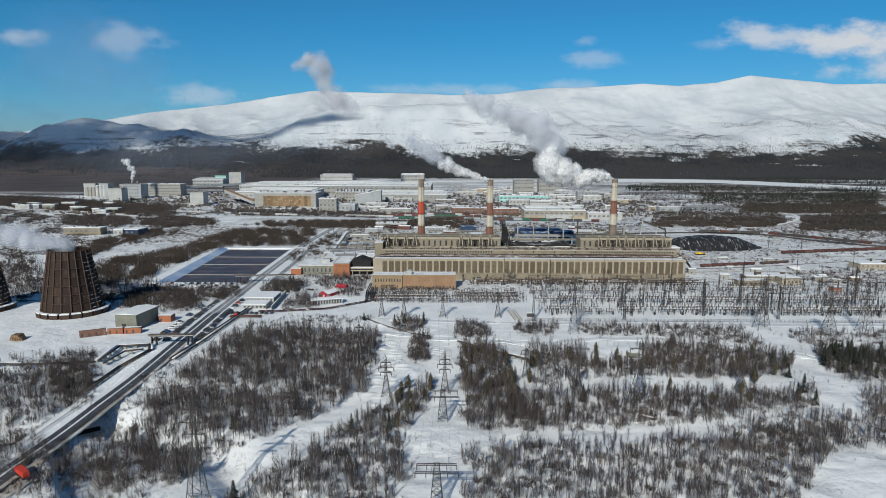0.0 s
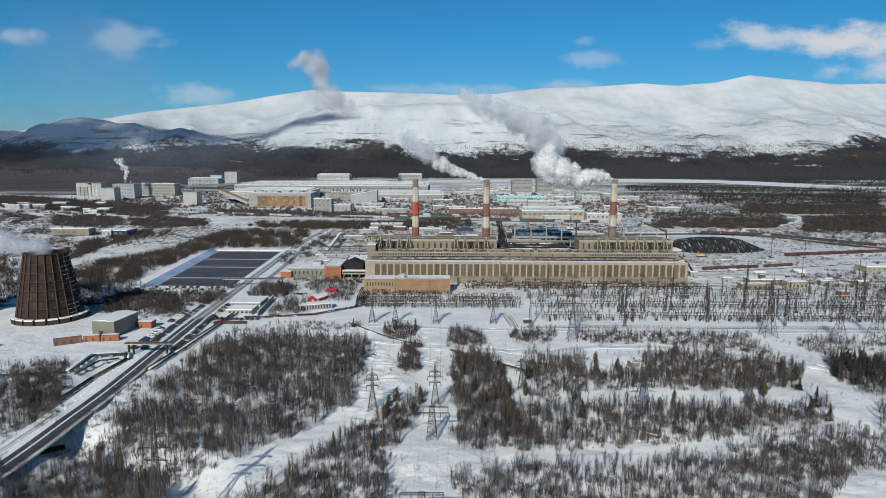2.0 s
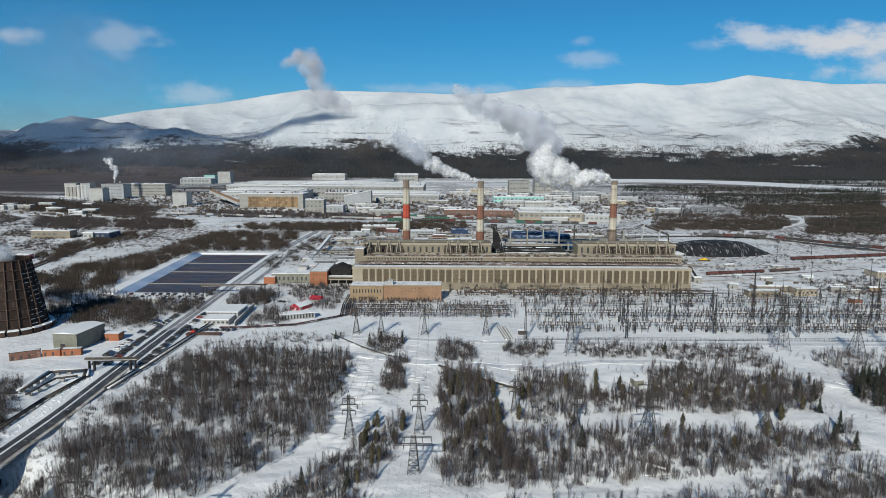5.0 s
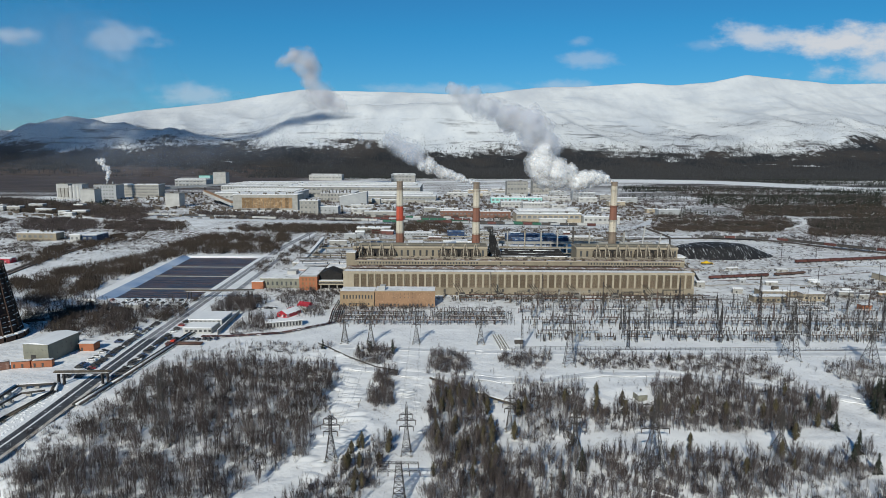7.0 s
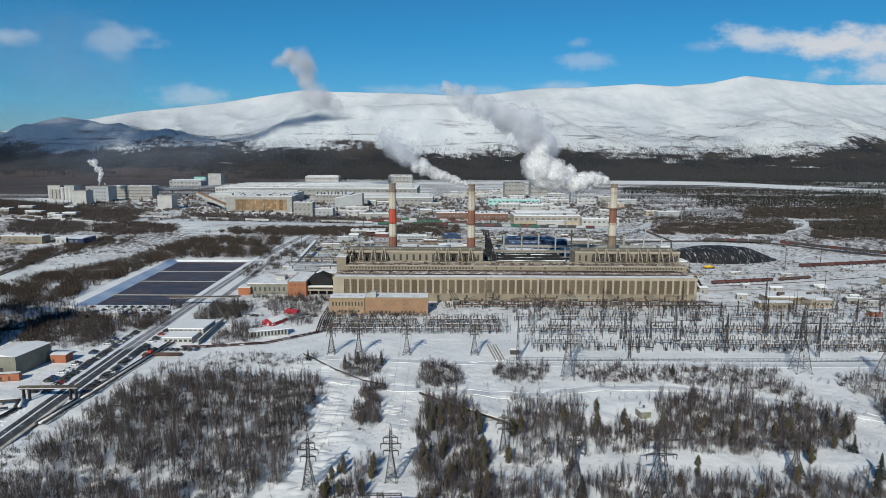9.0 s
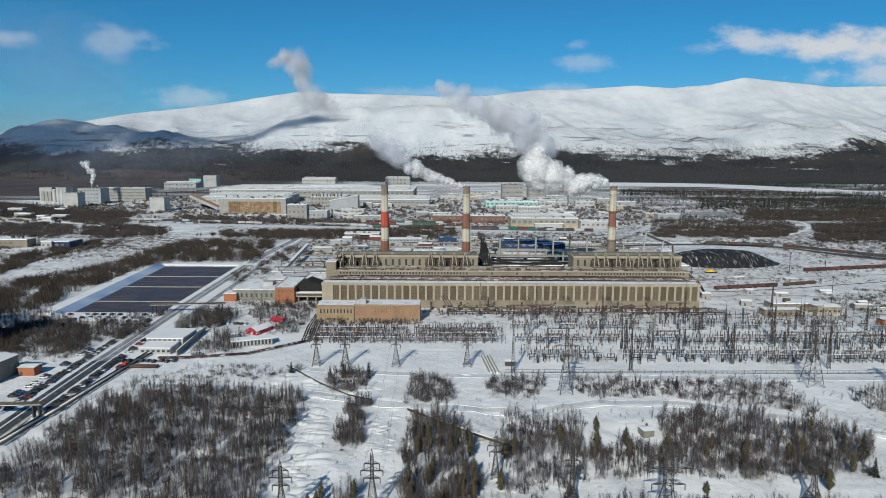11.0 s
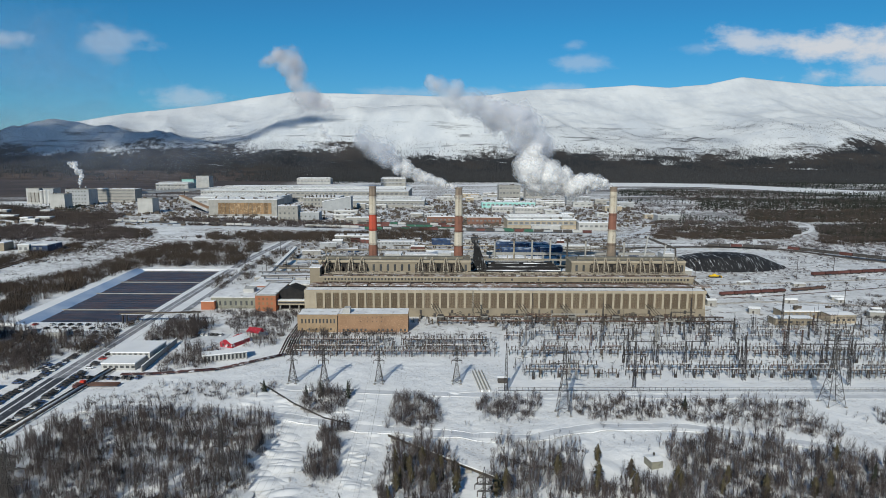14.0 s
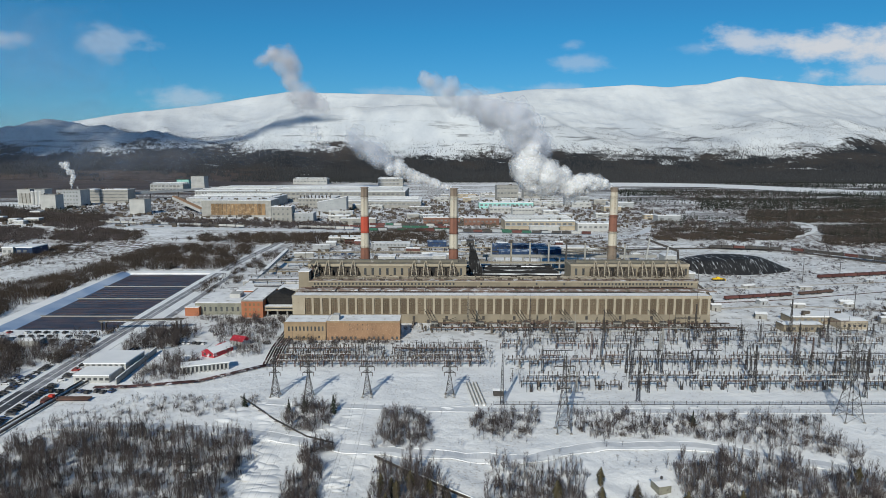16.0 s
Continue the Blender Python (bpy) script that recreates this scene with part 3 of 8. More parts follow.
for i in (-0.73, 0.73):
    bar_mesh.box(i - 0.06, i + 0.06, 0.22, 0.32, 6.6, 17.3)
pier = part("pier", pier_mesh, "beige_pale", plant)
pane = part("window", pane_mesh, "glazing", plant)
bars = part("glazing_bar", bar_mesh, "rust_steel", pane)
for i in range(BAYS + 1):
    x = FIRST + i * BAY
    o = pier if i == 0 else new("pier", pier.data)
    o.parent, o.location = plant, (x, 0, 0)
    if i < BAYS:
        o = pane if i == 0 else new("window", pane.data)
        o.parent, o.location = plant, (x + BAY / 2, 0, 0)
        if i:
            b = new("glazing_bar", bars.data)
            b.parent = o
# small doors and vents along the foot of the wall
door_mesh = None
for i in range(0, BAYS, 2):
    x = FIRST + i * BAY + random.uniform(1, 5)
    if x < 80:
        continue
    if door_mesh is None:
        d = part("door", Form().box(-0.9, 0.9, -0.2, 0.3, 0, 2.6), "dark_steel", plant)
        door_mesh = d.data
    else:
        d = new("door", door_mesh)
        d.parent = plant
    d.location = (x, 0, 0 if i % 4 else 2.6)
part("roof", Form().box(0.6, 289.4, 0.6, 10, 19.2, 19.5), "roof_snow", plant)
part("roof_covering", Form().box(0.6, 150, 10, 29.6, 19.2, 19.45), "rust_roof", plant)
part("roof_covering", Form().box(150, 289.4, 10, 29.6, 19.2, 19.45), "tar_roof", plant)
for x in range(14, 288, 16):
    part("roof_light", Form().box(x, x + 13.4, 13, 22, 19.4, 20.4 if x < 150 else 19.9), "rust_roof", plant)
vent_mesh = None
for i in range(70):
    x, y = random.uniform(4, 286), random.choice((11, 12, 24, 26, 28)) + random.uniform(-0.4, 0.4)
    if vent_mesh is None:
        v = part("roof_vent", Form().tube((0, 0, 0), (0, 0, 1.2), 0.35, 0.35, 8).tube((0, 0, 1.2), (0, 0, 1.6), 0.6, 0.2, 8), "duct", plant)
        vent_mesh = v.data
    else:
        v = new("roof_vent", vent_mesh)
        v.parent = plant
    v.location = (x, y, 19.4)
for x, y, L in ((6, 10.6, 120), (150, 10.4, 90), (20, 24.6, 250), (8, 28.2, 276)):
    part("roof_gutter", Form().box(x, x + L, y, y + 0.9, 19.4, 20.1), "soot", plant)
for y, r in ((23.2, 0.35), (11.2, 0.25)):
    part("roof_pipe", Form().tube((4, y, 20.1), (286, y, 20.1), r, r, 6), "rust_steel", plant)

bunker = thing("bunker_gallery", 0, 30, 0, "beige bunker gallery with a band of small windows", "power station")
part("wall", Form().box(6, 292.4, 0, 18, -1, 23.7), "beige", bunker)
part("cornice", Form().box(5.6, 292.8, -0.4, 0, 23.0, 24.0), "beige_pale", bunker)
part("roof", Form().box(6, 292.4, 0, 18, 23.7, 24.0), "rust_roof", bunker)
part("stair_tower", Form().box(-1.7, 6, 0, 12, -1, 30.5), "beige", bunker)
part("stair_tower_roof", Form().box(-2.0, 6.3, -0.3, 12.3, 30.5, 31.0), "roof_snow", bunker)
gw = None
for i in range(110):
    x = 10 + i * 2.55
    if 110 < x < 208 and i % 8:
        continue
    if gw is None:
        o = part("window", Form().box(-0.65, 0.65, -0.06, 0.2, 21.0, 22.6), "window", bunker)
        gw = o.data
    else:
        o = new("window", gw)
        o.parent = bunker
    o.location = (x, 0, 0)
part("handrail", Form().path([(6, 1, 25.1), (292, 1, 25.1)], 0.08, 0.08).path([(6, 1, 24.6), (292, 1, 24.6)], 0.06, 0.06), "rust_steel", bunker)
for y, r in ((6, 0.4), (10, 0.3), (13, 0.5)):
    part("roof_pipe", Form().tube((8, y, 24.9), (290, y, 24.9), r, r, 6), "duct", bunker)


def boiler_house(x0, x1, ducts, label):
    h = thing("boiler_house", x0, 48, 0, label, "power station", "boiler houses")
    w = x1 - x0
    part("wall", Form().box(0, w, 0, 24, -1, 33.0), "beige", h)
    part("cornice", Form().box(-0.4, w + 0.4, -0.4, 0, 32.0, 33.7).box(-0.4, 0, 0, 24, 32.4, 33.7).box(w, w + 0.4, 0, 24, 32.4, 33.7), "beige_pale", h)
    part("roof", Form().box(0, w, 0, 24, 33.0, 33.5), "tar_roof", h)
    part("ridge_light", Form().box(6, w - 6, 9, 15, 33.5, 35.0), "tar_roof", h)
    wd = None
    for i in range(int(w / 5.6)):
        x = 4 + i * 5.6
        if wd is None:
            o = part("window", Form().box(-0.9, 0.9, -0.1, 0.2, 25.2, 30.4), "window", h)
            wd = o.data
        else:
            o = new("window", wd)
            o.parent = h
        o.location = (x, 0, 0)
    # each flue duct: two legs that bow together over the cornice, ringed with flanges, round a dark cyclone
    f = Form()
    for s in (-1, 1):
        bow = [(s * 2.1, -5.2, 24.0), (s * 1.85, -4.4, 27.0), (s * 1.5, -3.3, 30.0), (s * 1.1, -2.0, 32.8), (s * 0.72, -1.0, 34.6), (s * 0.3, -0.2, 35.7), (0, 0.6, 36.0)]
        f.sweep(bow, (0.55, 0.55, 0.52, 0.5, 0.48, 0.45, 0.45), 8)
        for p, q in zip(bow[:-2], bow[1:]):
            m_ = (Vector(p) + Vector(q)) / 2
            d_ = (Vector(q) - Vector(p)).normalized() * 0.12
            f.tube(m_ - d_, m_ + d_, 0.72, 0.72, 8)
    f.tube((0, 0.6, 36.0), (0, 3.0, 33.6), 0.5, 0.5, 8)
    fr = Form()
    for k in range(6):
        z, y = 24.8 + k * 1.55, -5.6 + k * 0.85
        fr.beam((-2.9 + k * 0.28, y, z), (2.9 - k * 0.28, y, z), 0.22).beam((-2.6 + k * 0.28, y, z), (-2.6 + k * 0.28, -0.3, z), 0.16).beam((2.6 - k * 0.28, y, z), (2.6 - k * 0.28, -0.3, z), 0.16)
    fr.beam((-3.2, -6.0, 24), (-1.2, -1.0, 33.5), 0.24).beam((3.2, -6.0, 24), (1.2, -1.0, 33.5), 0.24)
    hop = Form().tube((0, -2.6, 24.2), (0, -2.6, 28.0), 0.5, 1.25, 10).tube((0, -2.6, 28.0), (0, -2.0, 32.0), 1.25, 0.8, 10).box(-3.6, 3.6, -1.2, -0.1, 24, 30.5).box(-4.2, -2.6, -5.6, -0.1, 24, 27.6).box(2.7, 3.9, -4.6, -0.1, 24, 29.2)
    fan = Form().tube((-1.6, -6.2, 25.0), (-0.4, -6.2, 25.0), 1.0, 1.0, 10).tube((0.4, -6.2, 25.0), (1.6, -6.2, 25.0), 1.0, 1.0, 10).box(-2.9, 2.9, -7.2, -4.6, 23.9, 24.3)
    # flat black panels fill the wall behind each row of ducts
    for a, b in ((0, 3), (4, 7)):
        part("dust_panel", Form().box(ducts[a] - x0 - 3, ducts[b] - x0 + 3, -0.25, 0, 23.9, 31.4), "soot", h)
    part("platform", Form().box(ducts[0] - x0 - 4, ducts[3] - x0 + 4, -7.6, -6.6, 24.0, 25.4).box(ducts[4] - x0 - 4, ducts[7] - x0 + 4, -7.6, -6.6, 24.0, 25.4), "grime", h)
    d0 = f0 = n0 = h0 = None
    for x in ducts:
        if d0 is None:
            d0, f0, n0 = part("flue_duct", f, "flue", h, "weathered pale sheet-metal flue duct"), None, None
            f0, n0 = part("frame", fr, "dark_steel", d0), part("fan", fan, "duct", d0)
            h0 = part("hopper", hop, "grime", d0)
            d0.location = (x - x0, 0, 0)
        else:
            o = new("flue_duct", d0.data)
            o.parent, o.location = h, (x - x0, 0, 0)
            for nm, q in (("frame", f0), ("fan", n0), ("hopper", h0)):
                c = new(nm, q.data)
                c.parent = o
    return h


boiler_house(2, 122, (8.5, 17.0, 27.5, 36.4, 82.4, 91.3, 102.2, 111.3), "beige boiler house with flue ducts over its wall, west block")
boiler_house(202, 292.5, (220.5, 228.6, 238.6, 246.8, 257.2, 264.6, 275.0, 284.2), "beige boiler house with flue ducts over its wall, east block")


def chimney(x, y, h, bands, label):
    c = thing("chimney", x, y, 0, label, "chimney", "power station chimneys")
    rad = lambda z: 4.4 - (4.4 - 2.85) * z / h
    z = h
    for depth, m in bands:
        zb = max(z - depth, 0)
        part("band", Form().tube((0, 0, zb), (0, 0, z), rad(zb), rad(z), 28, z == h), m, c, smooth=False)
        z = zb
        if z <= 0:
            break
    for zz in (h - 8, h - 23, h - 36, h - 48):
        ring = Form()
        for i in range(20):
            a, b = 2 * math.pi * i / 20, 2 * math.pi * (i + 1) / 20
            r = rad(zz) + 0.9
            for dz in (0, 1.0):
                ring.beam((r * math.cos(a), r * math.sin(a), zz + dz), (r * math.cos(b), r * math.sin(b), zz + dz), 0.12)
            ring.beam((rad(zz) * math.cos(a), rad(zz) * math.sin(a), zz), (r * math.cos(a), r * math.sin(a), zz), 0.12)
        part("platform", ring, "rust_steel", c)
    part("rim", Form().tube((0, 0, h - 0.4), (0, 0, h + 0.5), 3.15, 3.15, 28), "chimney_soot", c)
    lad = Form().beam((0.35, -4.6, 0), (0.35, -3.1, h), 0.1).beam((-0.35, -4.6, 0), (-0.35, -3.1, h), 0.1)
    part("ladder", lad, "rust_steel", c)
    return c


chimney(41.3, 84, 89.7, ((7.5, "chimney_soot"), (15.5, "chimney_cream"), (13.5, "chimney_red"), (12, "chimney_cream"), (13, "chimney_brown"), (14, "chimney_cream"), (99, "chimney_brown")),
        "tall chimney banded in cream and bright red")
chimney(113.1, 78, 89.3, ((6, "chimney_soot"), (17, "chimney_cream"), (13, "chimney_brown"), (12, "chimney_cream"), (14, "chimney_brown"), (14, "chimney_cream"), (99, "chimney_brown")),
        "tall chimney banded in cream and faded brown")
chimney(242.3, 82, 90.2, ((3.5, "chimney_soot"), (18, "chimney_cream"), (13.5, "chimney_brown"), (11.5, "chimney_cream"), (16, "chimney_soot"), (14, "chimney_cream"), (99, "chimney_brown")),
        "tall chimney banded in cream and dull red beside the coal heap")


def facade_windows(parent, xs, zs, y, w, h, material="window"):
    mesh = None
    for z in zs:
        for x in xs:
            if mesh is None:
                o = part("window", Form().box(-w / 2, w / 2, -0.06, 0.25, 0, h), material, parent)
                mesh = o.data
            else:
                o = new("window", mesh)
                o.parent = parent
            o.location = (x, y, z)


# ---- brick office in front of the hall ----
office = thing("brick_annexe", 4, -42, 0, "low brown brick annexe with a snowy flat roof", "building")
part("wall", Form().box(26.5, 72.4, 0, 18, -1, 11.6), "brick", office)
part("wing_wall", Form().box(0, 26, -0.6, 18, -1, 11.2), "brick_pale", office)
part("joint", Form().box(26, 26.5, 0.3, 17, -1, 11), "dark_steel", office)
part("roof", Form().box(26.5, 72.4, 0.4, 18, 11.6, 12.0), "roof_snow", office)
part("wing_roof", Form().box(0, 26, 0, 18, 11.2, 11.6), "roof_snow", office)
part("parapet", Form().box(26.3, 72.7, -0.25, 0.4, 11.4, 12.3).box(-0.25, 26.3, -0.85, 0, 11.0, 11.9).box(72.4, 72.7, 0.4, 18, 11.4, 12.3), "brick_pale", office)
part("roof_hood", Form().add([(28, 3, 12), (34, 3, 12), (34, 9, 12), (28, 9, 12), (30, 3, 15.5), (34, 3, 15.5), (34, 9, 15.5), (30, 9, 15.5)],
                             [(0, 1, 5, 4), (1, 2, 6, 5), (2, 3, 7, 6), (3, 0, 4, 7), (4, 5, 6, 7)]), "white_wall", office)
facade_windows(office, [3 + i * 2.35 for i in range(10)], (6.2,), -0.6, 1.0, 2.8)
facade_windows(office, [3 + i * 4.7 for i in range(5)], (1.5,), -0.6, 1.0, 1.4)
facade_windows(office, [30 + i * 2.9 for i in range(15) if i not in (6, 7, 12)], (0.8,), 0, 1.3, 1.6)
facade_windows(office, [41, 46, 49, 52, 55], (9.6, 6.9), 0, 0.5, 0.6)

# ---- orange brick block and its link ----
lab = thing("orange_brick_block", -39.8, 15, 0, "bright orange brick block with a snowy flat roof", "building")
part("wall", Form().box(0, 15.2, 0, 42, -1, 12.3), "brick_orange", lab)
part("roof", Form().box(0.3, 14.9, 0.3, 41.7, 12.3, 12.6), "roof_snow", lab)
part("parapet", Form().box(-0.2, 15.4, -0.2, 0.3, 11.9, 12.9).box(-0.2, 0.3, 0.3, 42, 11.9, 12.9).box(14.9, 15.4, 0.3, 42, 11.9, 12.9), "concrete", lab)
facade_windows(lab, (3, 6, 9, 12.2), (1.5, 5, 8.5), 0, 1.4, 2.0, "wood_panel")
link = thing("link_corridor", -24.4, 18, 0, "raised beige corridor on posts between two buildings", "building")
part("wall", Form().box(0, 24.2, 0, 4, 4.2, 7.6), "beige_pale", link)
part("roof", Form().box(-0.0, 24.2, -0.3, 4.3, 7.6, 8.0), "snow", link)
part("window_band", Form().box(1, 23.4, -0.08, 0.1, 5.4, 6.6), "window", link)
for x in (2, 9, 16, 22):
    part("post", Form().box(x - 0.4, x + 0.4, 1, 3, -1, 4.2), "concrete", link)
# the black of walls and roof paints in the shade they stand in
dark = thing("crusher_house", -24, 24, 0, "crusher house with a pitched roof, its shade put into a black colour", "building")
part("wall", Form().box(0, 19, 0, 16, -1, 13), "soot", dark)
part("roof", Form().add([(-0.4, -0.4, 13), (19.4, -0.4, 13), (19.4, 16.4, 13), (-0.4, 16.4, 13), (9, -0.4, 17), (9, 16.4, 17)],
                        [(0, 1, 4), (2, 3, 5), (1, 2, 5, 4), (3, 0, 4, 5)]), "soot", dark)
shops = thing("workshop_block", -76, 20, 0, "low stone workshops with snowy flat roofs beside the orange block", "building")
part("wall", Form().box(0, 36, 4, 40, -1, 8.5), "olive_wall", shops)
part("red_gable", Form().box(-6, 4, 0, 14, -1, 6.2), "brick_orange", shops)
part("roof", Form().box(0, 36, 4, 40, 8.5, 9.0), "roof_snow", shops)
part("gable_roof", Form().box(-6.2, 4, -0.2, 14, 6.2, 6.6), "roof_snow", shops)
part("roof_house", Form().box(20, 28, 20, 30, 9, 12), "white_wall", shops)
facade_windows(shops, [7 + i * 4 for i in range(7)], (2.5,), 4, 1.6, 3.2)
for bx, by, w, d, h, mt, lb in ((-60, 70, 30, 34, 8, "brick_orange", "low brick store with snow on its roof"), (-25, 62, 24, 18, 11, "concrete", "concrete pump house with a snowy roof"),
                                (-70, 120, 44, 30, 6, "concrete", "flat concrete store under snow"), (-30, 110, 26, 22, 7, "white_wall", "pale plaster store under snow")):
    b = thing("store", bx, by, 0, lb, "building", "stores behind the plant")
    part("wall", Form().box(0, w, 0, d, -1, h), mt, b)
    part("roof", Form().box(-0.3, w + 0.3, -0.3, d + 0.3, h, h + 0.5), "roof_snow", b)
    facade_windows(b, [3 + i * 5 for i in range(int(w / 5))], (h * 0.4,), 0, 2, 1.8)

# ---- yard behind the plant: coal tower, conveyors, pipe bridges, blue plant ----
ct = thing("coal_tower", 126, 80, 0, "black coal-dusted conveyor tower leaning over the yard", "conveyor tower")
prof = [(-1, 0), (17, 0), (15, 12), (12.5, 21), (9, 29), (6.2, 36), (4.2, 43), (3.4, 45.5), (-1.2, 46.5), (-1.6, 43.5), (0.6, 42), (0.2, 30), (-0.6, 12)]
k = len(prof)
part("shaft", Form().add([(x, 0.5, z) for x, z in prof] + [(x, 8.5, z) for x, z in prof], [tuple(range(k)), tuple(range(2 * k - 1, k - 1, -1))] + [(i, k + i, k + (i + 1) % k, (i + 1) % k) for i in range(k)]), "coal", ct)
br_ = Form()
for i in range(7):
    z = 6 + i * 5.5
    br_.beam((-0.5, 0.1, z), (14 - i * 1.7, 0.1, z), 0.5).beam((-0.5, 0.1, z), (12 - i * 1.6, 0.1, z + 5), 0.35)
part("bracing", br_, "soot", ct)
part("head_house", Form().box(-2.2, 3.6, 0.2, 8.8, 45.6, 47.4), "dark_steel", ct)
part("stair", Form().beam((10, -0.5, 2), (5, -0.5, 38), 0.5).beam((14, -0.5, 1), (8, -0.5, 30), 0.5), "soot", ct)
yard = thing("coal_yard", 124, 74, 0, "coal-blackened yard between the boiler houses", "ground", kind="structure")
part("surface", Form().slab([(0, -2), (76, -2), (76, 52), (0, 52)], 0.02, 0.3), mat("coal_dust", (0.03, 0.03, 0.032), (0.30, 0.31, 0.33), 0.09, 7, 0.9, 0.3), yard)
for i, (y, z, m_) in enumerate(((134, 21, "concrete"), (190, 18, "concrete"), (152, 11, "duct"))):
    pb = thing("pipe_bridge", 126, y, 0, "long raised pipe bridge on concrete posts", "pipeline", "pipe bridges")
    part("deck", Form().box(0, 130 if y < 150 else 190, -1.6, 1.6, z - 1.2, z - 0.6 if y < 150 else z + 1.4), m_, pb)
    part("pipe", Form().tube((0, -0.8, z), (130, -0.8, z), 0.8, 0.8, 8), "duct", pb, smooth=True)
    part("pipe", Form().tube((0, 0.9, z), (130, 0.9, z), 0.6, 0.6, 8), "concrete", pb, smooth=True)
    for x in range(4, 130, 18):
        part("post", Form().box(x, x + 1.2, -1, 1, 0, z - 1.2), "concrete", pb)
for x, h, m_ in ((149, 38.5, "concrete"), (167, 39, "duct"), (184, 39.5, "concrete"), (201, 40, "concrete"), (217, 41, "dark_steel"), (234, 39, "concrete"), (258, 39, "concrete"), (270, 38, "concrete")):
    s = thing("vent_stack", x, 140, 0, "slim steel vent stack behind the boiler houses", "chimney", "vent stacks")
    part("pipe", Form().tube((0, 0, 0), (0, 0, h), 0.9, 0.8, 12), m_, s, smooth=True)
    part("collar", Form().tube((0, 0, h - 1), (0, 0, h), 1.1, 1.1, 12), "dark_steel", s)
for x0, x1, y, h, m_, lb in ((168, 205, 262, 12, "blue", "blue clad fuel plant with snow on its roofs"), (210, 228, 255, 15, "blue", "blue clad tower of the fuel plant"), (205, 242, 290, 11, "blue", "low blue clad fuel plant"), (165, 230, 318, 11, "blue", "long blue clad fuel store under snow"), (236, 282, 322, 8, "white_wall", "pale shed under snow"), (88, 112, 372, 8, "blue", "dark blue clad boiler store behind the chimneys"),
                             (162, 192, 232, 7, "grey_wall", "low grey shed under deep snow"), (194, 226, 236, 5.5, "white_wall", "low white shed under deep snow"), (229, 268, 234, 7.5, "concrete", "low concrete shed under deep snow"),
                             (18, 66, 364, 7, "grey_wall", "dark blue-grey clad workshop with a snowy roof"), (96, 138, 190, 9, "concrete", "grey pump station under snow"), (44, 60, 170, 20, "white_wall", "pale plaster block with dark windows"),
                             (-10, 40, 200, 8, "white_wall", "long white shed under snow"), (60, 110, 240, 9, "grey_wall", "grey shed with a snowy roof"), (96, 108, 150, 24, "white_wall", "white plaster transformer tower with dark windows"),
                             (300, 312, 120, 20, "white_wall", "white plaster stair block"), (330, 342, 205, 16, "white_wall", "white weigh house by the coal heap"), (318, 332, 190, 9, "blue", "small blue clad hut by the coal heap")):
    b = thing("plant_building", x0, y, 0, lb, "building", "buildings behind the plant")
    w = x1 - x0
    part("wall", Form().box(0, w, 0, 16, -1, h), m_, b)
    part("roof", Form().box(-0.3, w + 0.3, -0.3, 16.3, h, h + 0.5), "blue_roof" if m_ == "blue" else "roof_snow", b)
    facade_windows(b, [2.5 + i * 4.5 for i in range(int(w / 4.5))], (h * 0.35, h * 0.68) if h > 12 else (h * 0.62,), 0, 1.8, 1.8 if h > 8 else 1.2)
for x, y, r, h, m_ in ((-4, 150, 7, 9, "turquoise"), (14, 152, 7, 9, "white_wall"), (60, 200, 12, 12, "concrete"), (85, 200, 10, 12, "blue"), (20, 128, 5, 8, "concrete")):
    tk = thing("storage_tank", x, y, 0, "round steel storage tank with snow on top", "tank", "storage tanks")
    part("shell", Form().tube((0, 0, 0), (0, 0, h), r, r, 28), m_, tk)
    part("cover", Form().tube((0, 0, h), (0, 0, h + 1), r, r * 0.2, 28), "snow", tk)
# inclined conveyor galleries at the east end
for (a, b, lb) in (((273, 98, 8), (278, 98, 47.5), "steep pale conveyor strut"), ((289, 98, 8), (294, 98, 40), "steep pale conveyor strut")):
    g = thing("conveyor_strut", 0, 0, 0, lb, "conveyor", "conveyor struts")
    part("girder", Form().beam(a, b, 1.1, 1.1), "white_wall", g)
gal = thing("conveyor_gallery", 0, 0, 0, "dark inclined conveyor gallery on lattice legs", "conveyor")
part("gallery", Form().beam((276, 100, 46.5), (304, 102, 36), 1.8, 1.8).beam((304, 102, 36), (305, 103, 26), 1.2, 1.2).beam((305, 103, 26), (334, 190, 5), 1.6, 1.6), "dark_steel", gal)
part("legs", Form().beam((305, 103, 26), (305, 103, 0), 0.6).beam((322, 145, 17), (320, 145, 0), 0.6).beam((324, 146, 17), (326, 146, 0), 0.6), "steel", gal)
chute = thing("service_stair", 292.5, 30, 0, "dark covered stair down the east end of the plant", "stair")
part("gallery", Form().beam((0, 14, 23), (11, 8, 14), 1.3, 1.5).beam((11, 8, 14), (24, 26, 2), 1.3, 1.5), "dark_steel", chute)
part("leg", Form().box(10.5, 11.2, 7.5, 8.5, 0, 13.5), "steel", chute)


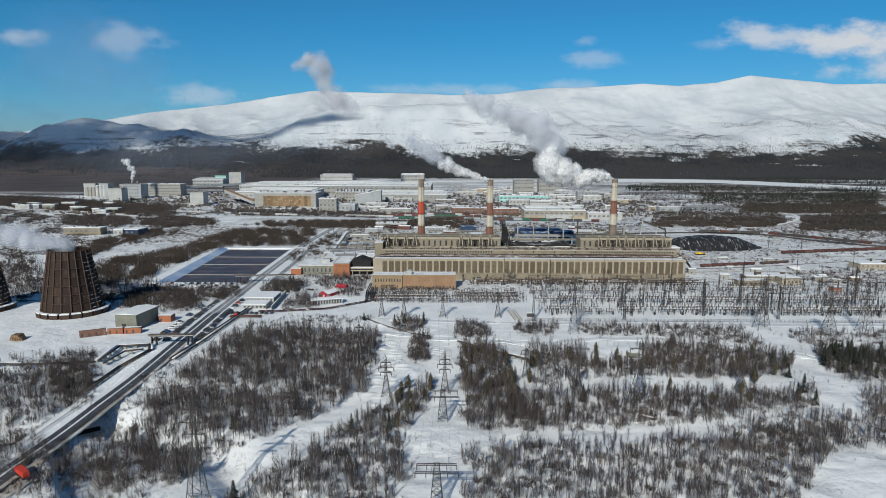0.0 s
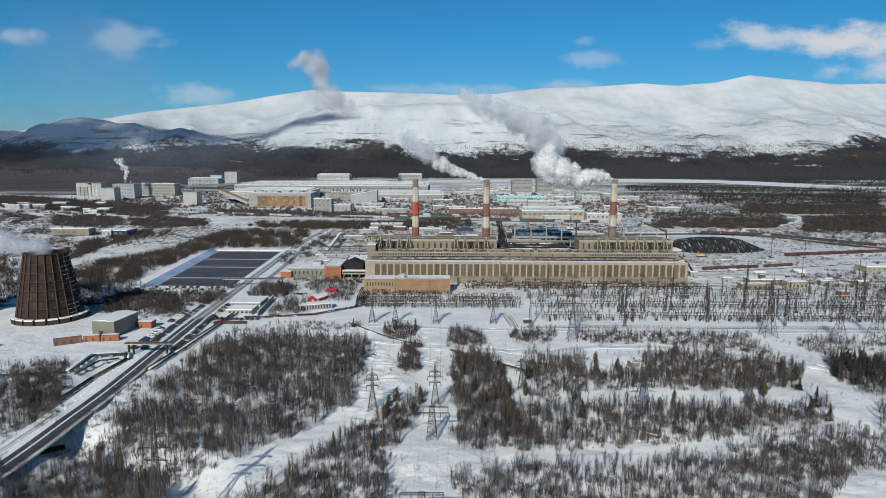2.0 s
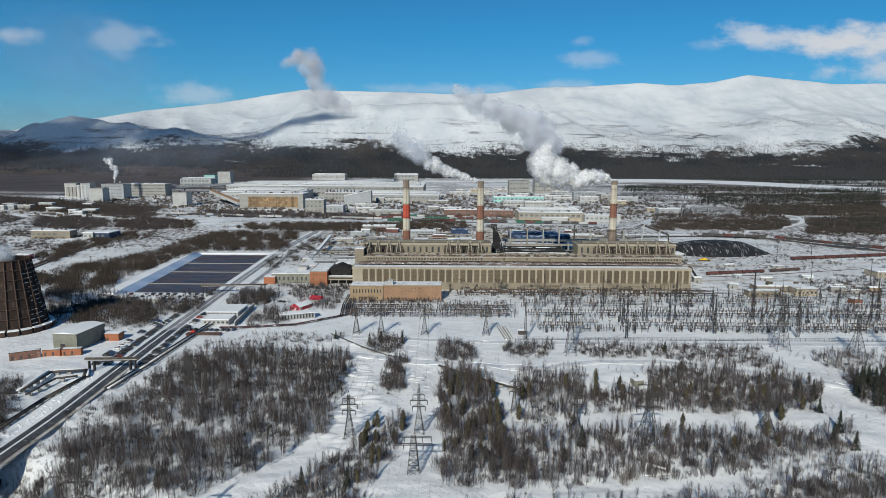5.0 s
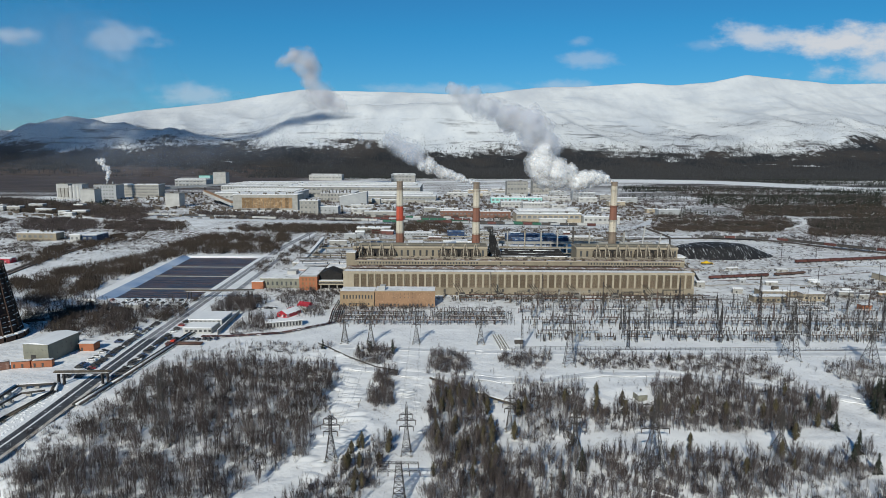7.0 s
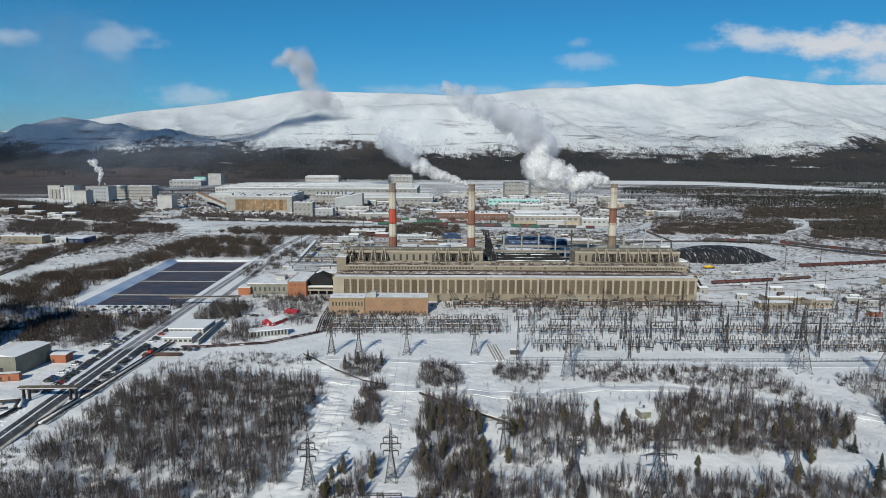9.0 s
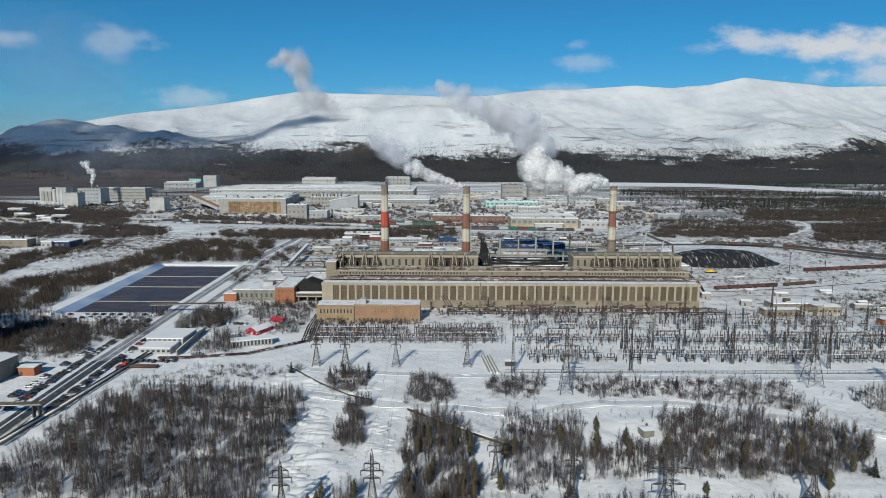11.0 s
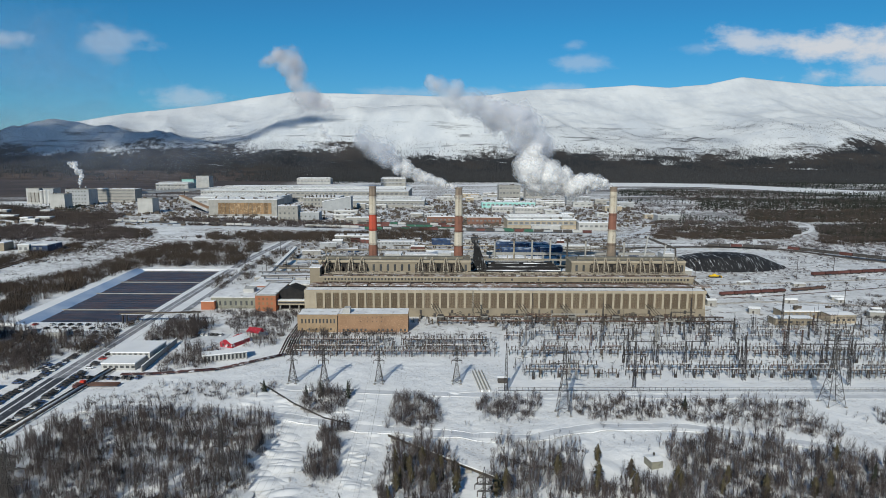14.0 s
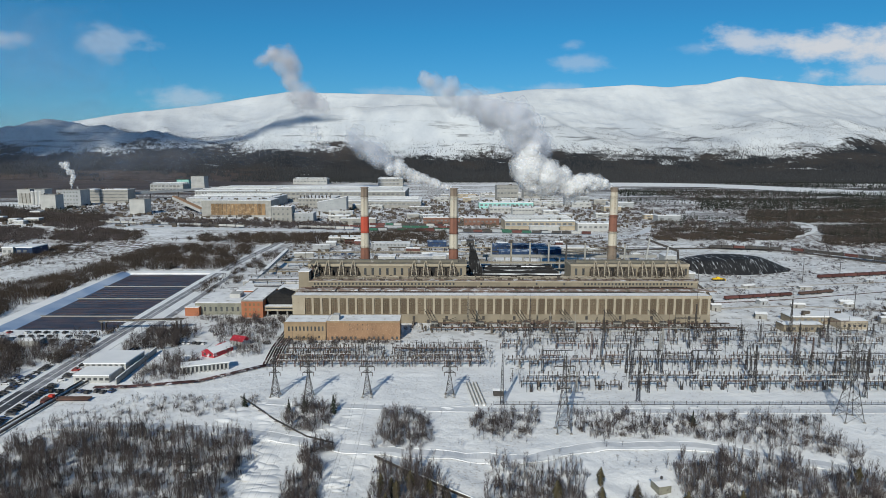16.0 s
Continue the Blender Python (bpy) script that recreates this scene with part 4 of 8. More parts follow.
# coal heap
def heap(name, x0, x1, y0, y1, h, material, label, cat):
    u, v = np.linspace(-1, 1, 60), np.linspace(-1, 1, 30)
    U, V = np.meshgrid(u, v)
    X, Y = (x0 + x1) / 2 + U * (x1 - x0) / 2, (y0 + y1) / 2 + V * (y1 - y0) / 2
    R = np.clip(1 - (np.abs(U) ** 1.5 + np.abs(V) ** 1.8), 0, 1)
    Z = h * np.minimum(R * 1.5, 0.72 + 0.28 * R) * (0.88 + 0.12 * np.sin(U * 2.6 + 0.6)) + 0.35 * fbm(X, Y, 9, 4) * (R > 0)
    idx = np.arange(U.size).reshape(U.shape)
    q = np.stack([idx[:-1, :-1], idx[:-1, 1:], idx[1:, 1:], idx[1:, :-1]], -1).reshape(-1, 4)
    return tagged(new(name, tri_mesh(name, np.stack([X, Y, Z - 0.1], -1).reshape(-1, 3), q, M[material], True)), label, cat)


heap("coal_mound", 324, 468, 186, 262, 14.5, "coal", "long black coal heap streaked with snow", "coal heap")


# steel clutter at the west end, and pipe trestles and a covered conveyor behind the orange block
gs = thing("steel_gantry", 8, 44, 24, "dark rusted steel gantry crowded with pipes", "steel frame")
f = Form()
for x in (-3, 0, 3):
    f.beam((x, -6, 0), (x, -6, 7.5), 0.4).beam((x, 3, 0), (x, 3, 9.5), 0.4).beam((x, -6, 7.5), (x, 3, 9.5), 0.35).beam((x, -6, 4), (x, 3, 4), 0.3)
for z in (2.2, 4.2, 6.6):
    f.beam((-3, -6, z), (3, -6, z), 0.4)
part("frame", f, "dark_steel", gs)
for k in range(2):
    part("pipe", Form().sweep([(-2.2 + k * 2.6, -6.8, 0), (-1.6 + k * 2.6, -6.8, 5), (-0.8 + k * 2.6, -4, 8), (-0.6 + k * 2.6, 2, 8.5)], 0.5, 7), "flue" if k % 2 else "rust_steel", gs)
cgw = thing("conveyor_gallery", 0, 0, 0, "pale covered conveyor gallery climbing towards the plant", "conveyor")
part("gallery", Form().beam((-61, 112, 5), (-70, 290, 9), 3, 2.6), "grey_wall", cgw)
part("roof", Form().beam((-61, 112, 6.5), (-70, 290, 10.5), 3.4, 0.4), "snow", cgw)
for t in (0.15, 0.4, 0.65, 0.9):
    part("leg", Form().box(-61 - 9 * t - 0.5, -61 - 9 * t + 0.5, 112 + 178 * t - 0.5, 112 + 178 * t + 0.5, 0, 3.7 + 4 * t), "concrete", cgw)
rt = random.Random(31)
for y, z, xa, xb in ((84, 9, -50, 0), (98, 11, -58, 2), (135, 8, -70, 30), (160, 9, -66, 60)):
    tr = thing("pipe_trestle", xa, y, 0, "dark pipe trestle over the snowy yard", "pipeline", "pipe trestles")
    part("deck", Form().beam((0, 0, z), (xb - xa, rt.uniform(-6, 6), z), 0.9, 0.4), "dark_steel", tr)
    part("pipe", Form().tube((0, 0.4, z + 0.8), (xb - xa, 0.4, z + 0.6), 0.32, 0.32, 7), "grime", tr)
    for k in range(3, xb - xa, 12):
        part("leg", Form().box(k, k + 0.5, -0.6, 0.6, 0, z), "steel", tr)
yb = Form()
for i in range(260):
    x, y = rt.uniform(126, 290), rt.uniform(76, 150)
    if x > 200 and y < 74:
        continue
    yb.box(x, x + rt.uniform(0.8, 5), y, y + rt.uniform(0.8, 3), 0, rt.uniform(6, 17) if rt.random() < 0.5 else rt.uniform(2, 6))
tagged(part("coal_yard_clutter", yb, "coal_snow", None), "crowded black hoppers and steelwork dusted with snow", "machinery", kind="stuff")

deck = thing("ash_deck", 123, 72.5, 0, "low sooty deck streaked with coal and snow", "building")
part("wall", Form().box(0, 78, 0, 56, -1, 18.5), "grime", deck)
part("roof", Form().box(-0.3, 78.3, -0.3, 56.3, 18.5, 19), "coal_snow", deck)
for k in range(9):
    part("pipe", Form().tube((1, 2 + k * 6.2, 19.9), (77, 2 + k * 6.2, 19.9), 0.6, 0.6, 7), ("soot", "coal_snow", "soot")[k % 3], deck)
for k in range(9):
    part("hood", Form().box(4 + k * 8.4, 7.5 + k * 8.4, 12 + 15 * (k % 3), 15 + 15 * (k % 3), 19, 21.2), "soot", deck)
ft = Form()
for i in range(230):
    x, y = rt.uniform(82, 290), rt.uniform(-26, -2)
    ft.box(x, x + rt.uniform(0.3, 1.6), y, y + rt.uniform(0.3, 1.2), 0, rt.uniform(0.8, 4.0))
for i in range(90):
    x, y = rt.uniform(82, 290), rt.uniform(-24, -2)
    ft.beam((x, y, rt.uniform(1, 4)), (x + rt.uniform(-9, 9), y + rt.uniform(-1, 1), rt.uniform(1, 5)), 0.3)
tagged(part("switchyard_clutter", ft, "grime", None), "rusty cabinets, pipes and steelwork along the foot of the hall", "machinery", kind="stuff")
rf = Form()
for i in range(150):
    x, y = rt.uniform(8, 288), rt.uniform(31, 46)
    rf.box(x, x + rt.uniform(0.6, 4), y, y + rt.uniform(0.5, 1.6), 24, 24.3 + rt.uniform(0.3, 1.8))
tagged(part("roof_clutter", rf, "grime", None), "small sooty hatches and boxes on the gallery roof", "machinery", kind="stuff")


# ---- roads, tracks and the river ----
def ribbon(name, pts, width, z, material, label, cat="road", kind="structure", sub=12, thick=0.25):
    P = [Vector((*p, 0)) for p in pts]
    line = []
    for i in range(len(P) - 1):
        a, b, c, d = P[max(i - 1, 0)], P[i], P[i + 1], P[min(i + 2, len(P) - 1)]
        for k in range(sub):
            t = k / sub
            line.append(0.5 * ((2 * b) + (c - a) * t + (2 * a - 5 * b + 4 * c - d) * t * t + (3 * b - a - 3 * c + d) * t ** 3))
    line.append(P[-1])
    V, F = [], []
    for i, p in enumerate(line):
        d = (line[min(i + 1, len(line) - 1)] - line[max(i - 1, 0)]).normalized()
        s = Vector((-d.y, d.x, 0)) * width / 2
        for e in (p + s, p - s):
            zz = z(e.x, e.y) if callable(z) else z
            V += [(e.x, e.y, zz), (e.x, e.y, zz - thick)]
        if i:
            k = 4 * i
            F += [(k - 4, k - 2, k + 2, k), (k - 4, k, k + 1, k - 3), (k - 2, k - 1, k + 3, k + 2)]
    return tagged(mesh_obj(name, V, F, M[material]), label, cat, kind=kind)


def over(h):
    return lambda x, y: float(ground_z(x, y)) + h


ROAD = [(-90, -450), (-91, -400), (-90.8, -368), (-90.2, -336), (-91, -307), (-92, -268), (-96, -210), (-101, -132), (-105, -37), (-109.5, 73), (-115, 236), (-112, 372), (-105, 492), (-60, 640)]
ribbon("road_shoulder", [(x + 5.0, y) for x, y in ROAD[:7]], 1.8, 0.34, "dirt", "dirty ploughed shoulder of the road")
rv = random.Random(41)
bk = Form()
for i in range(260):
    y_ = rv.uniform(-345, -215)
    x_ = -91 - 0.06 * (y_ + 300) * (y_ > -300) + rv.uniform(-11.5, -5.6)
    r_ = rv.uniform(0.2, 0.6)
    bk.tube((x_, y_, 0.1), (x_, y_, 0.2 + r_ * 0.5), r_ * 1.7, r_ * 0.7, 7)
tagged(part("ploughed_lumps", bk, "snow", None), "lumps of ploughed snow heaped beside the road", "snow", kind="stuff")
ribbon("road", [(x + 1.9, y) for x, y in ROAD[:8]], 4.4, 0.36, "asphalt", "wet dark asphalt lane edged with ploughed snow")
ribbon("road", [(x - 2.9, y) for x, y in ROAD[:8]], 2.6, 0.37, "asphalt", "wet dark asphalt lane edged with ploughed snow")
for off in (2.2, -2.2):
    ribbon("road", [(x + off, y) for x, y in ROAD[7:]], 3.4, 0.365, "grey_road", "salted grey lane with snow on its edges")
ribbon("service_road", [(x + 15, y) for x, y in ROAD[8:12]], 4.5, 0.3, "grey_road", "narrow salted service road beside the basin road")
ribbon("road_verge", [(x - 4.6, y) for x, y in ROAD[:7]] + ROAD[7:], 18, 0.2, "snow", "ploughed snow verge along the road", thick=1.6)
bridge = thing("road_bridge", -91, -322, 0, "concrete road bridge over a small stream", "bridge")
part("deck", Form().box(-9, 4.6, -24, 28, -1.5, 0.15), "concrete", bridge)
part("abutment", Form().box(-8.6, 4.4, 19, 26, -10, -1.5), "concrete", bridge)
part("abutment", Form().box(-8.6, 4.4, -22, -14, -10, -1.5), "concrete", bridge)
part("wing_wall", Form().box(4.4, 5.0, 18.6, 27, -10, 0.1), "concrete", bridge)
for s in (-8.8, 4.5):
    part("railing", Form().beam((s, -24, 1.2), (s, 24, 1.2), 0.15).path([(s, -24 + 0.01, 0.7), (s, 24, 0.7)], 0.1, 0.1), "rust_steel", bridge)
ribbon("stream", RIVER[:4], 5.0, -5.4, "river", "dark open stream in a snowy gully", "water", thick=0.1)
ribbon("canal", [(-420, -70), (-310, -92), (-240, -96), (-196, -86), (-168, -62), (-172, -36)], 9, 0.12, "river", "dark open canal between wooded banks", "water", thick=0.1)
ribbon("dirt_track", [(-89, -352), (-85, -366), (-82, -376), (-83, -386), (-88, -394), (-98, -400)], 6, over(0.5), "dirt", "brown dirt track bending off the road", sub=10)
TRACK = [(-66, -172), (-37, -171), (-5, -174), (21, -178.6), (41, -185.7), (60, -191.7), (83, -196.5), (109, -199.5), (128, -203), (141, -200), (158, -192.5), (178, -191), (200, -190.5), (218, -196), (240, -205), (262, -216.5), (282, -228), (320, -246)]
ribbon("snow_track", TRACK, 6, over(0.42), "packed", "ploughed snow track through the scrub", sub=16, thick=0.02)


def beside(pts, d):
    """The line at the distance d to the left of pts."""
    out = []
    for i, (x, y) in enumerate(pts):
        (ax, ay), (bx, by) = pts[max(i - 1, 0)], pts[min(i + 1, len(pts) - 1)]
        n = math.hypot(bx - ax, by - ay)
        out.append((x - (by - ay) / n * d, y + (bx - ax) / n * d))
    return out


for d in (-3.6, 3.6):
    ribbon("snow_berm", beside(TRACK, d), 2.4, over(0.52), "snow", "bank of ploughed snow along the track", "snow", sub=16, thick=0.3)
ribbon("snow_track", [(-62, -172), (-74, -180), (-84, -200)], 5, over(0.3), "packed", "ploughed snow track through the scrub", sub=16)
ribbon("substation_wall_track", [(20, -146), (110, -155), (250, -157), (420, -156)], 5, over(0.3), "packed", "ploughed snow strip along the substation fence", sub=16)
ribbon("dirt_track", [(300, 40), (380, 52), (480, 30), (600, 60), (760, 40)], 5, 0.12, "dirt", "brown vehicle track over the snowy yard")
ribbon("dirt_track", [(305, 120), (400, 128), (520, 150), (700, 160)], 4, 0.12, "dirt", "brown vehicle track over the snowy yard")
ribbon("far_road", [(708, 795), (746, 692), (722, 612), (661, 529), (573, 456), (458, 400), (330, 390)], 8, 0.5, "snow", "snow-covered road curving through the woods")
ribbon("far_road", [(470, 640), (400, 520), (352, 470), (300, 440)], 14, 0.5, "packed", "snow-covered road behind the plant")
ribbon("snowfield", [(700, 2300), (950, 2320), (1230, 2220), (1380, 2040), (1600, 1660), (2300, 1480)], 300, over(1.0), "snow", "broad treeless snowfield below the mountains", "ground", sub=6)
ribbon("snowfield", [(-700, 2050), (-300, 2100), (100, 2150), (560, 2250)], 120, over(1.2), "snow", "broad treeless snowfield below the mountains", "ground", sub=6)
ribbon("railway_bed", [(-640, 690), (-340, 600), (-40, 560), (300, 520), (420, 470)], 30, 0.4, "packed", "snowy railway yard", "railway")
for off in (-0.8, 0.8):
    ribbon("rail", [(330, 352 + off), (437, 368 + off), (530, 345 + off), (623, 232 + off), (900, 150 + off)], 2.2, 1.6, "dark_steel", "rusty rails on a dark embankment", "railway", thick=1.8)
ribbon("rail", [(310, 62), (400, 80), (620, 150)], 1.2, 0.3, "rust_steel", "rusty siding rails in the snow", "railway")

# ---- settling basin ----
basin = thing("basin", 0, 0, 0, "long concrete basin in five cells of dark water", "basin", kind="structure")
x0, x1, y0, y1 = POOL
skew = lambda x, y: (x + (-0.045 * (y - y0) if x > -150 else -0.085 * (y - y0) + 16), y)
for a, b in ((y0, 20.8), (22.2, 78.8), (80.2, 128.8), (130.2, 188.8)):
    part("water_cell", Form().slab([skew(x0 + 6, a), skew(x1 - 4, a), skew(x1 - 4, b), skew(x0 + 6, b)], -5, -0.9), "water", basin)
    pipes = Form()
    for k in range(1, int((b - a) / 8)):
        yy_ = a + k * 8.0
        pipes.beam((*skew(x0 + 8, yy_), -0.8), (*skew(x1 - 6, yy_), -0.8), 0.16)
    part("spray_pipe", pipes, "rust_steel", basin)
for y in (y0 - 1.5, 21.5, 79.5, 129.5, 189.5):
    part("cell_wall", Form().slab([skew(x0 + 4, y - 0.6), skew(x1 - 2, y - 0.6), skew(x1 - 2, y + 0.6), skew(x0 + 4, y + 0.6)], -5, -0.3), "concrete" if 0 < y < 180 else "roof_snow", basin)
# sloping west bank; its material paints in the blue shade on the snow
f = Form()
a, b, c, d = skew(x0 - 4, y0 - 8), skew(x0 + 6, y0 - 8), skew(x0 + 6, y1), skew(x0 - 4, y1)
f.add([(*a, 1.6), (*b, -1.0), (*c, -1.0), (*d, 1.6), (*a, -7), (*b, -7), (*c, -7), (*d, -7)], [(0, 1, 2, 3), (4, 5, 1, 0), (5, 6, 2, 1), (6, 7, 3, 2), (7, 4, 0, 3)])
part("ice_slope", f, "ice", basin, "snowy sloping bank with blue shade put into its colour")
part("bank", Form().slab([skew(x0 - 14, y0 - 12), skew(x0 - 4, y0 - 12), skew(x0 - 4, y1 + 4), skew(x0 - 14, y1 + 4)], -7, 1.65).slab([skew(x0 - 20, y1), skew(x1 + 10, y1), skew(x1 + 10, y1 + 9), skew(x0 - 20, y1 + 9)], -7, 0.4), "snow", basin)
part("bank", Form().slab([skew(x1 - 4, y0 - 14), skew(x1 + 16, y0 - 14), skew(x1 + 16, y1 + 6), skew(x1 - 4, y1 + 6)], -7, 0.1).slab([skew(x0 - 14, y0 - 24), skew(x1 + 10, y0 - 24), skew(x1 + 10, y0 - 2), skew(x0 - 14, y0 - 2)], -7, -0.1), "snow", basin)


# ---- cooling towers ----
def cooling_tower(x, y, label):
    t = thing("cooling_tower", x, y, 0, label, "cooling tower", "cooling towers")
    n, H, r0, r1 = 20, 46.5, 21.0, 12.8
    pt = lambda i, z, e=0.0: ((r0 + (r1 - r0) * z / H + e) * math.cos(2 * math.pi * (i + 0.5) / n), (r0 + (r1 - r0) * z / H + e) * math.sin(2 * math.pi * (i + 0.5) / n), z)
    rows = 7
    zz = [4.0 + (H - 4.0) * k / rows for k in range(rows + 1)]
    for i in range(n):
        for k in range(rows):
            q = [pt(i, zz[k]), pt(i + 1, zz[k]), pt(i + 1, zz[k + 1]), pt(i, zz[k + 1])]
            inn = [pt(i, zz[k], -0.3), pt(i + 1, zz[k], -0.3), pt(i + 1, zz[k + 1], -0.3), pt(i, zz[k + 1], -0.3)]
            part("panel", Form().add(q + inn, [(0, 1, 2, 3), (7, 6, 5, 4), (0, 4, 5, 1), (1, 5, 6, 2), (2, 6, 7, 3), (3, 7, 4, 0)]), "tower_shell", t)
        part("rib", Form().beam(pt(i, 1.0, 0.5), pt(i, H + 0.6, 0.5), 0.5, 0.7), "tower_steel", t)
    for k in range(rows + 1):
        ring = Form().sweep([pt(i, zz[k], 0.5) for i in range(n + 1)], 0.3, 4)
        part("ring_beam", ring, "tower_steel", t)
    sn = Form()
    for k in range(2 * rows):
        z = 5.5 + (H - 5.5) * k / (2 * rows)
        for i in range(n):
            a, b = Vector(pt(i, z, 0.35)), Vector(pt(i + 1, z, 0.35))
            if Vector((0.84, 0.54)).dot((a.xy + b.xy) / 2) > 0.48 * (r0 + (r1 - r0) * z / H):
                for m_ in range(5):
                    if random.random() < 0.5:
                        p, q = a.lerp(b, m_ / 5 + 0.02), a.lerp(b, m_ / 5 + 0.15)
                        sn.beam(p, q, 0.5, 0.35)
    tagged(part("ledge_snow", sn, "snow", t, "snow caught on the ledges"), kind="stuff")
    for i in range(n):
        a, b = 2 * math.pi * (i + 0.5) / n, 2 * math.pi * (i + 1.3) / n
        pin = [(21.4 * math.cos(a), 21.4 * math.sin(a)), (24 * math.cos(a), 24 * math.sin(a)), (24 * math.cos(b), 24 * math.sin(b)), (21.4 * math.cos(b), 21.4 * math.sin(b))]
        part("inlet_box", Form().slab(pin, -0.5, 3.2), "tower_steel", t)
        part("inlet_snow", Form().slab(pin, 3.2, 4.0), "snow", t)
    part("basin_wall", Form().tube((0, 0, -0.5), (0, 0, 2.4), 21.3, 21.3, 32), "concrete", t)
    return t


ribbon("rail_embankment", [(-330, 60), (-346.8, 150), (-357.6, 242), (-368, 320), (-376, 395)], 9, 1.1, "bank_earth", "brown earth embankment between the fields", "railway", thick=1.4)
for off in (-0.8, 0.8):
    ribbon("rail", [(-330 + off, 60), (-346.8 + off, 150), (-357.6 + off, 242), (-368 + off, 320), (-376 + off, 395)], 0.5, 1.45, "dark_steel", "dark rail on the embankment", "railway", thick=0.3)
ribbon("snow_road", [(-680, 690), (-599, 642), (-514, 600), (-456, 572), (-425, 600), (-380, 650)], 8, 0.4, "snow", "snow-covered road between the woods")
cooling_tower(-206, -130, "brown clad many-sided cooling tower with snowy base, steaming")
cooling_tower(-281, -124, "brown clad cooling tower beside its twin")


def gable(name, x, y, w, d, h, rise, wall, roof, label, rz=0, cat="building", group="", along="x"):
    b = thing(name, x, y, 0, label, cat, group, rz)
    part("wall", Form().box(0, w, 0, d, -1, h), wall, b)
    if along == "x":
        vs = [(-0.4, -0.4, h), (w + 0.4, -0.4, h), (w + 0.4, d + 0.4, h), (-0.4, d + 0.4, h), (-0.4, d / 2, h + rise), (w + 0.4, d / 2, h + rise)]
        fs = [(0, 1, 5, 4), (2, 3, 4, 5), (0, 4, 3), (1, 2, 5), (3, 2, 1, 0)]
    else:
        vs = [(-0.4, -0.4, h), (w + 0.4, -0.4, h), (w + 0.4, d + 0.4, h), (-0.4, d + 0.4, h), (w / 2, -0.4, h + rise), (w / 2, d + 0.4, h + rise)]
        fs = [(0, 1, 4), (2, 3, 5), (1, 2, 5, 4), (3, 0, 4, 5), (3, 2, 1, 0)]
    part("roof", Form().add(vs, fs), roof, b)
    return b


shed = gable("shed", -151, -176.5, 15, 26, 10.2, 0.9, "olive_wall", "snow", "grey-green tall shed with a snowy pitched roof", -6, along="y")
part("door", Form().box(4.5, 7.5, -0.15, 0.2, 0, 4), "dark_steel", shed)
kiosk = gable("kiosk", -131, -157, 8.5, 7, 4.6, 0.5, "brick_orange", "roof_snow", "small red brick kiosk with a flat snowy roof")
part("door", Form().box(1, 2.2, -0.1, 0.2, 0, 2.1), "dark_steel", kiosk)
for (ax, ay), (bx, by), h, m_, lb in (((-163.7, -196.7), (-150.6, -189.2), 4.2, "brick_dull", "long low dull-red site store in the snow"), ((-150.0, -188.8), (-141, -187.0), 3.6, "brick_orange", "low orange site container with snow on top"), ((-140.2, -186.8), (-130.2, -185.0), 3.6, "brick_orange", "low orange site container with snow on top")):
    w = thing("site_container", ax, ay, 0, lb, "container", "site containers", math.degrees(math.atan2(by - ay, bx - ax)))
    L = math.hypot(bx - ax, by - ay)
    part("body", Form().box(0, L, 0, 3.4, 0, h), m_, w)
    part("roof_rib", Form().box(-0.1, L + 0.1, -0.1, 0.2, h, h + 0.25), "dark_steel", w)
    part("snow_cap", Form().box(0.2, L - 0.2, 0.3, 3.2, h, h + 0.35), "roof_snow", w)
    for k in range(int(L / 4)):
        part("door", Form().box(1.0 + k * 4, 2.0 + k * 4, -0.08, 0.1, 0.2, 2.3), "dark_steel", w)
pile = thing("log_stack", -198, -202, 0, "stack of cut logs and pallets in the snow", "log stack")
for k in range(4):
    for j in range(8 - k):
        part("log", Form().tube((j * 1.05 + k * 0.5 - 5, -2.5 + random.uniform(-.3, .3), 0.5 + k * 0.9), (j * 1.05 + k * 0.5 - 5, 2.5 + random.uniform(-.3, .3), 0.5 + k * 0.9), 0.5, 0.5, 7), "logs", pile)


def pipe_gantry(x, y, rz, span, label):
    g = thing("pipe_gantry", x, y, 0, label, "pipe bridge", "pipe gantries", rz)
    part("deck", Form().box(-span / 2, span / 2, -1.2, 1.2, 6.0, 6.25), "steel", g)
    for yy, r in ((-0.8, 0.35), (0.6, 0.45)):
        part("pipe", Form().tube((-span / 2 - 1, yy, 6.9), (span / 2 + 1, yy, 6.9), r, r, 10), "grime", g, smooth=True)
    for s in (-1, 1):
        for k in (0, 2.6):
            part("leg", Form().box(s * (span / 2 - 1 - k) - 0.3, s * (span / 2 - 1 - k) + 0.3, -0.9, 0.9, -0.5, 6.0), "steel", g)
    part("snow_cap", Form().box(-span / 2, span / 2, -1.1, 1.1, 6.25, 6.4), "snow", g)
    return g


pipe_gantry(-98, -212, 3, 26, "grey pipe bridge spanning the road on concrete legs")
pipe_gantry(-96, -18, 6, 52, "long dark pipe bridge spanning the road")


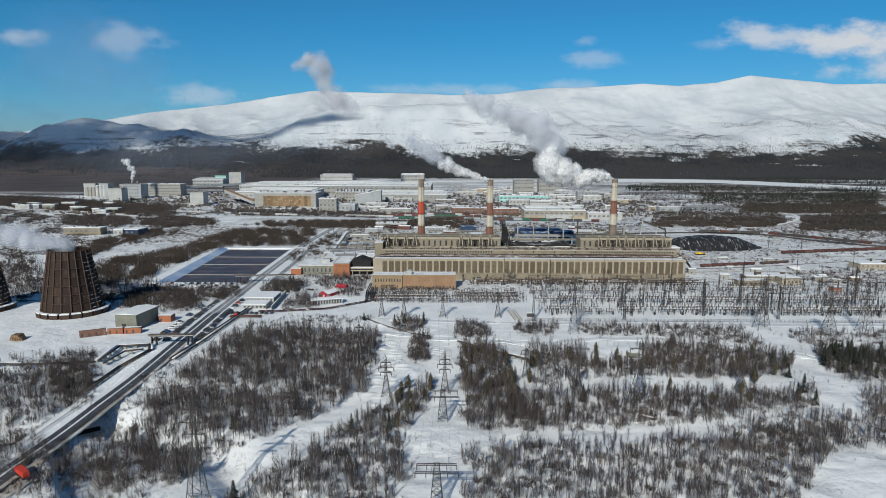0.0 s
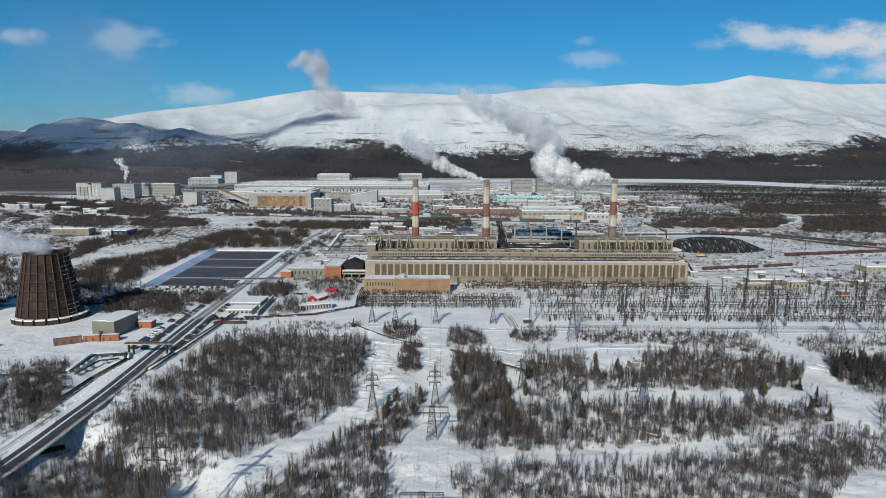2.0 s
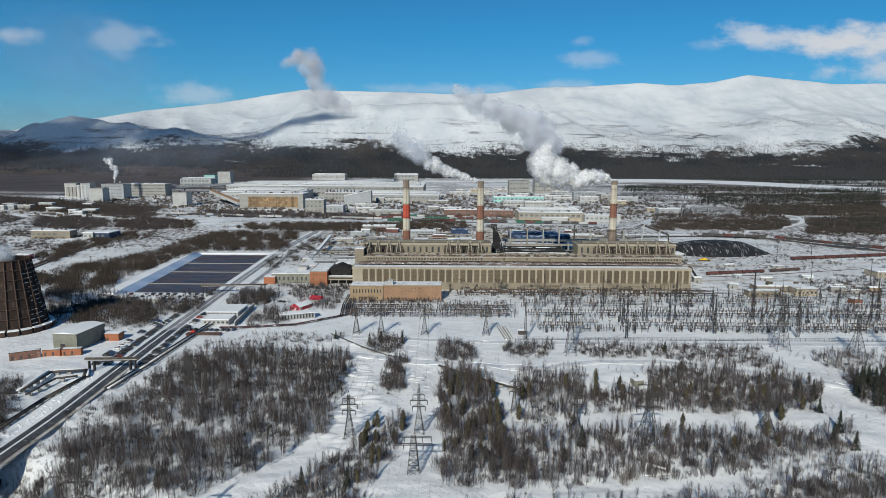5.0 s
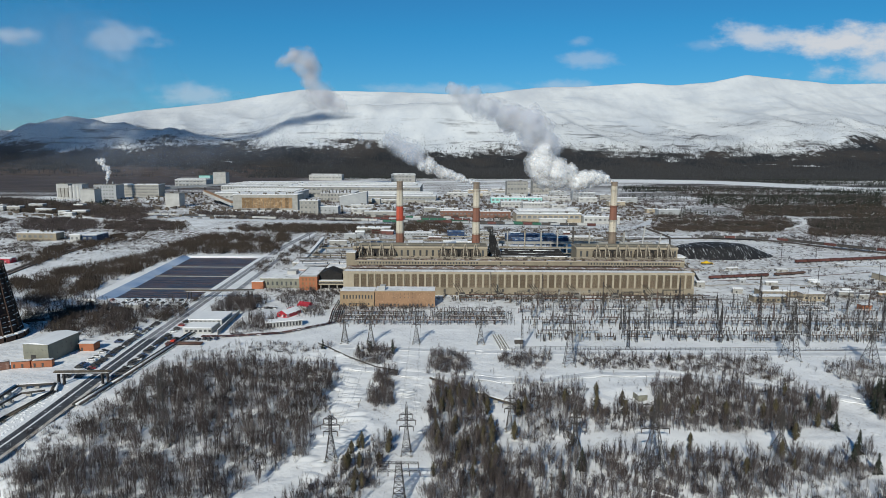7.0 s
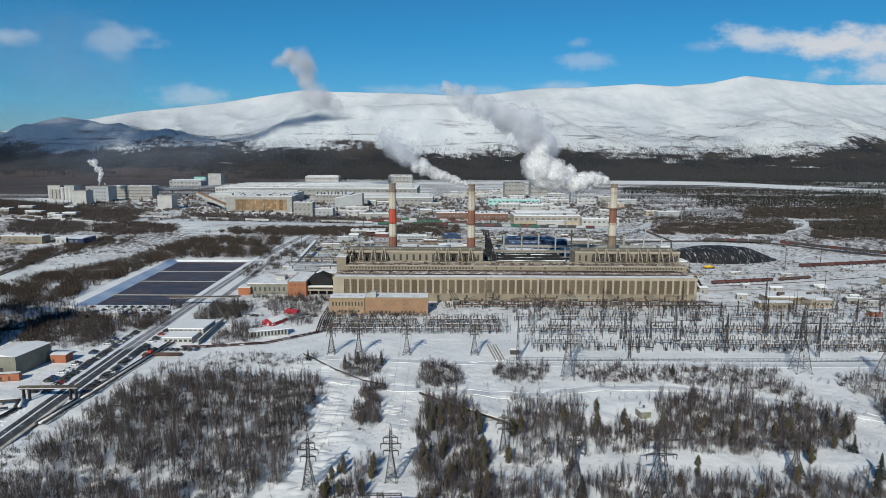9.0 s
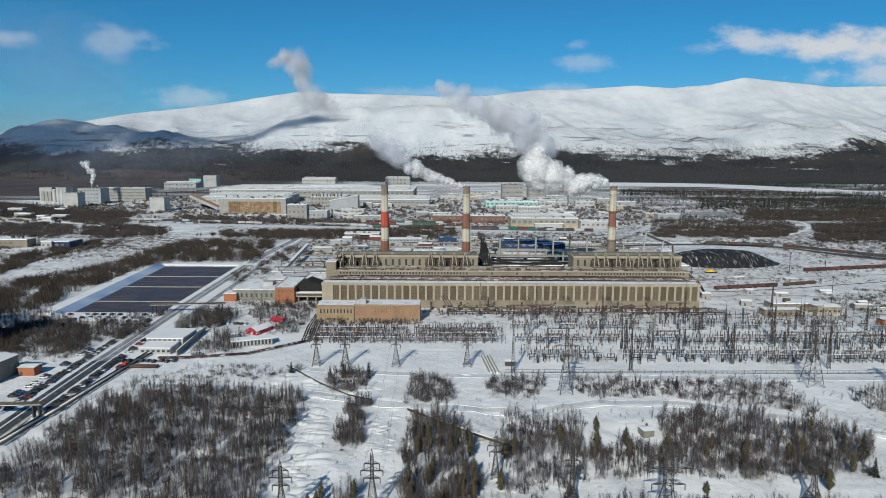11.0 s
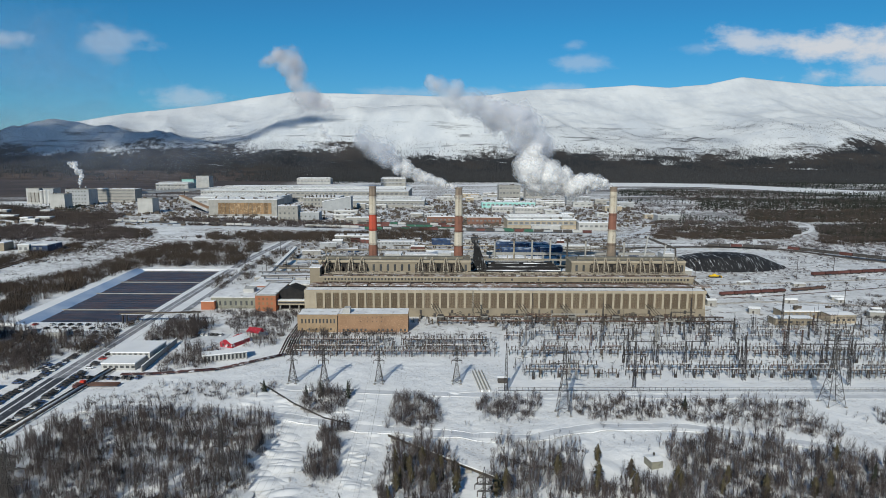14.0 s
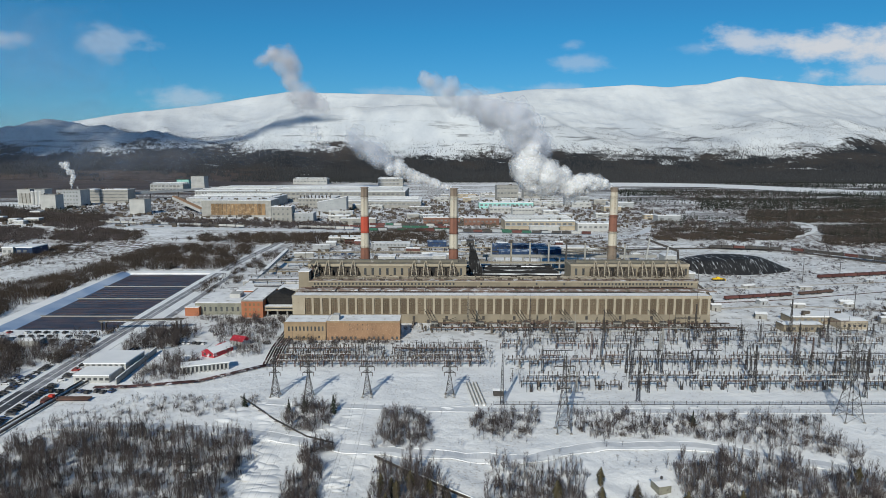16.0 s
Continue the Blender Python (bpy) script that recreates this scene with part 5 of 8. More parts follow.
def pipeline(pts, n, r, z, material, label, gap=1.7, alt="rust_steel"):
    p = thing("pipeline", 0, 0, 0, label, "pipeline", "ground pipelines")
    for k in range(n):
        f = Form()
        for (ax, ay), (bx, by) in zip(pts, pts[1:]):
            d = Vector((bx - ax, by - ay)).normalized()
            s = Vector((-d.y, d.x)) * (k - (n - 1) / 2) * gap
            f.tube((ax + s.x, ay + s.y, z), (bx + s.x, by + s.y, z), r, r, 8)
        part("pipe", f, material if k % 2 == 0 else alt, p, smooth=True)
    f = Form()
    for (ax, ay), (bx, by) in zip(pts, pts[1:]):
        L = math.hypot(bx - ax, by - ay)
        for k in range(int(L / 6)):
            t = (k + 0.5) * 6 / L
            f.box(ax + (bx - ax) * t - 1.2, ax + (bx - ax) * t + 1.2, ay + (by - ay) * t - 0.5, ay + (by - ay) * t + 0.5, -0.3, z - r)
    tagged(part("sleeper", f, "concrete", p), kind="stuff")
    return p


pipeline([(4, -26), (5, -60), (8, -92)], 6, 0.5, 1.3, "pipe_wrap", "bundle of dark red-brown heating pipes on low sleepers", 1.5, "dark_steel")
pipeline([(8, -92), (-22, -119), (-54, -127), (-70, -128)], 3, 0.36, 1.0, "pipe_wrap", "dark red-brown heating pipes beside a concrete wall", 1.0, "pipe_wrap")
pipeline([(-80, -62), (-79.5, -120), (-84, -212), (-86, -240)], 3, 0.5, 1.0, "dark_steel", "dark heating pipes beside the road", 1.6, "roof_snow")
pipeline([(-86, -143), (-64, -143)], 3, 0.5, 1.0, "rust_steel", "rusty pipes across the snow", 1.6)
pipeline([(-125.8, -246), (-127.6, -218), (-110, -214.5), (-106, -224)], 2, 0.6, 1.6, "dark_steel", "dark pipes along a ditch", 1.7, "roof_snow")
pipeline([(-120, -250), (-119, -228), (-110, -224)], 1, 0.5, 1.4, "dark_steel", "dark pipe round a ditch")
pipeline([(-106, -222), (-108.6, -254), (-107.5, -296)], 2, 0.5, 1.0, "dark_steel", "dark pipes beside the road verge", 1.5, "grime")
pipeline([(6, -140), (14, -149), (28, -166), (46, -184), (58, -190)], 1, 0.35, 0.6, "dark_steel", "single dark pipe in the snow")
pipeline([(76, -203.5), (89.5, -215.8), (105.3, -229.8), (119, -241.3)], 1, 0.55, 1.4, "grime", "dark pipe through the trees under snow")
snow_cap = thing("pipe_snow", 0, 0, 0, "strip of snow lying along a pipe", "snow")
part("snow", Form().sweep([(76, -203.3, 1.85), (89.5, -215.6, 1.85), (105.3, -229.6, 1.85), (119, -241.1, 1.85)], (0.2, 0.36, 0.36, 0.2), 6), "snow", snow_cap)
pipeline([(-180, -252), (-163, -252.5), (-126, -247)], 1, 0.6, 1.2, "dark_steel", "dark pipe in the snow")
wall_blue = thing("boundary_wall", -62, -122, 0, "tall concrete boundary wall in its own shade", "wall")
part("panels", Form().beam((0, 0, 1.6), (-3, 54, 1.6), 0.5, 3.4), "concrete", wall_blue)
part("coping", Form().beam((0, 0, 3.4), (-3, 54, 3.4), 0.7, 0.25), "snow", wall_blue)

# low white garage, red-roofed house, white colonnaded shed
gar = thing("garage", -87, -119, 0, "low white garage with a stepped snowy roof", "building")
part("wall", Form().box(0, 22, 14, 36, -1, 5.4), "white_wall", gar)
part("porch_wall", Form().box(2, 20, 0, 14, -1, 3.6), "white_wall", gar)
part("roof", Form().box(-0.3, 22.3, 13.7, 36.3, 5.4, 6.0), "snow", gar)
part("porch_roof", Form().box(1.7, 20.3, -0.3, 13.7, 3.6, 4.2), "snow", gar)
facade_windows(gar, [4 + i * 3 for i in range(6)], (1.2,), 0, 1.8, 1.4)
facade_windows(gar, [2 + i * 3 for i in range(7)], (4.1,), 14, 1.6, 0.9)
redh = gable("red_gabled_house", -36, -75, 9, 16, 2.8, 2.2, "red", "snow", "house with bright red walls under a snowy pitched roof", -24, along="y")
part("gable", Form().add([(-0.2, -0.5, 2.8), (9.2, -0.5, 2.8), (4.5, -0.5, 5.2), (-0.2, -0.41, 2.8), (9.2, -0.41, 2.8), (4.5, -0.41, 5.2)], [(0, 1, 2), (5, 4, 3), (0, 3, 4, 1), (1, 4, 5, 2), (2, 5, 3, 0)]), "red", redh)
facade_windows(redh, (2.5, 6.5), (0.9,), 0, 1.3, 1.3)
gable("red_roofed_house", -26, -54, 9, 7, 3.4, 2.6, "white_wall", "red", "small white house with a red sheet roof patched with snow", -24)
porch = gable("red_porch", -32, -62, 4, 5, 2.4, 1.6, "red", "red", "small porch with a red sheet roof", -24, along="y")
wh = thing("white_pavilion", -35, -107, 0, "long low white pavilion with open arches", "building", rz=21)
part("wall", Form().box(0, 24, 0.8, 7, -0.5, 4.0), "white_wall", wh)
part("roof", Form().box(-0.4, 24.4, -0.4, 7.4, 4.0, 4.6), "snow", wh)
for i in range(12):
    part("pillar", Form().box(i * 2.1, i * 2.1 + 0.7, 0, 0.8, -0.5, 4.0), "white_wall", wh)
facade_windows(wh, [1.4 + i * 2.1 for i in range(11)], (0.6,), 0.8, 1.1, 2.6)
yardw = thing("parking_yard", -62, -60, 0, "ploughed snow yard", "ground", kind="structure")
part("surface", Form().slab([(0, -14), (22, -14), (24, 12), (2, 14)], 0.0, 0.25), "packed", yardw)
hut = gable("hut", 176.2, -228.2, 4.6, 5.6, 2.2, 0.4, "olive_wall", "snow", "small grey hut with a snowy roof among the trees", 12)
part("roof_vent", Form().box(2.4, 3.0, 3, 3.6, 3.0, 4.0), "dark_steel", hut)
for k in range(2):
    rmp = thing("concrete_ramp", 118 + k * 3.4, -150, 0, "narrow snow-filled concrete trough", "ramp", "concrete troughs", 5)
    part("side", Form().box(-0.9, -0.6, 0, 30, -0.2, 1.2), "concrete", rmp)
    part("side", Form().box(0.6, 0.9, 0, 30, -0.2, 1.2), "concrete", rmp)
    part("bed", Form().box(-0.6, 0.6, 0, 30, -0.2, 0.6), "snow", rmp)
gable("kiosk", 127, -138, 5, 3.5, 2.8, 0.5, "dark_steel", "snow", "tiny dark hut with snow on the roof")

# ---- far works ----
def works(name, x0, x1, y, d, h, wall, roof, label, rows=1, step=6.0, wh_=2.0, ww=3.6, group="far works"):
    b = thing(name, x0, y, 0, label, "building", group)
    w = x1 - x0
    part("wall", Form().box(0, w, 0, d, -2, h), wall, b)
    part("roof", Form().box(-0.5, w + 0.5, -0.5, d + 0.5, h, h + 0.9), roof, b)
    if w > 90 and d > 50 and rows:
        for k in range(3):
            yk = d * (k + 0.6) / 3.4
            part("roof_monitor", Form().box(w * 0.04, w * 0.96, yk, yk + 7, h + 0.9, h + 4.2), "grey_wall", b)
            part("monitor_snow", Form().box(w * 0.04 - 0.4, w * 0.96 + 0.4, yk - 0.4, yk + 7.4, h + 4.2, h + 4.7), "snow", b)
        part("string_course", Form().box(0, w, -0.7, 0, h * 0.44, h * 0.52).box(0, w, -0.9, 0, h - 1.6, h), "grey_wall", b)
    if w > 25:
        rr = random.Random(int(abs(x0) * 7 + y))
        f = Form()
        for k in range(int(w / 9)):
            xa, ya = rr.uniform(1, w - 5), rr.uniform(0.5, d * 0.7)
            f.box(xa, xa + rr.uniform(1, 4.5), ya, ya + rr.uniform(1, 3), h + 0.9, h + 0.9 + rr.uniform(0.8, 3.2))
        tagged(part("roof_plant", f, "grime", b), kind="stuff")
    if rows:
        facade_windows(b, [step * (i + 0.5) for i in range(int(w / step))], [h * (k + 0.5) / (rows + 0.2) for k in range(rows)], 0, ww, wh_, "far_window")
    return b


term = works("loading_terminal", -880, -850, 1081, 30, 36, "white_wall", "concrete", "pale concrete loading terminal with silos", 0)
for i in range(3):
    part("silo_bay", Form().box(3 + i * 9, 10 + i * 9, -0.5, 0.2, 4, 27), "concrete", term)
    # a dark strip beside each bay, standing in for the shade there
    part("bay_shade", Form().box(10.3 + i * 9, 11.6 + i * 9, -0.3, 0.2, 4, 27), "grime", term)
works("loading_terminal", -840, -816, 1081, 30, 36, "grey_wall", "concrete", "grey concrete head house of the terminal", 0)
for i in range(3):
    s = thing("silo", -846 + i * 9.5, 1084, 0, "pale round concrete silo", "silo", "terminal silos")
    part("shell", Form().tube((0, 0, 0), (0, 0, 31), 4.4, 4.4, 20), "white_wall", s, smooth=False)
    part("cap", Form().tube((0, 0, 31), (0, 0, 32.5), 4.4, 1.5, 20), "roof_snow", s)
works("white_block", -746, -714, 948, 30, 31, "white_wall", "concrete", "blank white transfer tower", 0)
works("factory", -768, -714, 1046, 40, 36, "grey_wall", "concrete", "grey steel-framed factory block", 4, 7, 3)
works("factory_office", -766, -660, 1159, 40, 32, "concrete", "roof_snow", "long grey factory with window bands", 4, 5, 2.5, 4.2)
for x in (-852, -838):
    s = thing("steel_stack", x + 100, 1080, 0, "slim steel stack giving off steam", "chimney", "far stacks")
    part("pipe", Form().tube((0, 0, 0), (0, 0, 43), 2.2, 1.8, 12), "grey_wall", s)
works("white_cube", -508, -478, 843, 30, 29, "white_wall", "concrete", "blank white transfer tower", 0)
works("low_works", -818, -713, 1643, 60, 25, "white_wall", "roof_snow", "low pale works with a green band", 2, 12, 4, 8)
works("green_works", -816, -774, 1852, 50, 32, "turquoise", "green", "works clad in white and green sheet", 1, 14, 8, 8)
works("tower_block", -735, -690, 1771, 40, 46, "white_wall", "concrete", "tall blank white tower block", 0)
works("long_mill", -522, -330, 1230, 220, 26, "white_wall", "snow", "long white mill with a row of reddish windows", 2, 8, 5, 5)
works("long_mill", -329, 20, 1200, 230, 27, "concrete", "snow", "very long grey mill hall with a snowy roof", 2, 12, 4, 8)
works("mill_wing", -467, -273, 1030, 150, 20, "white_wall", "snow", "white mill wing under a snowy roof", 1, 11, 4, 6)
op = works("panel_house", -348, -216, 794, 60, 31, "concrete", "roof_snow", "concrete-framed store with weathered ochre wall panels", 0)
for i in range(14):
    part("panel", Form().box(18 + i * 7.4, 24.9 + i * 7.4, -0.6, 0.2, 3.5, 25), "wood_panel", op)
works("stone_tower", -189, -154, 691, 26, 27, "concrete", "roof_snow", "square concrete crusher tower", 3, 8, 3, 3)
works("works_annexe", -154, -118, 700, 30, 15, "grey_wall", "roof_snow", "low grey annexe under snow", 1, 8, 3, 3)
sl = thing("sloped_shed", -147, 899, 0, "grey sheet-metal shed whose roof climbs to one end", "building")
part("wall", Form().add([(0, 0, -1), (60, 0, -1), (60, 30, -1), (0, 30, -1), (0, 0, 20), (60, 0, 32), (60, 30, 32), (0, 30, 20)],
                        [(0, 1, 5, 4), (1, 2, 6, 5), (2, 3, 7, 6), (3, 0, 4, 7)]), "grey_wall", sl)
part("roof", Form().add([(-1, -1, 20), (61, -1, 32.2), (61, 31, 32.2), (-1, 31, 20), (-1, -1, 21), (61, -1, 33), (61, 31, 33), (-1, 31, 21)],
                        [(4, 5, 6, 7), (0, 1, 5, 4), (1, 2, 6, 5), (2, 3, 7, 6), (3, 0, 4, 7)]), "roof_snow", sl)
vs_ = works("vent_shed", -214, -136, 1030, 110, 20, "concrete", "roof_snow", "mill shed with a row of dark vents", 2, 8, 4, 4)
for i in range(9):
    part("vent", Form().tube((4 + i * 8.4, 6, 20.9), (4 + i * 8.4, 6, 27), 1.6, 1.3, 8), "dark_steel", vs_)
works("long_shed", -129, 65, 1010, 130, 16, "concrete", "snow", "long low shed with a broad snowy roof", 1, 10, 4, 6)
works("far_hall", -493, -353, 2243, 60, 22, "white_wall", "snow", "pale hall far behind the works", 1, 14, 6, 8)
works("far_hall", -129, -32, 2087, 60, 30, "concrete", "snow", "grey hall far behind the works", 2, 14, 6, 8)
works("turquoise_hall", 196, 318, 1012, 34, 13, "turquoise", "snow", "hall clad in turquoise sheet", 1, 10, 4, 6)
works("white_hall", 210, 330, 900, 34, 11, "white_wall", "snow", "low white hall in the works", 1, 8, 3, 5)
works("brick_row", 77, 140, 668, 24, 11, "brick_dull", "snow", "low red brick depot under snow", 1, 7, 3, 4)
works("brick_row", 146, 205, 648, 24, 12, "brick_dull", "snow", "low red brick depot under snow", 1, 7, 3, 4)
bo = works("beige_office", 208, 319, 578, 60, 15, "beige_pale", "snow", "pale cream office block with window bands", 1, 9, 5, 6)
part("porch", Form().box(38, 84, -9, 0, -1, 7), "white_wall", bo)
part("porch_roof", Form().box(37, 85, -10, 0, 7, 7.8), "snow", bo)
works("white_office", 246, 290, 800, 26, 17, "white_wall", "snow", "white office with red window bands", 2, 6, 2.5, 4)
works("white_store", 320, 381, 562, 30, 12, "white_wall", "snow", "white store under snow", 1, 8, 3, 4)
works("grey_block", 409, 466, 1107, 30, 20, "grey_wall", "roof_snow", "dark grey block in the woods", 2, 9, 3, 6)
works("grey_mill", 258, 315, 1259, 50, 40, "concrete", "concrete", "tall grey mill block", 3, 9, 4, 6)
works("grey_mill", 346, 409, 1383, 50, 38, "concrete", "concrete", "tall grey mill block", 3, 9, 4, 6)
rsh = gable("store", -384, 140, 14, 11, 5, 1.2, "red", "snow", "dark red sheet store with snow on its roof")
part("door", Form().box(4, 8, -0.15, 0.2, 0, 3.6), "soot", rsh)
works("depot", -478, -426, 316, 18, 9.7, "beige", "snow", "long low brown depot under snow", 1, 7, 3, 4)
works("blue_depot", -399, -386, 300, 22, 9.6, "white_wall", "snow", "white gable end of a blue depot", 1, 6, 3, 3)
works("blue_depot", -385, -366, 303, 30, 9.0, "blue", "snow", "blue sheet-clad depot with a snowy roof", 1, 7, 3, 4)
works("low_store", -45, 4, 421, 20, 7, "concrete", "snow", "low grey store behind the plant", 1, 7, 2, 4)
rnd = random.Random(7)
for i in range(46):
    x, y = rnd.uniform(-150, 520), rnd.uniform(640, 1500)
    w, h = rnd.uniform(18, 60), rnd.uniform(6, 13)
    works("town_block", x, x + w, y, rnd.uniform(12, 26), h, rnd.choice(("white_wall", "concrete", "grey_wall", "beige_pale", "white_wall")), "snow", "low block of the works town under snow", 1, 15, 2.4, 7, "town blocks")
for i in range(14):
    x, y = rnd.uniform(-1000, -560), rnd.uniform(640, 820)
    works("town_block", x, x + rnd.uniform(12, 30), y, 14, rnd.uniform(5, 9), rnd.choice(("white_wall", "concrete", "grey_wall")), "snow", "small block of the settlement under snow", 1, 9, 2, 3, "town blocks")
for i in range(34):
    x, y = rnd.uniform(-70, 330), rnd.uniform(150, 430)
    if 120 < x < 250 and y < 200:
        continue
    w, h = rnd.uniform(5, 22), rnd.uniform(3, 6.5)
    b = gable("yard_shed", x, y, w, rnd.uniform(5, 11), h, rnd.uniform(0.4, 2), rnd.choice(("white_wall", "concrete", "grey_wall", "wagon", "blue", "concrete", "brick")), "snow", "small yard shed under snow", rnd.uniform(-12, 12), group="yard sheds")
    part("door", Form().box(w * 0.3, w * 0.3 + 2, -0.12, 0.2, 0, 2.4), "dark_steel", b)
for i in range(16):
    x, y = rnd.uniform(305, 520), rnd.uniform(-12, 150)
    if 325 < x < 450 and 60 < y < 110:
        continue
    w, h = rnd.uniform(3, 12), rnd.uniform(2.2, 4.5)
    b = gable("yard_shed", x, y, w, rnd.uniform(3, 7), h, rnd.uniform(0.3, 1.2), rnd.choice(("beige_pale", "concrete", "grey_wall", "concrete", "brick_pale")), "snow", "small yard shed under snow", rnd.uniform(-20, 20), group="yard sheds")
    part("door", Form().box(w * 0.3, w * 0.3 + 1.2, -0.12, 0.2, 0, 2.0), "dark_steel", b)
for y, xa, xb, z in ((170, -60, 120, 6), (230, -60, 150, 5), (300, -40, 330, 5), (350, 40, 330, 4), (146, 205, 330, 7)):
    pb = thing("yard_pipeline", xa, y, 0, "pale raised pipeline crossing the yard", "pipeline", "yard pipelines", rnd.uniform(-5, 5))
    part("pipe", Form().tube((0, 0, z), (xb - xa, 0, z), 0.8, 0.8, 8), "duct", pb, smooth=True)
    for k in range(4, xb - xa, 16):
        part("trestle", Form().box(k - 0.4, k + 0.4, -0.8, 0.8, 0, z - 0.8), "concrete", pb)
lp = thing("lamp_post", 330, 120, 0, "slim steel lamp post in the yard", "lamp post", "yard lamp posts")
part("pole", Form().tube((0, 0, 0), (0, 0, 22), 0.3, 0.18, 6), "dark_steel", lp)
part("head", Form().box(-1.2, 1.2, -0.3, 0.3, 21.6, 22.4), "dark_steel", lp)
for x, y in ((404, 20), (440, 150), (500, 190), (350, 240), (-20, 230), (30, 260), (120, 260), (260, 230), (300, 300), (560, 120), (470, 40), (-75, 180), (-90, 300)):
    copy_thing(lp, pose(x, y, 0))
works("low_hall", 494, 550, 66, 20, 5.5, "beige_pale", "snow", "long low cream hall under snow", 1, 5, 2, 2.4, "yard halls")
works("low_hall", 346, 388, -2, 14, 5, "beige", "snow", "low yellow-brick hall under snow", 1, 4, 1.8, 2.0, "yard halls")
works("low_hall", 300, 330, 128, 16, 12, "concrete", "snow", "grey transfer house with a snowy roof", 1, 6, 2, 2.4, "yard halls")
ohut = gable("hut", 400, -46, 8, 6, 4, 1.0, "brick_orange", "snow", "small orange brick hut in the substation")
part("door", Form().box(3, 4.4, -0.12, 0.2, 0, 2.2), "dark_steel", ohut)
cg = thing("conveyor_gallery", 0, 0, 0, "long inclined conveyor gallery with a reddish roof", "conveyor")
part("gallery", Form().beam((-468, 965, 25), (-360, 830, 8), 9, 6), "white_wall", cg)
part("roof", Form().beam((-468, 965, 28.6), (-360, 830, 11.6), 9.6, 1), "brick", cg)
cg2 = thing("conveyor_gallery", 0, 0, 0, "long dark raised conveyor gallery", "conveyor")
part("gallery", Form().beam((-690, 1180, 20), (-500, 1400, 26), 7, 6), "grey_wall", cg2)
for x, y in ((-640, 1238), (-590, 1296), (-540, 1354)):
    part("leg", Form().box(x - 1, x + 1, y - 1, y + 1, 0, 22), "steel", cg2)


# ---- trains ----
def wagon(kind_label, material, x, y, z, rz, L=13.5, h=3.3, group="rail wagons", name="rail_wagon"):
    w = thing(name, x, y, z, kind_label, "rail wagon", group, rz)
    part("body", Form().box(-L / 2, L / 2, -1.5, 1.5, 1.1, 1.1 + h), material, w)
    part("chassis", Form().box(-L / 2 - 0.4, L / 2 + 0.4, -1.1, 1.1, 0.7, 1.1), "dark_steel", w)
    for s in (-1, 1) if z < 0.55 else ():
        part("bogie", Form().box(s * L * 0.32 - 1.4, s * L * 0.32 + 1.4, -1.2, 1.2, 0.0, 0.7), "dark_steel", w)
    return w


def train(a, b, n, choices, label, group, z=0.5, h=3.3):
    (ax, ay), (bx, by) = a, b
    rz = math.degrees(math.atan2(by - ay, bx - ax))
    first = {}
    for i in range(n):
        t = (i + 0.5) / n
        p = (ax + (bx - ax) * t, ay + (by - ay) * t)
        m_ = choices[int(rnd.random() * len(choices))]
        if m_ in first:
            copy_thing(first[m_], pose(*p, z, 0, 0, rz))
        else:
            first[m_] = wagon(label % m_.replace("wagon", "oxide-red").replace("_wall", ""), m_, *p, z, rz, math.hypot(bx - ax, by - ay) / n - 1.2, h, group)


train((333, 74), (397, 90), 5, ("wagon",), "%s freight wagon on the siding", "siding wagons", 0.2, 1.9)
train((465, 168), (640, 212), 12, ("wagon",), "%s freight wagon in the snow", "rake of wagons", 0.2, 2.4)
train((404, 92), (440, 104), 2, ("rust_steel",), "%s flat wagon", "flat wagons", 0.2, 1.5)
train((-120, 590), (-30, 572), 6, ("white_wall",), "%s carriage of a train in the yard", "passenger train", 0.6, 3.6)
train((-20, 556), (330, 515), 24, ("wagon", "dark_steel", "grey_wall", "white_wall", "wagon", "dark_steel", "green"), "%s wagon of a long freight train", "freight train", 0.6, 3.6)
train((-20, 570), (270, 535), 20, ("dark_steel", "grey_wall", "wagon", "grey_wall", "green", "dark_steel"), "%s wagon of a second freight train", "second freight train", 0.6, 3.4)
train((-480, 668), (-210, 600), 18, ("grey_wall", "white_wall", "grey_wall", "dark_steel"), "%s hopper wagon by the works", "hopper train", 0.6, 3.2)
train((-70, 604), (130, 588), 14, ("wagon", "green", "dark_steel", "grey_wall", "wagon"), "%s wagon shunted in the yard", "third freight train", 0.6, 3.2)
train((-40, 640), (110, 622), 11, ("wagon", "white_wall", "green", "dark_steel"), "%s wagon on the far siding", "fourth freight train", 0.6, 3.2)
train((444, 367), (526, 348), 6, ("dark_steel", "wagon"), "%s wagon on the curved line", "curved train", 1.6, 3.0)
train((534, 341), (618, 240), 9, ("dark_steel", "wagon", "dark_steel"), "%s wagon on the long embankment", "embankment train", 1.6, 3.0)
cl = Form()
for i in range(1500):
    x, y = rnd.uniform(-760, 560), rnd.uniform(600, 1300)
    cl.box(x, x + rnd.uniform(1.5, 9), y, y + rnd.uniform(1, 4), 0, rnd.uniform(1.2, 5))
yc = Form()
for i in range(620):
    x, y = rnd.uniform(-80, 345), rnd.uniform(150, 440)
    yc.box(x, x + rnd.uniform(0.6, 5), y, y + rnd.uniform(0.6, 2), 0, rnd.uniform(0.6, 2.6))
for i in range(170):
    x, y = rnd.uniform(-80, 345), rnd.uniform(150, 440)
    yc.beam((x, y, 0), (x, y, rnd.uniform(5, 12)), 0.25)
for i in range(60):
    x, y, z = rnd.uniform(-80, 300), rnd.uniform(160, 440), rnd.uniform(2, 7)
    yc.beam((x, y, z), (x + rnd.uniform(12, 40), y + rnd.uniform(-4, 4), z), 0.6)
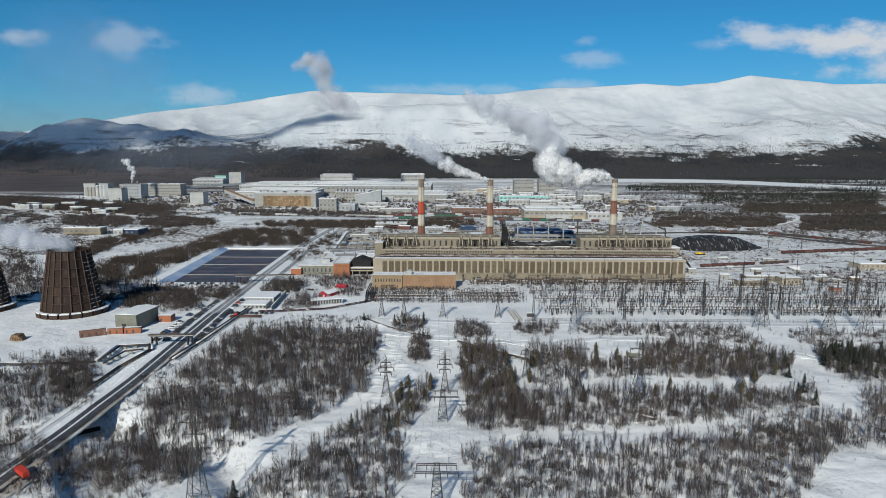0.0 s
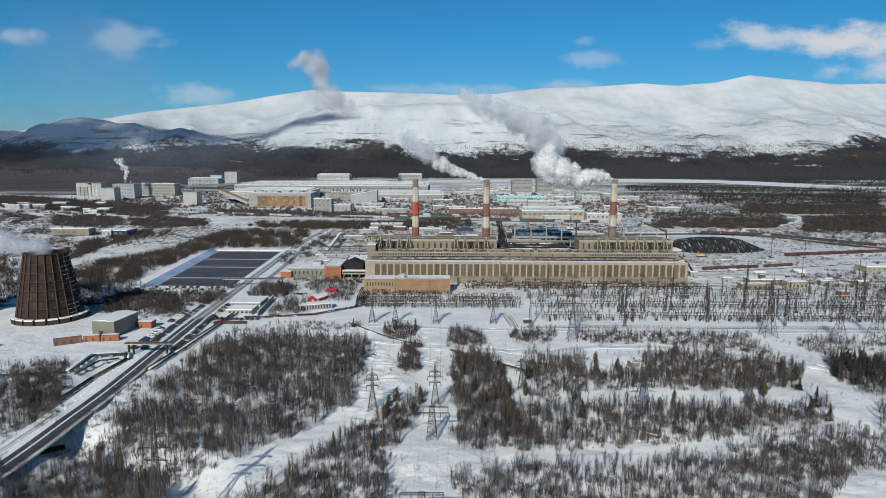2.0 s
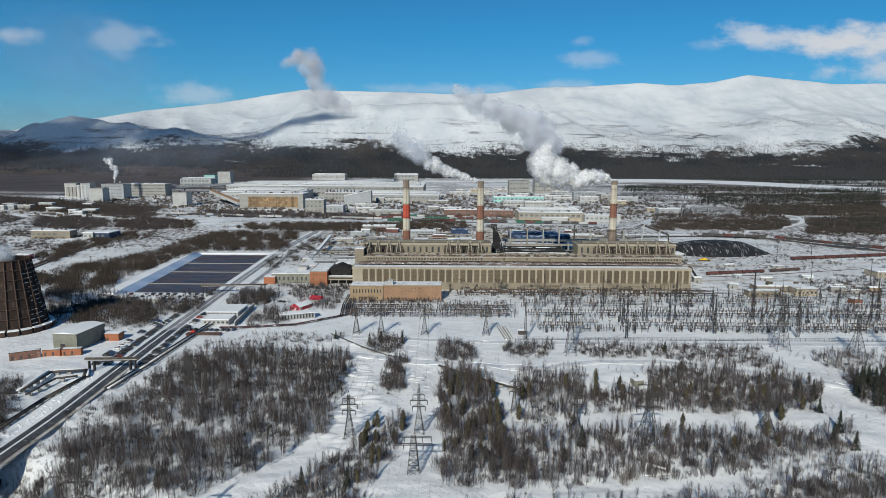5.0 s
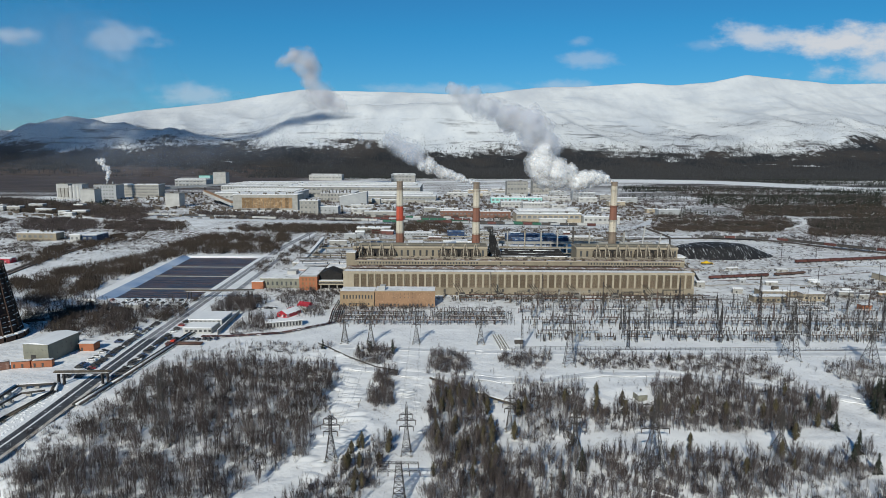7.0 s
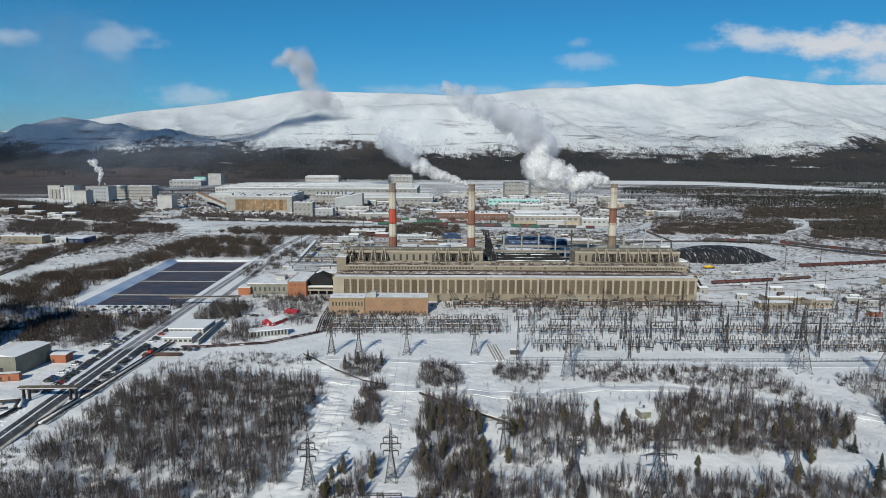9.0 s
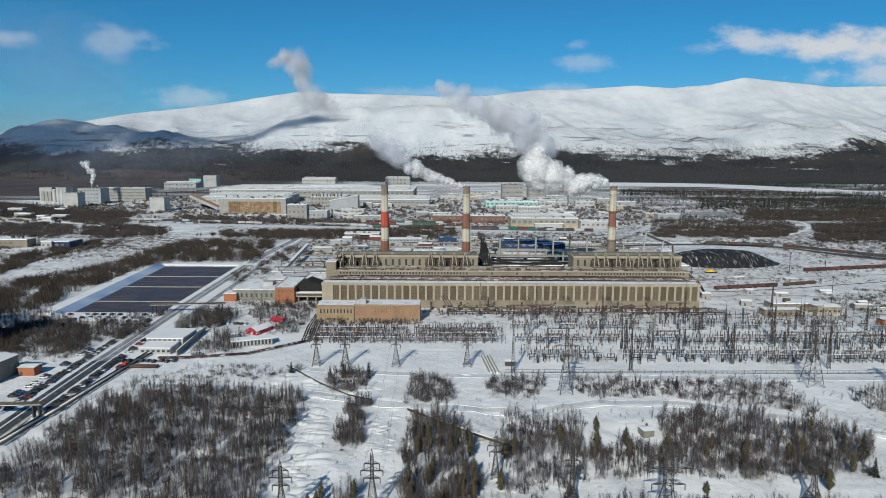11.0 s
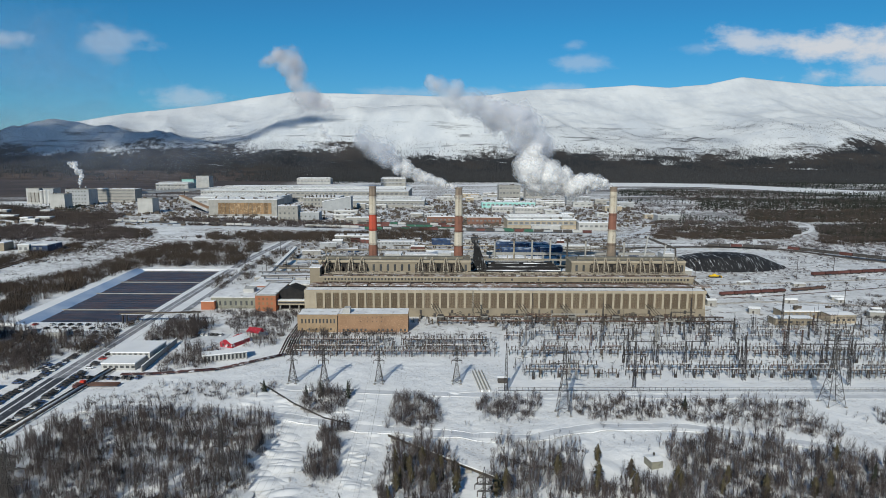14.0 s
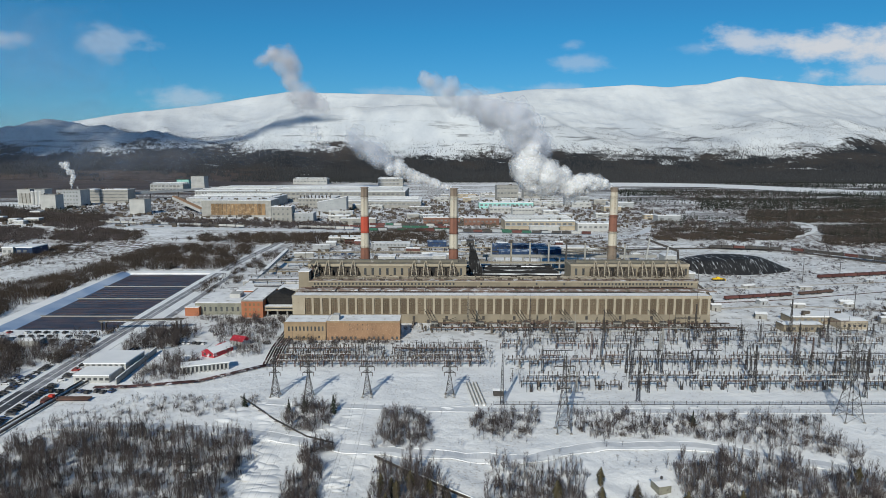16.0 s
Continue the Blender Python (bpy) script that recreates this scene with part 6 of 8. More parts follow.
tagged(part("yard_clutter", yc, "grime", None), "dark pipes, poles, crates and scrap about the snowy yard", "machinery", kind="stuff")
tagged(part("works_clutter", cl, "grime", None), "dark sheds, tanks and piles scattered about the works", "machinery", kind="stuff")
dz = thing("bulldozer", 365, 158.5, 0, "yellow bulldozer beside the coal heap", "bulldozer")
part("track", Form().box(-5.5, 5.5, -2.2, -1.3, 0, 1.2).box(-5.5, 5.5, 1.3, 2.2, 0, 1.2), "rubber", dz)
part("body", Form().box(-5.5, 3.5, -1.5, 1.5, 1.0, 2.3), "yellow", dz)
part("cab", Form().box(-2, 0.8, -1.3, 1.3, 2.3, 3.5), "yellow", dz)
part("blade", Form().box(5.6, 6.1, -2.6, 2.6, 0.2, 1.8), "yellow", dz)



# ---- pylons ----
def lattice(form, h, b0, b1, n, w=0.20, wb=0.095, z0=0.0):
    """Four tapered legs with crossed bracing."""
    c = lambda k, t: Vector((((-1, -1), (1, -1), (1, 1), (-1, 1))[k % 4][0] * (b0 + (b1 - b0) * t) / 2, ((-1, -1), (1, -1), (1, 1), (-1, 1))[k % 4][1] * (b0 + (b1 - b0) * t) / 2, z0 + h * t))
    for k in range(4):
        form.beam(c(k, 0), c(k, 1), w)
    ts = [1 - (1 - i / n) ** 1.0 for i in range(n + 1)]
    for t0, t1 in zip(ts, ts[1:]):
        for k in range(4):
            form.beam(c(k, t0), c(k + 1, t1), wb).beam(c(k + 1, t0), c(k, t1), wb)
            form.beam(c(k, t1), c(k + 1, t1), wb)
    return form


def ribbed(x, y, z, L=1.9, r=0.22):
    """A hanging string of insulator discs, one turned piece."""
    pts, rad = [], []
    for k in range(7):
        pts.append((x, y, z - L * k / 6))
        rad.append(r if k % 2 else r * 0.45)
    return Form().sweep(pts, rad, 5)


def hang_insulators(parent, pts):
    for p in pts:
        part("insulator", ribbed(*p), "porcelain", parent)


def pylon(x, y, h, base, arms, label, group, rz=0.0, mat_="steel", waist=0.58):
    """arms: (height, half length) of each crossarm."""
    p = thing("pylon", x, y, float(ground_z(x, y)), label, "pylon", group, rz)
    top = max(base * 0.16, 0.9)
    part("lower_frame", lattice(Form(), h * waist, base, base * 0.26, 5), mat_, p)
    part("mast", lattice(Form(), h * (1 - waist), base * 0.26, top, 7, 0.16, 0.085, h * waist), mat_, p)
    part("peak", Form().beam((-top / 2, 0, h), (0, 0, h + 2.2), 0.16).beam((top / 2, 0, h), (0, 0, h + 2.2), 0.16), mat_, p)
    for z, L in arms:
        f = Form()
        for s in (-1, 1):
            f.beam((0, -top / 2, z), (s * L, 0, z), 0.18).beam((0, top / 2, z), (s * L, 0, z), 0.18).beam((0, 0, z + 1.4), (s * L, 0, z), 0.14)
            for k in range(1, 4):
                f.beam((s * L * k / 4, 0, z), (s * L * (k - 0.5) / 4, 0, z + 1.4 * (1 - (k - 0.5) / 4)), 0.1)
        part("crossarm", f, mat_, p)
        hang_insulators(p, [(-L, 0, z), (L, 0, z)])
    for s in (-1, 1):
        for r in (-1, 1):
            part("footing", Form().box(s * base / 2 - 0.5, s * base / 2 + 0.5, r * base / 2 - 0.5, r * base / 2 + 0.5, -1, 0.5), "concrete", p)
    return p


A3 = ((11.6, 2.7), (14.2, 3.6), (16.6, 2.5))
pylon(68.5, -286, 19.5, 4.0, A3, "slender three-armed lattice pylon in a snowy clearing", "line pylons")
pylon(40, -291, 18, 4.0, A3, "slender three-armed lattice pylon in a snowy clearing", "line pylons")
pylon(111, -262, 16, 3.0, ((10, 2.2), (12.4, 3.0), (14.6, 2.2)), "slender lattice pylon among young pines", "line pylons", mat_="dark_steel")
pylon(20, -240, 22, 4.6, ((14, 2.8), (17, 3.8), (20, 2.6)), "slender lattice pylon at the edge of the wood", "line pylons")
pylon(-30, -277, 30, 6.5, ((19, 4.6), (23.5, 6.0), (27, 4.2)), "dark lattice pylon rising out of the wood", "line pylons", mat_="dark_steel")
pylon(-14, -389, 37, 5.8, ((24, 3.8), (28, 5.0), (32.5, 3.8)), "tall dark lattice pylon near the stream", "line pylons", mat_="dark_steel")
pylon(-27.6, -374, 12, 3.6, ((9.5, 2.2),), "short lattice pylon in the snow", "line pylons", mat_="dark_steel")
pylon(135, -281, 17, 5.0, ((11, 2.4), (13.5, 2.6), (15.5, 2.2)), "stout dark corner pylon in a clearing", "line pylons", mat_="dark_steel", waist=0.4)
pylon(159, -303, 31, 9.0, ((19, 5), (24, 6.5), (28, 5)), "broad dark pylon with a snow-loaded frame", "line pylons", mat_="dark_steel")
pylon(217, -280, 17, 5.5, ((11, 3), (14, 3)), "stout dark pylon in bare scrub", "line pylons", mat_="dark_steel", waist=0.4)
pylon(152.8, -177.5, 33, 6.0, ((19, 3.0), (24, 6.2), (28.5, 4.5)), "tall dark lattice pylon by the substation fence", "line pylons", mat_="dark_steel")
pylon(281.7, -166, 34, 8.5, ((22, 6), (27, 8), (31, 6)), "broad lattice pylon by the substation fence", "line pylons", mat_="dark_steel")
pylon(321, -176, 24, 8.0, ((15, 5), (19, 6), (22, 5)), "broad lattice pylon at the edge of the wood", "line pylons", mat_="dark_steel")
pylon(347, -172, 33, 8.0, ((22, 5), (27, 6), (31, 5)), "tall dark lattice pylon at the edge of the wood", "line pylons", mat_="dark_steel")
for x in (22, 38, 66.1, 105.8):
    pylon(x, -138, 18, 4.2, ((12, 2.6), (14.8, 3.6), (17.2, 2.5)), "lattice terminal pylon before the substation", "terminal pylons", mat_="dark_steel")
# flat-topped portal pylons over the near clearing
for x, y, h in ((67.8, -318.5, 14.5), (66.5, -391, 15.5)):
    pf = thing("flat_pylon", x, y, float(ground_z(x, y)), "flat-topped lattice pylon with two long crossarms", "pylon", "flat-topped pylons")
    part("mast", lattice(Form(), h, 4.4, 1.6, 7), "steel", pf)
    for z, L in ((h - 0.3, 6.6), (h - 3.2, 7.2)):
        f = Form().beam((-L, -0.7, z), (L, -0.7, z), 0.18).beam((-L, 0.7, z), (L, 0.7, z), 0.18)
        for k in range(18):
            a = -L + k * L / 9
            f.beam((a, -0.7 if k % 2 else 0.7, z), (a + L / 9, 0.7 if k % 2 else -0.7, z), 0.12)
        part("crossarm", f, "steel", pf)
        hang_insulators(pf, [(-L, 0, z), (-L / 2, 0, z), (L / 2, 0, z), (L, 0, z)])
cage = thing("steel_cage", 158, -318, float(ground_z(158, -318)), "snow-capped steel frame lying at the foot of a pylon", "steel frame")
part("frame", Form().path([(-6, -3, 1), (6, -2, 1.5), (7, 4, 1.5), (-5, 3, 1), (-6, -3, 1)], 0.6, 0.6).path([(-6, -3, 1.0), (-3, 3, 2.8), (3, -2, 3.0), (7, 4, 1.5)], 0.4, 0.4), "roof_snow", cage)

# lines between pylons
def wire(pts, sag, label="thin sagging power line", r=0.018):
    f = Form()
    for a, b in zip(pts, pts[1:]):
        a, b = Vector(a), Vector(b)
        f.sweep([a.lerp(b, k / 10) - Vector((0, 0, sag * 0.04 * k * (10 - k))) for k in range(11)], r, 4)
    tagged(part("power_line", f, "dark_steel", None), label, "power line", "power lines")


for s in (-1, 1):
    for z, L in A3:
        wire([(68.5 + s * L, -286, z - 1.6), (66.1 + s * 2.8, -138, z - 0.6)], 4)
        wire([(40 + s * L, -291, z - 1.8), (38 + s * 2.8, -138, z - 0.6)], 4)
        wire([(152.8 + s * 4, -177.5, z + 9), (175 + s * 5, -112, 10.5)], 1.5)
for k in (-7.2, -3.6, 3.6, 7.2):
    wire([(66.5 + k, -391, 10.3), (67.8 + k, -318.5, 9.3)], 2)

# ---- substation ----
post = Form()
lattice(post, 11.2, 1.3, 0.55, 7, 0.13, 0.065, -0.3)
beam = Form()
for a, b in ((-0.4, -0.35), (0.4, -0.35), (0.0, 0.4)):
    beam.beam((0, a, 11.2 + b), (16, a, 11.2 + b), 0.13)
for k in range(16):
    beam.beam((k, -0.4 if k % 2 else 0.4, 10.85), (k + 1, 0.4 if k % 2 else -0.4, 10.85), 0.07)
    beam.beam((k, -0.4, 10.85 if k % 2 else 11.6), (k + 1, -0.4, 11.6 if k % 2 else 10.85), 0.06)
spike = Form().beam((0, 0, 11), (0, 0, 16.5), 0.13)


def portal(label, group, material):
    g = thing("bus_portal", 0, 0, 0, label, "substation portal", group)
    part("post", post, material, g)
    part("beam", beam, material, g)
    hang_insulators(g, [(x, 0, 10.7) for x in (3, 8, 13)])
    part("lightning_rod", spike, material, g)
    return g


def column(label, group, material):
    """A free-standing lattice column with a short cap that carries the down leads."""
    g = thing("lattice_column", 0, 0, 0, label, "substation column", group)
    part("post", lattice(Form(), 13.0, 1.2, 0.4, 8, 0.12, 0.06, -0.3), material, g)
    part("cap", Form().beam((-1.6, 0, 12.6), (1.6, 0, 12.6), 0.16), material, g)
    part("lightning_rod", Form().beam((0, 0, 12.6), (0, 0, 18), 0.11), material, g)
    return g


def rack(n, label, group, material):
    """A low bus rack: a snow-capped rail on legs with a row of ribbed insulators."""
    g = thing("bus_rack", 0, 0, 0, label, "switchgear", group)
    L = n * 2.4
    part("rail", Form().box(0, L, -0.12, 0.12, 3.7, 3.95).box(0, L, 1.1, 1.3, 2.7, 2.9), material, g)
    part("snow_cap", Form().box(0, L, -0.16, 0.16, 3.95, 4.1), "snow", g)
    for k in range(int(L / 4.8) + 1):
        part("leg", Form().box(k * 4.8 - 0.13, k * 4.8 + 0.13, -0.13, 0.13, -0.3, 3.7).box(k * 4.8 - 0.1, k * 4.8 + 0.1, 1.1, 1.3, -0.3, 2.7), material, g)
    for k in range(n):
        x = 1.2 + k * 2.4
        part("insulator", Form().sweep([(x, 0.6 * (k % 2), 3.2 + 0.35 * j) for j in range(8)], [0.36 if j % 2 else 0.2 for j in range(8)], 6), "porcelain", g)
    return g


rs = random.Random(11)
SUB_STEEL = (M["steel"], M["rust_steel"], M["concrete"])
kinds = [portal(f"{w} lattice steel bus portal of the substation", "substation portals", m_) for w, m_ in zip(("grey", "rusty", "pale"), SUB_STEEL)]
cols = [column(f"{w} lattice column with a lightning rod in the substation", "substation columns", m_) for w, m_ in zip(("grey", "rusty", "pale"), SUB_STEEL)]
racks = [rack(7, "low bus rack with brown ribbed insulators, snow on its rail", "bus racks", M["steel"]), rack(5, "low rusty bus rack with brown insulators", "bus racks", M["rust_steel"])]
placed = set()


def put_kind(family, k, m):
    key = (family[0].name, k)
    if key in placed:
        copy_thing(family[k], m)
    else:
        family[k].matrix_basis = m
        placed.add(key)


for k in range(3):
    put_kind(kinds, k, pose(140 + k * 16, -36, 0))
    put_kind(cols, k, pose(150 + k * 40, -72, 0))
for k in range(2):
    put_kind(racks, k, pose(142 + k * 18, -126, 0))
for r, y in enumerate((-36, -59, -104)):
    for i in range(3 if r == 0 else 0, 22):
        if rs.random() < (0.25, 0.3, 0.5)[r]:
            continue
        put_kind(kinds, rs.choice((0, 0, 0, 2) if i < 12 else (0, 0, 0, 1)), pose(140 + i * 16, y + rs.uniform(-0.6, 0.6), 0) @ Matrix.Diagonal((1, 1, rs.choice((0.85, 1.0, 1.0, 1.15)), 1)))
for i in range(44):
    put_kind(cols, rs.choice((0, 0, 0, 2, 0, 0, 0, 1)), pose(rs.uniform(134, 480), rs.choice((-44, -72, -80, -100, -112, -134)) + rs.uniform(-2, 2), 0, 0, 0, rs.choice((0, 90))) @ Matrix.Diagonal((1, 1, rs.uniform(0.7, 1.2), 1)))
for y, xa, xb, fill in ((-126, 142, 470, 0.86), (-118, 146, 470, 0.7), (-91, 138, 480, 0.95), (-84, 140, 480, 0.5), (-60, 138, 490, 0.6), (-44, 140, 490, 0.45)):
    x = xa + (36 if y == -126 else 0)
    while x < xb:
        k = 0 if rs.random() < 0.7 else 1
        if rs.random() < fill:
            put_kind(racks, k, pose(x, y + rs.uniform(-0.8, 0.8), 0))
        x += (17.6, 12.8)[k] + rs.choice((0.4, 0.4, 3.0))
low_portal = portal("low lattice bus portal of the substation", "low substation portals", M["dark_steel"])
low_portal.matrix_basis = pose(14, -64, 0) @ Matrix.Diagonal((0.72, 1, 0.68, 1))
for r, y in enumerate((-64, -77, -91)):
    for i in range(10):
        if (r, i) != (0, 0) and rs.random() > 0.12:
            copy_thing(low_portal, pose(14 + i * 11.6, y, 0) @ Matrix.Diagonal((0.72, 1, 0.68, 1)))
for y in (-70, -83, -94):
    x = 12.0
    while x < 118:
        if rs.random() < 0.75:
            put_kind(racks, 1, pose(x, y, 0))
        x += 12.6
# thin posts and down leads, far too many to count
dl = Form()
for n_, xa, xb, rows_ in ((230, 12, 132, (-64, -70, -76, -82, -88, -94)), (360, 136, 490, (-38, -52, -60, -72, -84, -91, -104, -118, -126, -132))):
    for i in range(n_):
        x, y, z = rs.uniform(xa, xb), rs.choice(rows_) + rs.uniform(-1.5, 1.5), rs.uniform(2.5, 7.5)
        dl.beam((x, y, -0.2), (x + rs.uniform(-0.3, 0.3), y, z), 0.15)
        if i % 2:
            dl.beam((x, y, z * 0.8), (x + rs.uniform(-1.6, 1.6), y + rs.uniform(-0.6, 0.6), z + rs.uniform(-0.3, 2.4)), 0.11)
        dl.beam((x - 0.35, y, z * 0.55), (x + 0.35, y, z * 0.55), 0.42, 0.5)
tagged(part("switchyard_posts", dl, "dark_steel", None), "crowded dark posts, down leads and switch boxes of the substation", "switchgear", kind="stuff")
# rows of switchgear: a frame on two legs with three pairs of ribbed insulators
sw = thing("disconnector", 30, -64, 0, "switchgear frame with brown ribbed insulators", "switchgear", "disconnectors")
part("frame", Form().box(-2.6, 2.6, -0.5, -0.3, 2.4, 2.65).box(-2.6, 2.6, 0.3, 0.5, 2.4, 2.65), "steel", sw)
for s in (-2, 2):
    part("leg", Form().box(s - 0.18, s + 0.18, -0.4, 0.4, -0.3, 2.4), "concrete", sw)
for s in (-2, 0, 2):
    f = Form()
    for k in range(4):
        f.tube((s, 0, 2.65 + k * 0.5), (s, 0, 3.0 + k * 0.5), 0.34, 0.22, 7).tube((s, 0, 3.0 + k * 0.5), (s, 0, 3.15 + k * 0.5), 0.15, 0.15, 7)
    part("insulator", f, "porcelain", sw)
part("busbar", Form().tube((-2.4, 0, 4.75), (2.4, 0, 4.75), 0.09, 0.09, 5), "duct", sw)
for y, xa, xb in ((-28, 140, 480), (-52, 140, 490), (-96, 145, 480), (-130, 150, 470), (-67, 18, 130), (-80, 16, 130), (-88, 14, 130)):
    x = xa
    while x < xb:
        if rs.random() < 0.6:
            copy_thing(sw, pose(x, y + rs.uniform(-1, 1), 0, 0, 0, rs.choice((0, 0, 0, 90))))
        x += 7.6 if y < -90 else 10.6
br = thing("circuit_breaker", 146, -132, 0, "dark ribbed circuit breaker on a steel stand", "switchgear", "circuit breakers")
part("stand", Form().box(-0.7, 0.7, -0.4, 0.4, -0.3, 1.8), "steel", br)
for s in (-0.5, 0.5):
    part("tank", Form().tube((s, 0, 1.8), (s * 1.6, 0, 4.4), 0.3, 0.2, 8), "dark_steel", br)
for i in range(30):
    x, y = 150 + i * 10.2, rs.choice((-129, -104, -129))
    copy_thing(br, pose(x, y, 0, 0, 0, rs.uniform(-10, 10)))
for i in range(6):
    tr = thing("transformer", 98 + i * 31, -12, 0, "large grey power transformer with cooling fins", "transformer", "transformers")
    part("tank", Form().box(-2.6, 2.6, -1.6, 1.6, 0.3, 3.6), "concrete", tr)
    for k in range(6):
        part("fin", Form().box(-2.5 + k * 0.88, -2.1 + k * 0.88, -2.6, -1.6, 0.6, 3.2), "steel", tr)
    part("conservator", Form().tube((-2, 0, 4.4), (2, 0, 4.4), 0.5, 0.5, 10), "steel", tr)
    for k in (-2, 0, 2):
        part("lead", Form().beam((k, 0, 3.5), (k - 5, 11.5, 10), 0.22), "dark_steel", tr)
for x0_, x1_, y in ((96, 300, -20), (96, 300, -8)):
    pr = thing("pipe_rack", x0_, y, 0, "rusty pipe rack along the foot of the hall", "pipeline", "pipe racks")
    part("pipe", Form().tube((0, 0, 2.2), (x1_ - x0_, 0, 2.2), 0.45, 0.45, 8), "rust_steel", pr, smooth=True)
    for k in range(0, x1_ - x0_, 9):
        part("trestle", Form().box(k, k + 0.5, -0.5, 0.5, -0.2, 1.8), "steel", pr)
mast = thing("lightning_mast", 160, -30, 0, "tall lattice lightning mast in the substation", "mast", "lightning masts")
part("mast", lattice(Form(), 24, 1.6, 0.4, 11, 0.15, 0.08), "steel", mast)
part("rod", Form().beam((0, 0, 24), (0, 0, 31), 0.12), "dark_steel", mast)
for x, y in ((194.7, -145), (130, -148), (200, -60), (255.6, -133), (262, -44), (300, -92), (330, -30), (372, -110), (410, -60), (120, -24), (450, -100), (306, -140)):
    copy_thing(mast, pose(x, y, 0))
ctl = gable("control_house", 330, -22, 26, 10, 5, 0.6, "beige", "snow", "low yellow-brick control house in the substation")
facade_windows(ctl, [3 + i * 4 for i in range(6)], (1.5,), 0, 1.8, 1.6)
ctl2 = gable("control_house", 372, -16, 18, 12, 6, 0.6, "beige_pale", "snow", "pale control house with snow on its roof")
facade_windows(ctl2, [2.5 + i * 3.4 for i in range(5)], (1.8,), 0, 1.6, 1.6)
f = Form()
for y in (-36, -59, -104):
    for off in (-4, 0, 4):
        for i in range(21):
            a_, b_ = Vector((140 + i * 16, y + off * 0.4, 8.9)), Vector((156 + i * 16, y + off * 0.4, 8.9))
            f.sweep([a_.lerp(b_, k / 5) - Vector((0, 0, 0.14 * k * (5 - k))) for k in range(6)], 0.05, 3)
for i in range(63):
    x = 143 + i * 5.3
    for ya, yb in ((-36, -59), (-59, -104)):
        a_, b_ = Vector((x, ya, 8.9)), Vector((x + rs.uniform(-2, 2), yb, 8.9))
        f.sweep([a_.lerp(b_, k / 5) - Vector((0, 0, 0.16 * k * (5 - k))) for k in range(6)], 0.05, 3)
for i in range(30):
    for ya, yb in ((-64, -77), (-77, -91)):
        x = 16 + i * 3.9
        f.sweep([(x, ya, 6.4), (x, (ya + yb) / 2, 5.6), (x, yb, 6.4)], 0.05, 3)
tagged(part("bus_conductors", f, "dark_steel", None), "thin dark conductors strung between the portals", "conductors", kind="stuff")
f = Form()
for i in range(560):
    x, y = rs.uniform(138, 490), rs.choice((-20, -42, -52, -64, -76, -90, -100, -116, -112, -122, -128)) + rs.uniform(-2, 2)
    h = rs.uniform(2.5, 7)
    f.beam((x, y, -0.2), (x, y, h), 0.16).beam((x - 0.9, y, h), (x + 0.9, y, h), 0.14)
for i in range(150):
    x, y = rs.uniform(14, 132), rs.choice((-62, -68, -73, -79, -84, -89, -94)) + rs.uniform(-1, 1)
    h = rs.uniform(2.5, 6)
    f.beam((x, y, -0.2), (x, y, h), 0.25).beam((x - 0.8, y, h), (x + 0.8, y, h), 0.2)
tagged(part("switchgear_posts", f, "steel", None), "crowd of thin switchgear posts in the snow", "switchgear", kind="stuff")
fence = thing("substation_fence", 0, 0, 0, "dark wire-mesh fence with a snow bank round the substation", "fence", kind="structure")
f = Form()
for k in range(110):
    f.box(126 + k * 3 - 0.06, 126 + k * 3 + 0.06, -149.36, -149.24, 0, 2.1)
part("posts", f, "dark_steel", fence)
part("rails", Form().box(126, 453, -149.34, -149.26, 1.9, 2.02).box(126, 453, -149.34, -149.26, 1.1, 1.2).box(126, 453, -149.34, -149.26, 0.3, 0.45), "dark_steel", fence)

# ---- cars and trucks ----
def car_model(material, label):
    c = thing("car", 0, 0, 0, label, "car", "parked cars")
    prof = [(-2.1, 0.35), (2.1, 0.35), (2.15, 0.75), (1.2, 0.95), (-1.9, 1.0), (-2.15, 0.8)]
    cab = [(-1.75, 0.98), (0.95, 0.96), (0.35, 1.48), (-1.2, 1.5)]
    for nm, pr, w, m_ in (("body", prof, 0.88, material), ("cabin", cab, 0.76, M["dark_steel"])):
        n = len(pr)
        part(nm, Form().add([(x, -w, z) for x, z in pr] + [(x, w, z) for x, z in pr],
                            [tuple(range(n)), tuple(range(2 * n - 1, n - 1, -1))] + [(i, n + i, n + (i + 1) % n, (i + 1) % n) for i in range(n)]), m_, c)
    part("roof", Form().box(-1.2, 0.35, -0.7, 0.7, 1.47, 1.55), material, c)
    for x in (-1.35, 1.35):
        for s in (-0.9, 0.72):
            part("wheel", Form().tube((x, s, 0.33), (x, s + 0.18, 0.33), 0.33, 0.33, 10), "rubber", c)
    return c


cars = [car_model(M["car_paint"], "dark saloon car parked in snow"), car_model(M["car_white"], "white saloon car parked in snow"),
        car_model(M["car_red"], "red saloon car parked in snow"), car_model(M["car_blue"], "dark blue saloon car parked in snow")]
first_used = set()


def park(x, y, rz, z=0.12):
    k = rs.choice((0, 0, 0, 0, 0, 0, 0, 0, 0, 0, 0, 0, 1, 1, 2, 3, 3))
    m_ = pose(x, y, z, 0, 0, rz)
    if k in first_used:
        copy_thing(cars[k], m_)
    else:
        cars[k].matrix_basis = m_
        first_used.add(k)


def road_x(y):
    return float(np.interp(y, [p[1] for p in ROAD], [p[0] for p in ROAD]))


y = -205.0
